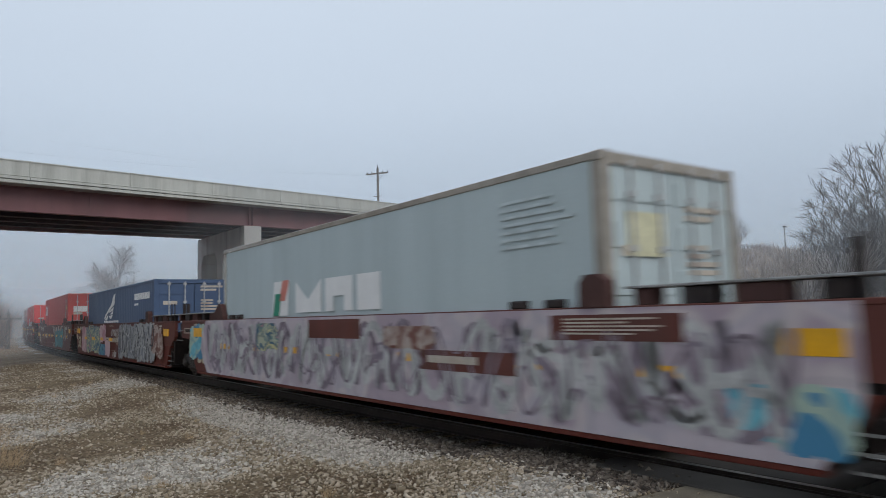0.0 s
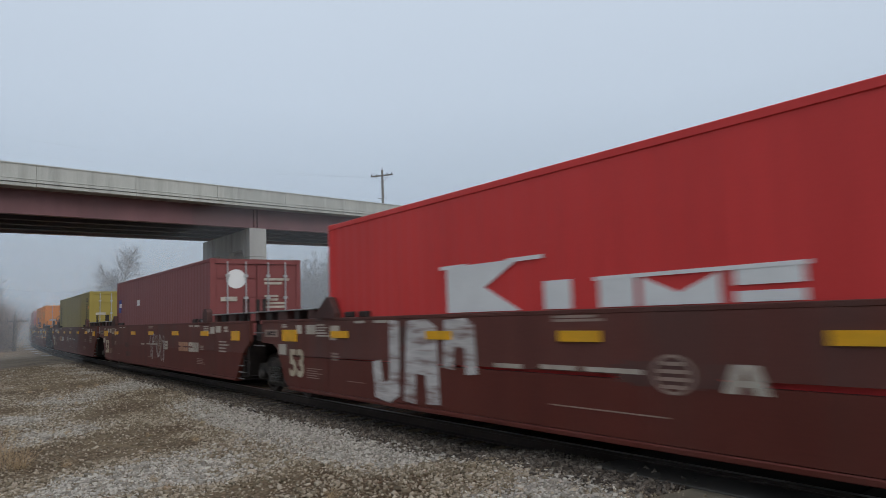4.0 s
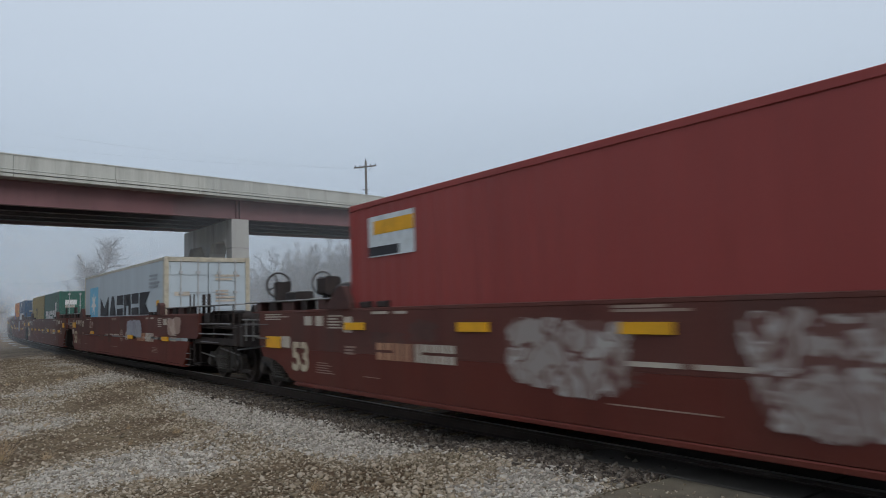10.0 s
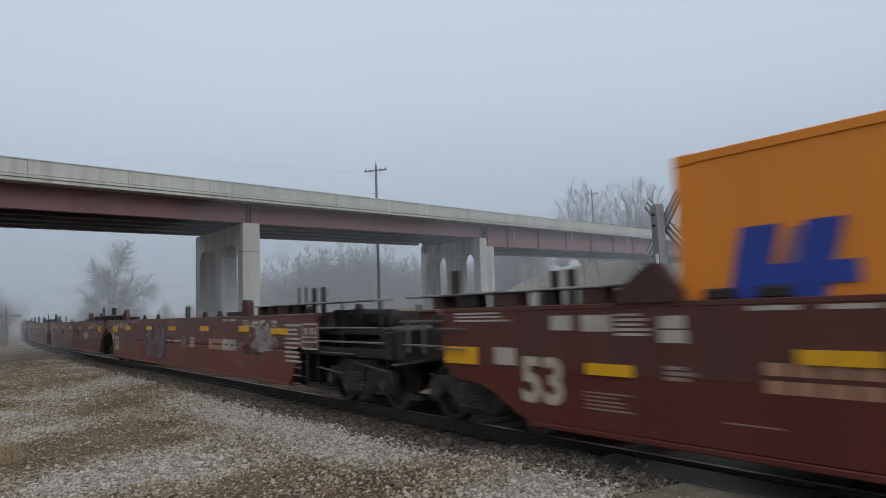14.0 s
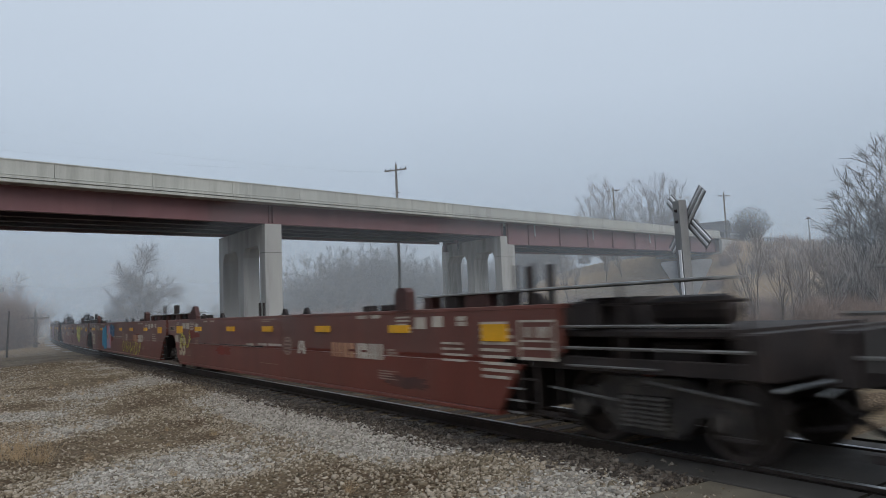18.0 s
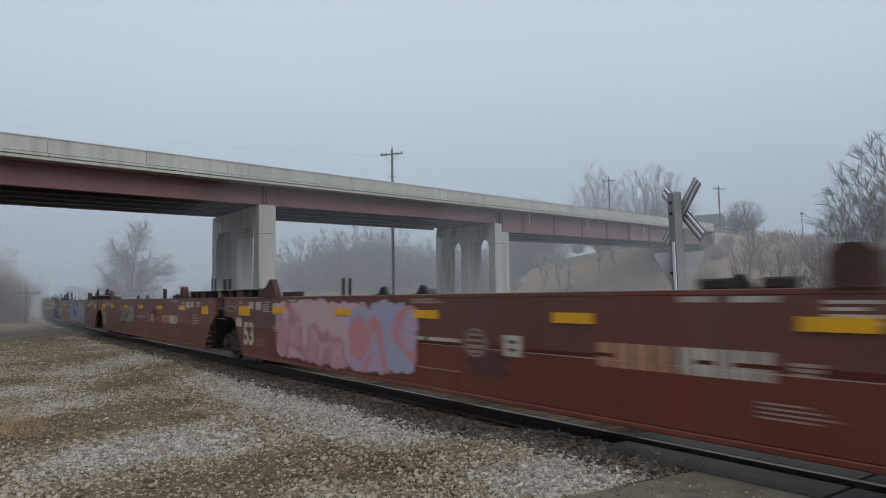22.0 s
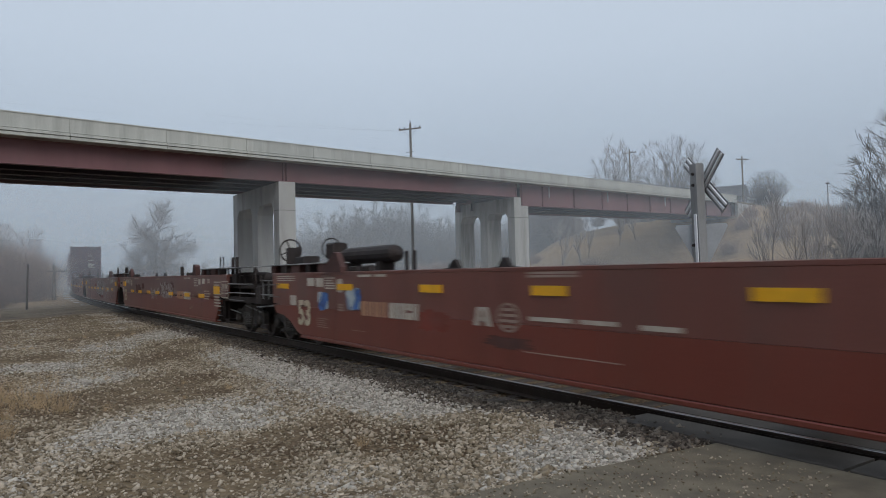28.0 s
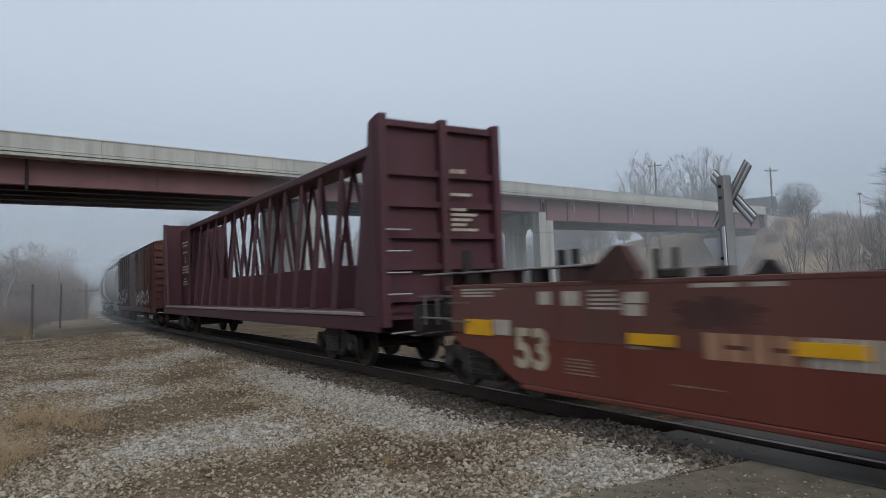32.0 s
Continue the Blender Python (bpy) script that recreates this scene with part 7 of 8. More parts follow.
def loads():
    """The boxes riding on the units: unit number, box, where along the unit."""
    L40, L20 = 11.9, 6.0
    out = []

    def put(unit, c, x):
        out.append((unit, c, x))
        return c

    c = put(0, container(L40, GREY_C, "pale grey container with white and green lettering", ribs=False, trim=mat("rusty_grey_trim", (0.30, 0.27, 0.23), 0.0)), 0.40)
    plate(c, "maker_sign", -2.95, -2.2, 1.45, 2.15, WHITE_P, slant=0.1)
    plate(c, "maker_band", -2.9, -2.6, 1.45, 1.9, GREENSIGN, slant=0.12, y=YS - 0.006)
    plate(c, "maker_band", -2.6, -2.3, 1.75, 2.16, mat("salmon_sign", (0.55, 0.19, 0.15), 0.55), slant=0.2, y=YS - 0.006)
    figures(c, [("zig", 1.1), ("arch", 1.0), ("block", 0.75)], -1.8, 1.5, 1.5, 2.10, WHITE_P)
    bars(c, 4.3, 5.7, 2.1, 2.75, 7, mat("faint_grey_lines", (0.46, 0.52, 0.53), 0.7), "marking_block", YS, seed=31, gap=0.6)
    part("door_patch", Build().box(L40 / 2 - 0.016, L40 / 2 - 0.008, -0.85, -0.2, 1.75, 2.25), mat("cream_patch", (0.55, 0.53, 0.36), 0.6), c)
    c = put(1, container(L40, NAVY_C, "navy corrugated container with a white winged emblem", height=2.59), 0.66)
    wing = Build()
    for shape in (((0.02, 0.05), (0.14, 0.22), (0.40, 0.42), (0.62, 0.58), (0.80, 0.92), (0.97, 1.0), (0.90, 0.74), (0.80, 0.55), (0.55, 0.40), (0.30, 0.24), (0.12, 0.06)),
                  ((0.42, 0.31), (0.84, 0.50), (0.78, 0.36), (0.50, 0.29)), ((0.42, 0.16), (0.76, 0.20), (0.66, 0.06), (0.55, 0.05)),
                  ((0.08, 0.0), (0.34, 0.20), (0.36, 0.12), (0.28, 0.0)), ((0.52, 0.47), (0.92, 0.70), (0.88, 0.58), (0.60, 0.44)), ((0.56, 0.24), (0.80, 0.34), (0.76, 0.24), (0.60, 0.20))):
        wing.prism([(-2.3 + 2.35 * p, YS, 1.54 + 1.05 * q) for p, q in shape], (0, 0.005, 0))
    part("wing_emblem", wing, WHITE_P, c, "white wing of slanting feathers")
    blocks(c, "maker_lettering", -2.2, 0.6, 1.44, 1.52, 9, WHITE_P, YS, 0.2, 4, notch=False)
    blocks(c, "container_number", 3.2, 5.4, 2.2, 2.42, 9, WHITE_P, YS, 0.18, 5, notch=False)
    bars(c, 3.2, 3.9, 1.95, 2.08, 1, WHITE_P, "marking_block", YS, seed=33)
    c = put(2, container(L40, CAI_C, "bright red container with a white maker's panel"), 0.68)
    side_marks(c, L40)
    plate(c, "maker_panel", -5.42, -4.36, 2.07, 2.66, WHITE_P, slant=0.08)
    plate(c, "maker_panel_stripe", -5.12, -4.95, 2.2, 2.52, CAI_C, y=YS - 0.004)
    plate(c, "maker_panel_stripe", -4.72, -4.62, 2.07, 2.66, CAI_C, y=YS - 0.004)
    part("door_panel", Build().box(L40 / 2 - 0.016, L40 / 2 - 0.008, -0.95, -0.3, 1.9, 2.2), WHITE_P, c)
    c = put(3, container(L40, RED_C, "red container with large white lettering"), 0.25)
    side_marks(c, L40)
    figures(c, [("fork", 1)], -2.35, -0.62, 1.43, 2.06, WHITE_P)
    plate(c, "maker_serif", -2.5, -1.9, 2.03, 2.08, WHITE_P, y=YS - 0.003)
    plate(c, "maker_serif", -1.1, -0.45, 2.03, 2.08, WHITE_P, y=YS - 0.003)
    figures(c, [("block", 0.5)], -0.45, 0.05, 1.43, 1.76, WHITE_P)
    figures(c, [("block", 0.55), ("zig", 1.0), ("bars", 0.72)], 0.38, 2.66, 1.43, 1.72, WHITE_P)
    plate(c, "maker_serif", 0.32, 2.6, 1.72, 1.76, WHITE_P, y=YS - 0.003)
    c = put(4, container(L40, BROWN_C, "dull red-brown container with pale door rods"), 0.30)
    plate(c, "maker_sign", -5.5, -5.1, 1.9, 2.4, BLUE_P)
    plate(c, "maker_sign", -5.4, -5.0, 2.1, 2.25, WHITE_P, y=YS - 0.004)
    plate(c, "maker_sign", -2.4, -2.0, 2.1, 2.3, WHITE_P)
    part("door_emblem", Build().lathe([(0.0, L40 / 2 - 0.01), (0.26, L40 / 2 - 0.012), (0.26, L40 / 2 - 0.02)], "x", 20, (0, -0.55, 2.35)), WHITE_P, c)
    c = put(5, container(L40, YELLOW_C, "mustard yellow container with dark markings"), 0.40)
    bars(c, -5.3, -4.6, 1.6, 2.6, 8, mat("dark_marking", (0.08, 0.075, 0.06), 0.7), "marking_block", YS, seed=41)
    side_marks(c, L40, white=False)
    c = put(6, container(L40, ORANGE_C, "bright orange container with blue emblem and dark lettering"), 0.30)
    em = Build()
    for k, ring in enumerate((((-3.40, 2.28), (-3.60, 1.85), (-3.42, 1.40), (-3.22, 1.40), (-3.38, 1.85), (-3.16, 2.28)), ((-2.90, 2.28), (-3.12, 1.85), (-2.94, 1.40), (-2.72, 1.40), (-2.90, 1.85), (-2.66, 2.28)), ((-3.45, 1.78), (-2.50, 1.78), (-2.50, 1.94), (-3.45, 1.94)))):
        em.prism([(x, YS - 0.002 * k, z) for x, z in ring], (0, 0.006, 0))
    part("emblem", em, BLUE_P, c, "blue double chevron")
    blocks(c, "maker_lettering", -2.3, 1.0, 1.50, 1.90, 9, BLACK_P, YS, 0.28, 9)
    for x in (3.6, 4.5):
        plate(c, "warning_label", x, x + 0.38, 2.3, 2.55, REFLECT)
    c = put(7, container(L40, MAROON_C, "maroon container with white door lettering"), 0.55)
    side_marks(c, L40)
    for k in range(3):
        blocks(c, "maker_lettering", -5.68, -5.08, 1.56 + 0.40 * k, 1.88 + 0.40 * k, 1, WHITE_P, YS, 0.15, 12 + k)
    b = Build()
    b.box(L40 / 2 - 0.014, L40 / 2 - 0.008, -0.95, -0.78, 1.85, 2.2)
    b.box(L40 / 2 - 0.014, L40 / 2 - 0.008, -0.7, -0.48, 1.85, 2.08)
    b.box(L40 / 2 - 0.014, L40 / 2 - 0.008, -0.42, -0.2, 1.85, 2.08)
    part("door_lettering", b, WHITE_P, c)
    c = put(8, container(L40, RUST_C, "rust-red container with a small printed panel"), 0.55)
    side_marks(c, L40)
    plate(c, "printed_panel", -5.35, -4.1, 2.2, 2.84, mat("panel_pale", (0.55, 0.60, 0.62), 0.5))
    plate(c, "printed_panel_band", -5.2, -4.11, 2.55, 2.76, REFLECT, y=YS - 0.004, slant=0.0)
    plate(c, "printed_panel_band", -5.34, -4.5, 2.22, 2.36, BLACK_P, y=YS - 0.004)
    part("door_panel", Build().box(L40 / 2 - 0.014, L40 / 2 - 0.008, -0.95, -0.4, 1.95, 2.2), mat("lime_sign", (0.42, 0.50, 0.10), 0.5), c)
    c = put(9, container(L40, LGREY_C, "light grey container with big black lettering and a blue star panel", ribs=False, trim=mat("cream_trim", (0.42, 0.38, 0.30), 0.35)), 0.40)
    plate(c, "star_panel", -4.80, -3.25, 1.40, 2.60, CYAN_P)
    st = []
    for i in range(14):
        r = 0.52 if i % 2 == 0 else 0.23
        a = math.pi / 2 + i * math.pi / 7
        st.append((-4.02 + r * math.cos(a), YS - 0.005, 1.95 + r * math.sin(a)))
    stb = Build().add(st + [(-4.02, YS - 0.005, 1.95)], [(i, (i + 1) % 14, 14) for i in range(14)])
    part("star", stb, WHITE_P, c)
    figures(c, [("zig", 1.5), ("wedge", 1.1), ("bars", 1.0), ("arch", 1.0), ("bars", 1.0), ("fork", 1.35)], -2.75, 4.6, 1.45, 2.15, BLACK_P)
    bars(c, 4.3, 5.5, 2.2, 2.65, 4, mat("dull_grey_lines", (0.30, 0.33, 0.36), 0.7), "marking_block", YS, seed=63)
    plate(c, "warning_label", 5.1, 5.4, 1.68, 1.85, REFLECT)
    c = put(10, container(L20, GREEN_C, "short green container with white lettering", height=2.59), 3.1)
    figures(c, [("arch", 1.0), ("wedge", 1.0), ("bars", 1.0), ("arch", 1.0)], -2.2, 1.55, 1.40, 1.85, WHITE_P)
    plate(c, "maker_block", 1.6, 2.05, 1.40, 2.25, WHITE_P)
    bars(c, 2.1, 2.7, 1.5, 2.5, 7, mat("pale_green_plates", (0.08, 0.22, 0.17), 0.6), "marking_block", YS, seed=67)
    part("door_panel", Build().box(L20 / 2 - 0.014, L20 / 2 - 0.008, -0.95, -0.45, 1.9, 2.15), WHITE_P, c)
    c = put(10, container(L20, BEIGE_C, "short ochre yellow container with a black emblem", height=2.59), -3.1)
    b = Build()
    b.box(-1.0, -0.88, YS, YS + 0.005, 1.44, 2.0)
    b.box(-0.42, -0.30, YS, YS + 0.005, 1.44, 2.0)
    b.box(-1.0, -0.30, YS, YS + 0.005, 1.96, 2.08)
    part("emblem", b, BLACK_P, c)
    c = put(11, container(L20, BLUE_C, "short blue container with white swoosh and lettering", height=2.59), 3.72)
    sw = Build()
    pts = [(-1.8 + 0.17 * i, 1.98 + 0.52 * math.sin(i * 0.18)) for i in range(10)]
    for i, ((ax, az), (cx, cz)) in enumerate(zip(pts, pts[1:])):
        w0 = 0.05 + 0.016 * i
        sw.prism([(ax, YS, az), (cx, YS, cz), (cx, YS, cz + w0 + 0.03), (ax, YS, az + w0)], (0, 0.005, 0))
    part("swoosh", sw, WHITE_P, c, "white curved swoosh")
    figures(c, [("arch", 1.0), ("zig", 1.3), ("arch", 0.9), ("bars", 1.0), ("block", 0.9)], -2.4, 1.75, 1.40, 1.90, WHITE_P)
    bars(c, 1.75, 2.35, 1.44, 2.5, 8, mat("pale_blue_plates", (0.10, 0.19, 0.30), 0.6), "marking_block", YS, seed=61)
    c = put(11, container(L20, ORANGE_C, "short orange container with dark lettering", height=2.59), -2.32)
    em = Build()
    for ring in (((-2.52, 1.38), (-2.20, 1.38), (-2.02, 2.04), (-2.36, 2.04)), ((-1.98, 1.40), (-1.68, 1.40), (-1.50, 2.04), (-1.80, 2.04)), ((-2.40, 1.52), (-1.42, 1.52), (-1.42, 1.70), (-2.34, 1.70))):
        em.prism([(x, YS - 0.002 * len(em.f) / 6, z) for x, z in ring], (0, 0.006, 0))
    part("emblem", em, BLUE_P, c, "blue slanting double bar")
    plate(c, "emblem_fill", -2.06, -1.82, 1.66, 2.0, mat("violet_sign", (0.22, 0.11, 0.16), 0.55), slant=0.14, y=YS + 0.002)
    blocks(c, "maker_lettering", -1.0, 1.1, 1.36, 1.66, 6, BLACK_P, YS, 0.22, 17)
    blocks(c, "maker_lettering", 1.6, 2.65, 1.40, 1.68, 3, BLACK_P, YS, 0.22, 18)
    for x0, x1, z0, z1 in ((1.75, 2.15, 1.99, 2.22), (2.35, 2.72, 1.93, 2.25)):
        plate(c, "warning_label", x0, x1, z0, z1, mat("pale_yellow_label", (0.62, 0.42, 0.10), 0.6))
    plate(c, "marking_block", 0.0, 0.3, 1.83, 2.20, mat("burnt_orange_patch", (0.55, 0.15, 0.02), 0.6))
    bars(c, 1.3, 2.2, 2.43, 2.60, 2, mat("burnt_orange_patch", (0.55, 0.15, 0.02), 0.6), "marking_block", YS, seed=65)
    signs = ("maker", "wing", "container_number", "marking_block", "emblem", "star", "swoosh", "printed", "warning_label")
    for _, c, _ in out:
        for o in c.children:
            if o.name.startswith(signs):
                o.location.z -= 0.21
    return out


# ---------------------------------------------------------------- cars at the train's end
def centerbeam():
    c = thing("centerbeam_flatcar", "empty dark red centerbeam lumber car with end bulkheads", "freight car")
    CB = mat("centerbeam_maroon", (0.076, 0.029, 0.038), 0.6, 0, 0.2, 1.5, 40, 0.06, (0.07, 0.03, 0.03), 0.6, 0.8, True)
    L = 11.0
    part("deck", Build().box(-L, L, -1.38, 1.38, 1.02, 1.16, c=0.02), CB, c)
    for s in (-1, 1):
        part("side_sill", Build().box(-L, L, *sorted((s * 1.40, s * 1.30)), 0.80, 1.10, c=0.02), CB, c)
        part("deck_edge", Build().box(-L + 0.6, L - 0.6, *sorted((s * 1.43, s * 1.32)), 1.10, 1.17, c=0.01), mat("worn_deck_edge", (0.30, 0.24, 0.22), 0.7), c)
    part("center_sill", Build().box(-L, L, -0.3, 0.3, 0.65, 1.02, c=0.03), CB, c)
    part("top_beam", Build().box(-L + 0.2, L - 0.2, -0.40, 0.40, 4.58, 4.82, c=0.04), CB, c)
    for i in range(15):
        x = -L + 1.2 + i * (2 * L - 2.4) / 14
        b = Build()
        b.prism([(x - 0.17, -0.62, 1.165), (x + 0.17, -0.62, 1.165), (x + 0.11, -0.32, 4.58), (x - 0.11, -0.32, 4.58)], (0, 0.05, 0))
        b.prism([(x - 0.17, 0.57, 1.165), (x + 0.17, 0.57, 1.165), (x + 0.11, 0.27, 4.58), (x - 0.11, 0.27, 4.58)], (0, 0.05, 0))
        b.box(x - 0.03, x + 0.03, -0.5, 0.5, 1.165, 2.2)
        part("column", b, CB, c)
    for i in range(14):
        x0 = -L + 1.2 + i * (2 * L - 2.4) / 14
        x1 = x0 + (2 * L - 2.4) / 14
        if i % 2 == 0:
            x0, x1 = x1, x0
        part("diagonal", Build().tube((x0, 0, 1.2), (x1, 0, 4.6), 0.055, n=6), CB, c)
    for s in (-1, 1):
        b = Build()
        b.box(*sorted((s * L, s * (L - 0.10))), -1.36, 1.36, 1.10, 4.84)
        blk = part("bulkhead", b, CB, c, "tall ribbed end bulkhead")
        for y in (-1.38, -0.05, 1.22):
            part("bulkhead_post", Build().box(*sorted((s * L, s * (L + 0.20))), y, y + 0.16, 0.9, 4.88, c=0.015), CB, blk)
        for z in (1.35, 1.95, 2.55, 3.15, 3.75, 4.68):
            part("bulkhead_rib", Build().box(*sorted((s * L, s * (L + 0.12))), -1.24, 1.24, z, z + 0.12, c=0.01), CB, blk)
        for y in (-1.40, 1.30):
            part("bulkhead_gusset", Build().prism([(s * L, y, 1.1), (s * (L - 0.75), y, 1.1), (s * (L - 0.22), y, 4.78), (s * L, y, 4.84)], (0, 0.10, 0)), CB, blk)
        g = Build()
        for z in (1.5, 1.9, 2.3, 2.7):
            g.tube((s * (L + 0.24), -1.30, z), (s * (L + 0.24), -0.80, z), 0.016, n=6)
        part("grab_irons", g, GALV, c)
        truck(c, s * 8.2)
        coupler(c, s * 11.35, s)
        part("draft_sill", Build().box(*sorted((s * 10.9, s * 11.4)), -0.3, 0.3, 0.68, 1.0, c=0.03), CAR_DARK, c)
    for z0, z1, n, k in ((3.85, 4.0, 1, 51), (3.4, 3.5, 1, 52), (2.7, 3.2, 5, 53)):
        b = Build()
        hh = (z1 - z0) / n
        for i in range(n):
            b.box(L + 0.125, L + 0.13, 0.2, 0.55 + 0.4 * ((i * 7 + k) % 3) / 3, z0 + i * hh, z0 + (i + 0.55) * hh)
        part("end_stencil", b, STENCIL, c)
    pan = Build().box(-L + 0.12, -L + 1.9, -0.66, -0.63, 1.2, 4.58)
    part("end_panel", pan, CB, c)
    b = Build()
    for i, (z, w) in enumerate(((3.95, 1.2), (3.8, 0.9), (3.5, 0.8), (2.85, 1.4), (2.72, 1.2), (2.6, 1.4), (2.3, 0.4), (2.18, 0.7), (2.06, 0.9))):
        b.box(-L + 1.0 - w / 2, -L + 1.0 + w / 2, -0.668, -0.661, z, z + 0.07)
    b.prism([(-L + 0.95, -0.668, 3.05), (-L + 1.15, -0.668, 3.05), (-L + 1.0, -0.668, 3.4)], (0, 0.006, 0))
    part("panel_stencil", b, STENCIL, c)
    return c


def boxcar():
    c = thing("boxcar", "weathered brown boxcar with pale graffiti along its foot", "freight car")
    BM = mat("boxcar_brown", (0.10, 0.038, 0.032), 0.65, 0, 0.25, 1.5, 40, 0.08, (0.055, 0.03, 0.028), 0.7, 0.7, True)
    L, W = 8.4, 1.48
    part("body", Build().box(-L, L, -W + 0.05, W - 0.05, 1.0, 4.25, c=0.05), BM, c)
    rib = Build().box(-0.07, 0.07, -0.06, 0.06, 1.02, 4.15, c=0.015).mesh("side_rib", BM)
    for i in range(15):
        x = -L + 0.3 + i * (2 * L - 0.6) / 14
        if abs(x) < 1.6:
            continue
        for s in (-1, 1):
            part("side_rib", rib, None, c, at=pose(x, s * (W - 0.03), 0))
    for s in (-1, 1):
        d = part("sliding_door", Build().box(-1.55, 1.55, *sorted((s * (W + 0.02), s * (W - 0.05))), 1.05, 4.10, c=0.01), BM, c)
        for z in (1.5, 2.3, 3.1, 3.8):
            part("door_rib", Build().box(-1.5, 1.5, *sorted((s * (W + 0.06), s * (W + 0.02))), z, z + 0.1, c=0.01), BM, d)
        part("side_sill", Build().box(-L, L, *sorted((s * W, s * (W - 0.12))), 0.78, 1.02, c=0.02), BM, c)
        for z in range(9):
            zz = 1.15 + z * 0.34
            part("end_rib", Build().box(*sorted((s * (L + 0.09), s * L)), -W + 0.12, W - 0.12, zz, zz + 0.17, c=0.03), BM, c)
        truck(c, s * 6.6)
        coupler(c, s * 8.75, s)
        part("draft_sill", Build().box(*sorted((s * 8.3, s * 8.8)), -0.3, 0.3, 0.68, 1.0, c=0.03), CAR_DARK, c)
    part("roof", Build().prism([(-L - 0.05, -W, 4.24), (-L - 0.05, W, 4.24), (-L - 0.05, W - 0.1, 4.32), (-L - 0.05, 0, 4.48), (-L - 0.05, -W + 0.1, 4.32)], (2 * L + 0.1, 0, 0)), BM, c)
    part("center_sill", Build().box(-L, L, -0.3, 0.3, 0.62, 1.0, c=0.03), CAR_DARK, c)
    ld = Build()
    for x in (L - 0.1, L - 0.55):
        ld.tube((x, -W - 0.06, 0.6), (x, -W - 0.06, 3.9), 0.018, n=5)
    for i in range(9):
        ld.tube((L - 0.55, -W - 0.06, 0.8 + i * 0.36), (L - 0.1, -W - 0.06, 0.8 + i * 0.36), 0.014, n=5)
    part("ladder", ld, CAR_DARK, c)
    for x0, x1, z1, seed in ((-7.4, -2.2, 2.1, 71), (2.0, 7.4, 1.9, 72)):
        for letter in strokes(x0, x1, 1.1, z1, 5, seed, 0.12, -W - 0.075):
            part("graffiti", letter, WHITE_SPRAY, c, "pale sprayed lettering")
    return c


def tank_car():
    c = thing("covered_hopper", "pale grey round-sided hopper car", "freight car", "hopper cars at the train's end")
    TM = mat("hopper_pale_grey", (0.40, 0.42, 0.42), 0.6, 0, 0.15, 1.2, 40, 0.06, (0.22, 0.20, 0.19), 0.6, 0.7, True)
    L = 7.6
    prof = []
    for i in range(25):
        t = 2 * math.pi * i / 24
        if i < 24:
            prof.append((1.48 * math.copysign(abs(math.cos(t)) ** 0.75, math.cos(t)), 2.75 + 1.65 * math.copysign(abs(math.sin(t)) ** 0.8, math.sin(t))))
    part("body", Build().prism([(-L + 0.9, y, z) for y, z in prof], (2 * L - 1.8, 0, 0)), TM, c)
    for s in (-1, 1):
        part("slope_end", Build().prism([(s * (L - 0.9), -1.2, 4.2), (s * (L - 0.05), -1.2, 4.2), (s * (L - 0.2), -1.2, 3.6), (s * (L - 0.9), -1.2, 1.6)], (0, 2.4, 0)), TM, c)
        part("end_platform", Build().box(*sorted((s * (L - 1.3), s * (L + 0.35))), -1.35, 1.35, 1.02, 1.12, c=0.02), CAR_DARK, c)
        ld = Build()
        for y in (-0.75, -0.35):
            ld.tube((s * (L + 0.1), y, 1.1), (s * (L + 0.1), y, 4.6), 0.02, n=5)
        for i in range(9):
            ld.tube((s * (L + 0.1), -0.75, 1.3 + i * 0.36), (s * (L + 0.1), -0.35, 1.3 + i * 0.36), 0.015, n=5)
        part("ladder", ld, CAR_DARK, c)
        truck(c, s * 6.2)
        coupler(c, s * 7.95, s)
        part("sill", Build().box(*sorted((s * (L - 1.5), s * (L + 0.4))), -0.3, 0.3, 0.66, 1.02, c=0.03), CAR_DARK, c)
    part("roof_walk", Build().box(-L, L, -0.85, -0.35, 4.52, 4.56), GALV, c)
    rl = Build()
    for i in range(9):
        x = -L + 0.2 + i * (2 * L - 0.4) / 8
        rl.tube((x, -0.86, 4.5), (x, -0.86, 4.95), 0.016, n=5)
    rl.tube((-L + 0.2, -0.86, 4.95), (L - 0.2, -0.86, 4.95), 0.018, n=5)
    part("roof_rail", rl, GALV, c)
    for x in (-3.6, 0, 3.6):
        part("outlet", Build().prism([(x - 1.1, -0.9, 1.25), (x + 1.1, -0.9, 1.25), (x + 0.35, -0.9, 0.45), (x - 0.35, -0.9, 0.45)], (0, 1.8, 0)), TM, c)
        part("hatch", Build().lathe([(0.3, 4.4), (0.3, 4.62), (0.2, 4.68)], "z", 14, (x, 0.2, 0)), TM, c)
    return c


# ---------------------------------------------------------------- the train put together
SPEED, SLOW = 16.525, 0.0051
SLACK = {15: 0.4, 20: -0.45, 24: -0.2, 25: -0.4}      # play in the couplings


def joint(i, t):
    """How far up the line the joint behind unit i is at t seconds."""
    return 20.99 + 20.0 * i + (0.66, -0.52, 0.0)[i % 3] + SLACK.get(i, 0.0) - SPEED * t - SLOW * (t - 16) ** 2


def unit_mid(i, t):
    return joint(i, t) - (2.3 if i % 3 == 2 else 0.47) - 8.8


def pose_on_track(s_mid, half):
    a, _ = path(s_mid + half)
    b, _ = path(s_mid - half)
    d = b - a
    m = (a + b) / 2
    return pose(m.x, m.y, 0, 0, 0, math.degrees(math.atan2(d.y, d.x)))


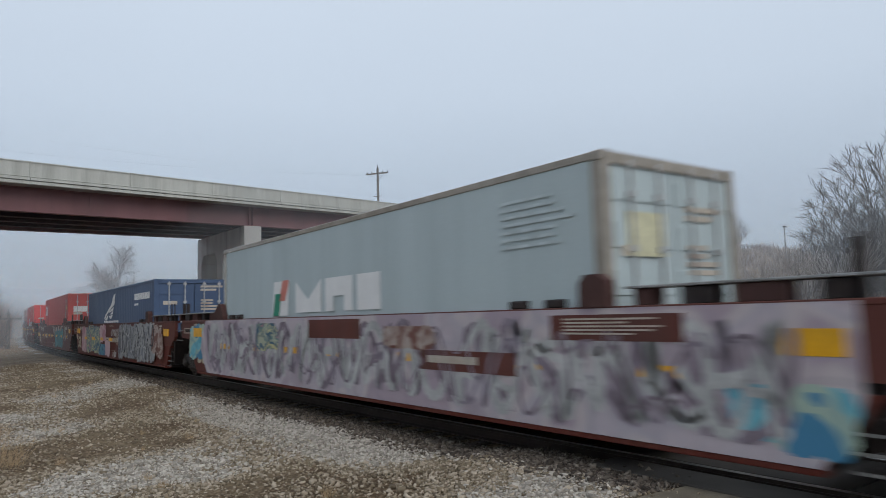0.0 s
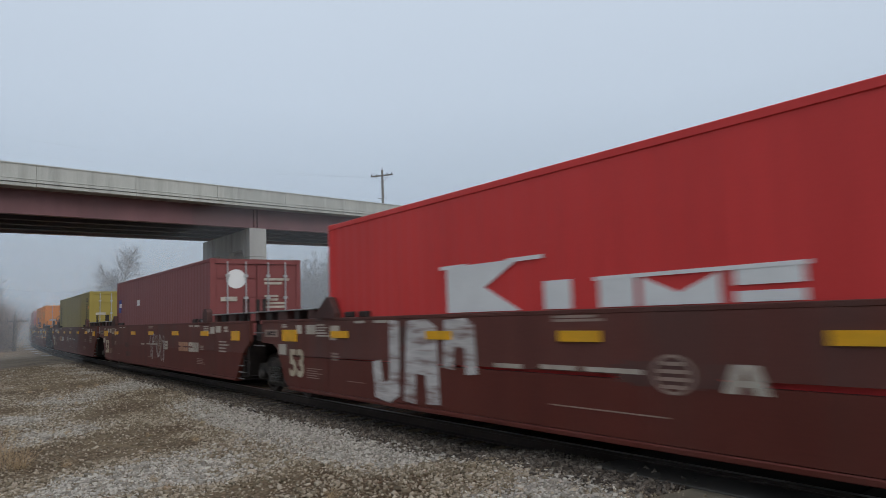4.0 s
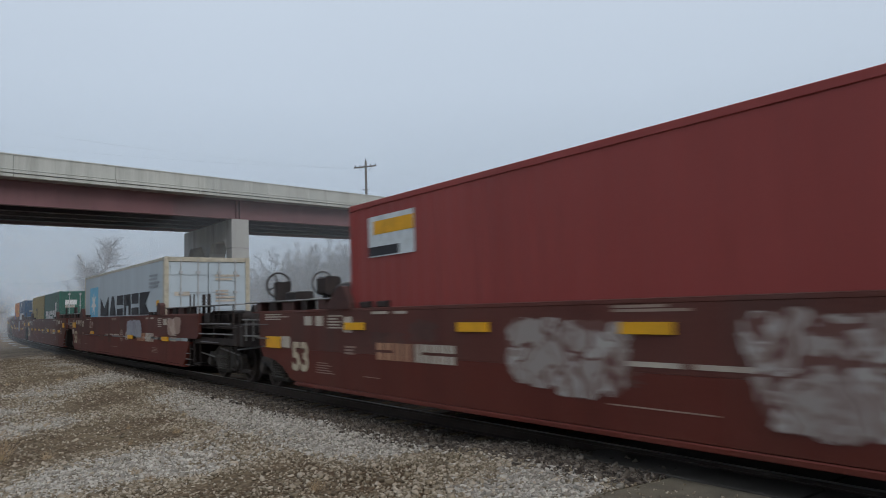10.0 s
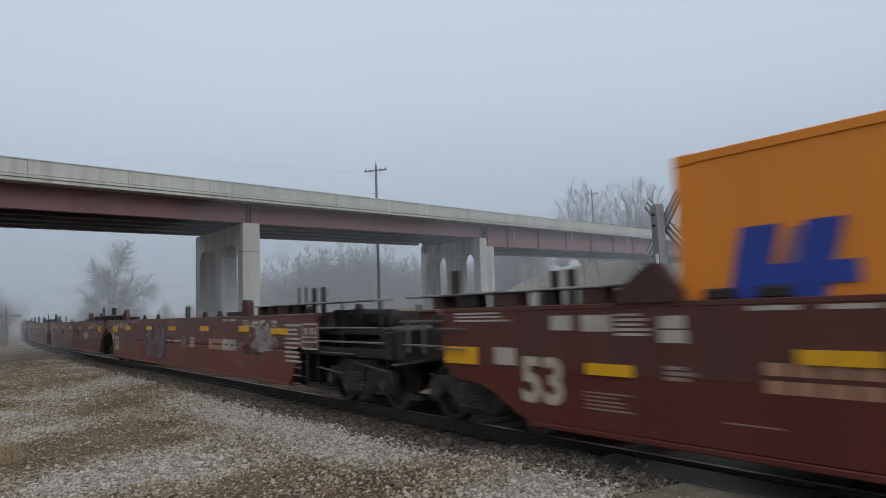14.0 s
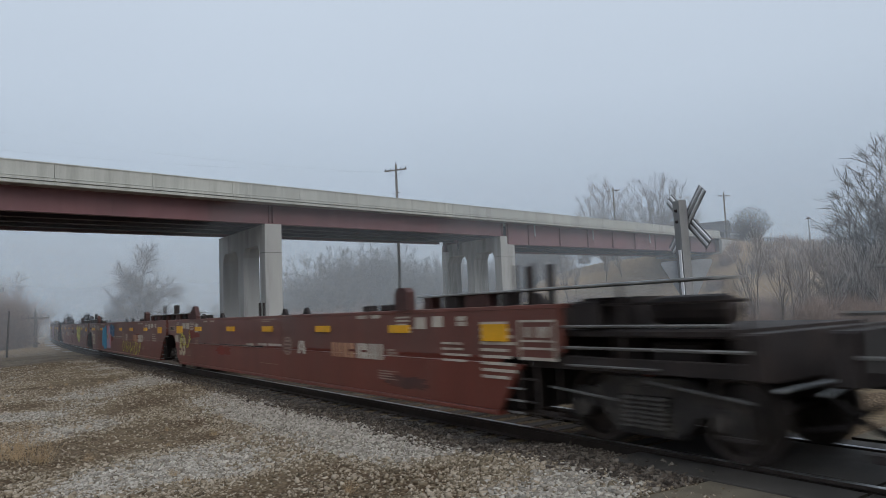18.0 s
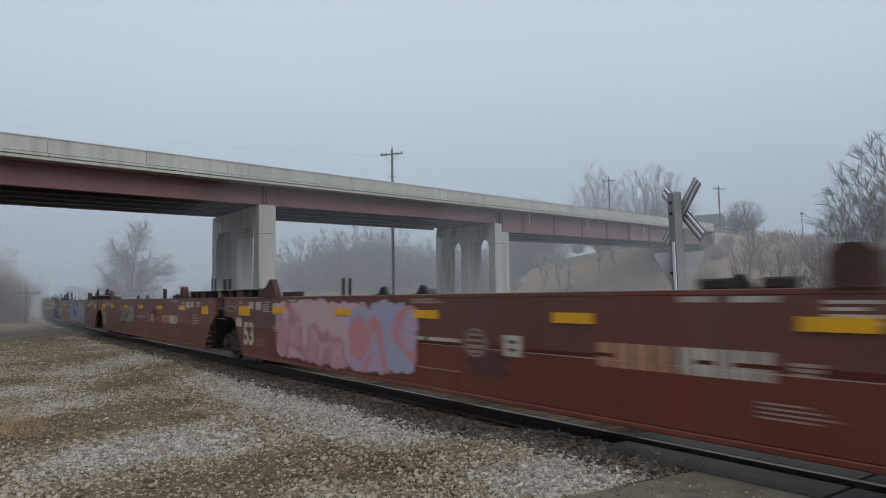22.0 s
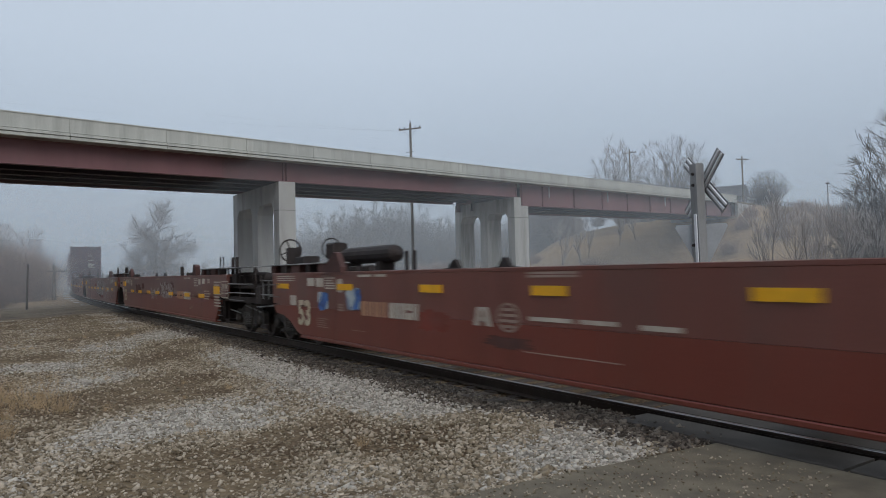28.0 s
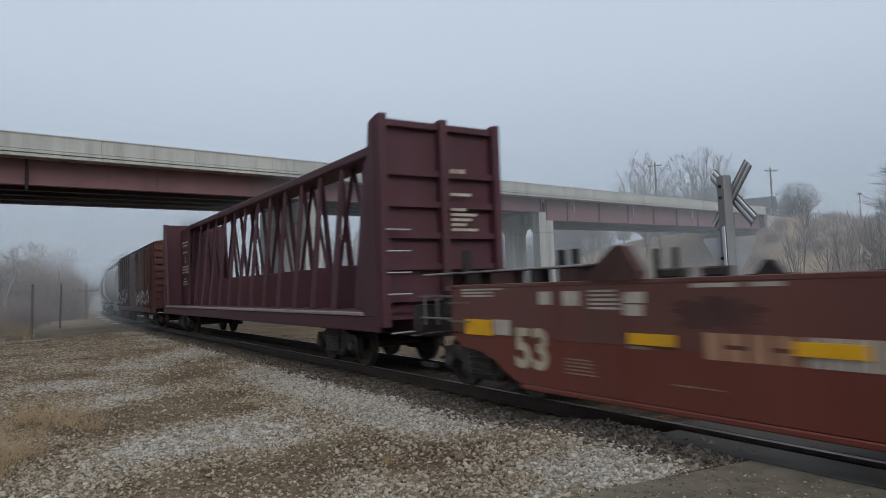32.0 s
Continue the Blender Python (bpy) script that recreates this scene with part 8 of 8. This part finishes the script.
MOVERS = []      # thing, its distance at a time, half its truck spacing, its own offset


def train():
    made = {}
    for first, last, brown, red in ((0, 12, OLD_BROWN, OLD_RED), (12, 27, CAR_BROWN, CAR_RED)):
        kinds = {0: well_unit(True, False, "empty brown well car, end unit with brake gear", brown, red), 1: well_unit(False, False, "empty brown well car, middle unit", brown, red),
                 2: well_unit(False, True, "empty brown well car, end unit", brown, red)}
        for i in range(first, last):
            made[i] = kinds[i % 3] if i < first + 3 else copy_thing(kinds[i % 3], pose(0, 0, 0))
    for i, u in made.items():
        if i < 12:
            u["label"] = "brown well car carrying a container"
        if i in LABELS:
            u["label"] = LABELS[i]
        Build.high = SQUAT
        markings(u, i)
        if i in (5, 8, 17, 23):
            hand_gear(u)
        elif i % 3 == 2:
            vent_pipes(u)
        if i == 1:
            blocks(u, "owner_letter", -0.7, 2.2, 0.98, 1.17, 13, STENCIL, -HALF - 0.008, 0.25, 77)
        if i == 16:
            b = blob(-2.68, -2.18, 0.92, 1.22, 5, 0.03, -HALF - 0.034)
            part("pale_box", b, STENCIL, u, "pale rounded box painted on the graffiti")
            part("pale_box_core", blob(-2.58, -2.34, 0.98, 1.15, 6, 0.03, -HALF - 0.040), STENCIL_OLD, u)
        if i == 0:
            for x0, x1, z0, z1 in ((5.6, 7.3, 1.40, 1.70), (-0.6, 1.3, 1.36, 1.72), (3.0, 5.0, 0.92, 1.22)):
                part("bare_patch", Build().box(x0, x1, -HALF - 0.03, -HALF - 0.024, z0, z1), OLD_BROWN, u, "brown paint left bare of graffiti")
            bars(u, 5.8, 7.1, 1.45, 1.66, 5, STENCIL, "data_line", -HALF - 0.036, 0.5, 78)
            bars(u, 3.2, 4.8, 1.02, 1.14, 1, STENCIL, "data_line", -HALF - 0.036, 0.1, 79)
        for n, (m, x0, x1, z0, z1) in enumerate(PATCHES.get(i, ())):
            for sheet in sprayed(x0, x1, z0, z1, i * 7 + n, -HALF - (0.022 if i == 0 and n == 0 else 0.011 + 0.006 * n)):
                part("graffiti", sheet, m, u, "sprayed graffiti lettering")
        if i == 3:
            for b in tall_letters():
                part("graffiti", b, ROLLED, u, "tall white sprayed letter")
        for n, (m, x0, x1, z0, z1, k, w) in enumerate(TAGS.get(i, ())):
            for letter in strokes(x0, x1, z0, z1, k, i * 5 + n, w, -HALF - (0.0665 if i == 1 else 0.0255 if i == 0 else 0.0225) - (0.001 if i == 0 else 0.004) * n):
                part("graffiti", letter, m, u, "sprayed lettering")
        Build.high = 1.0
        MOVERS.append((u, lambda t, i=i: unit_mid(i, t), 8.8, Matrix.Identity(4)))
    for i, c, x in loads():
        c.scale = (1.0, 1.05, 1.0)
        MOVERS.append((c, lambda t, i=i: unit_mid(i, t), 8.8, pose(x, -0.06, 0.42)))
    end = lambda t: joint(26, t) - 0.7
    cb = centerbeam()
    MOVERS.append((cb, lambda t: end(t) + 12.2, 8.2, Matrix.Identity(4)))
    bx = boxcar()
    MOVERS.append((bx, lambda t: end(t) + 24.4 + 9.7, 6.6, Matrix.Identity(4)))
    h = tank_car()
    MOVERS.append((h, lambda t: end(t) + 43.8 + 8.9, 6.2, Matrix.Identity(4)))
    for k in (1, 2):
        MOVERS.append((copy_thing(h, pose(0, 0, 0)), lambda t, k=k: end(t) + 52.7 + 17.8 * k, 6.2, Matrix.Identity(4)))


train()


def motions():
    times = [0.5 * i for i in range(65)]
    for ob, mid, half, own in MOVERS:
        walk(ob, [(t, pose_on_track(mid(t), half) @ own) for t in times])
        wheels = [o for o in ob.children_recursive if o.name.startswith("wheelset")]
        if not wheels:
            continue
        # the wheels roll while their car is on the stretch in view
        inside = [k for k in range(961) if -6 < mid(k / 30) < 46]
        for w in wheels:
            x = w.location.x
            rows = [(k / 30, pose(x, 0, 0.437, 0, math.degrees((mid(0) - mid(k / 30)) / 0.437) % 360, 0)) for k in inside]
            if not rows:
                continue
            first = [(0.0, rows[0][1])] if rows[0][0] > 0 else []
            last = [(32.0, rows[-1][1])] if rows[-1][0] < 32 else []
            walk(w, first + rows + last)


motions()
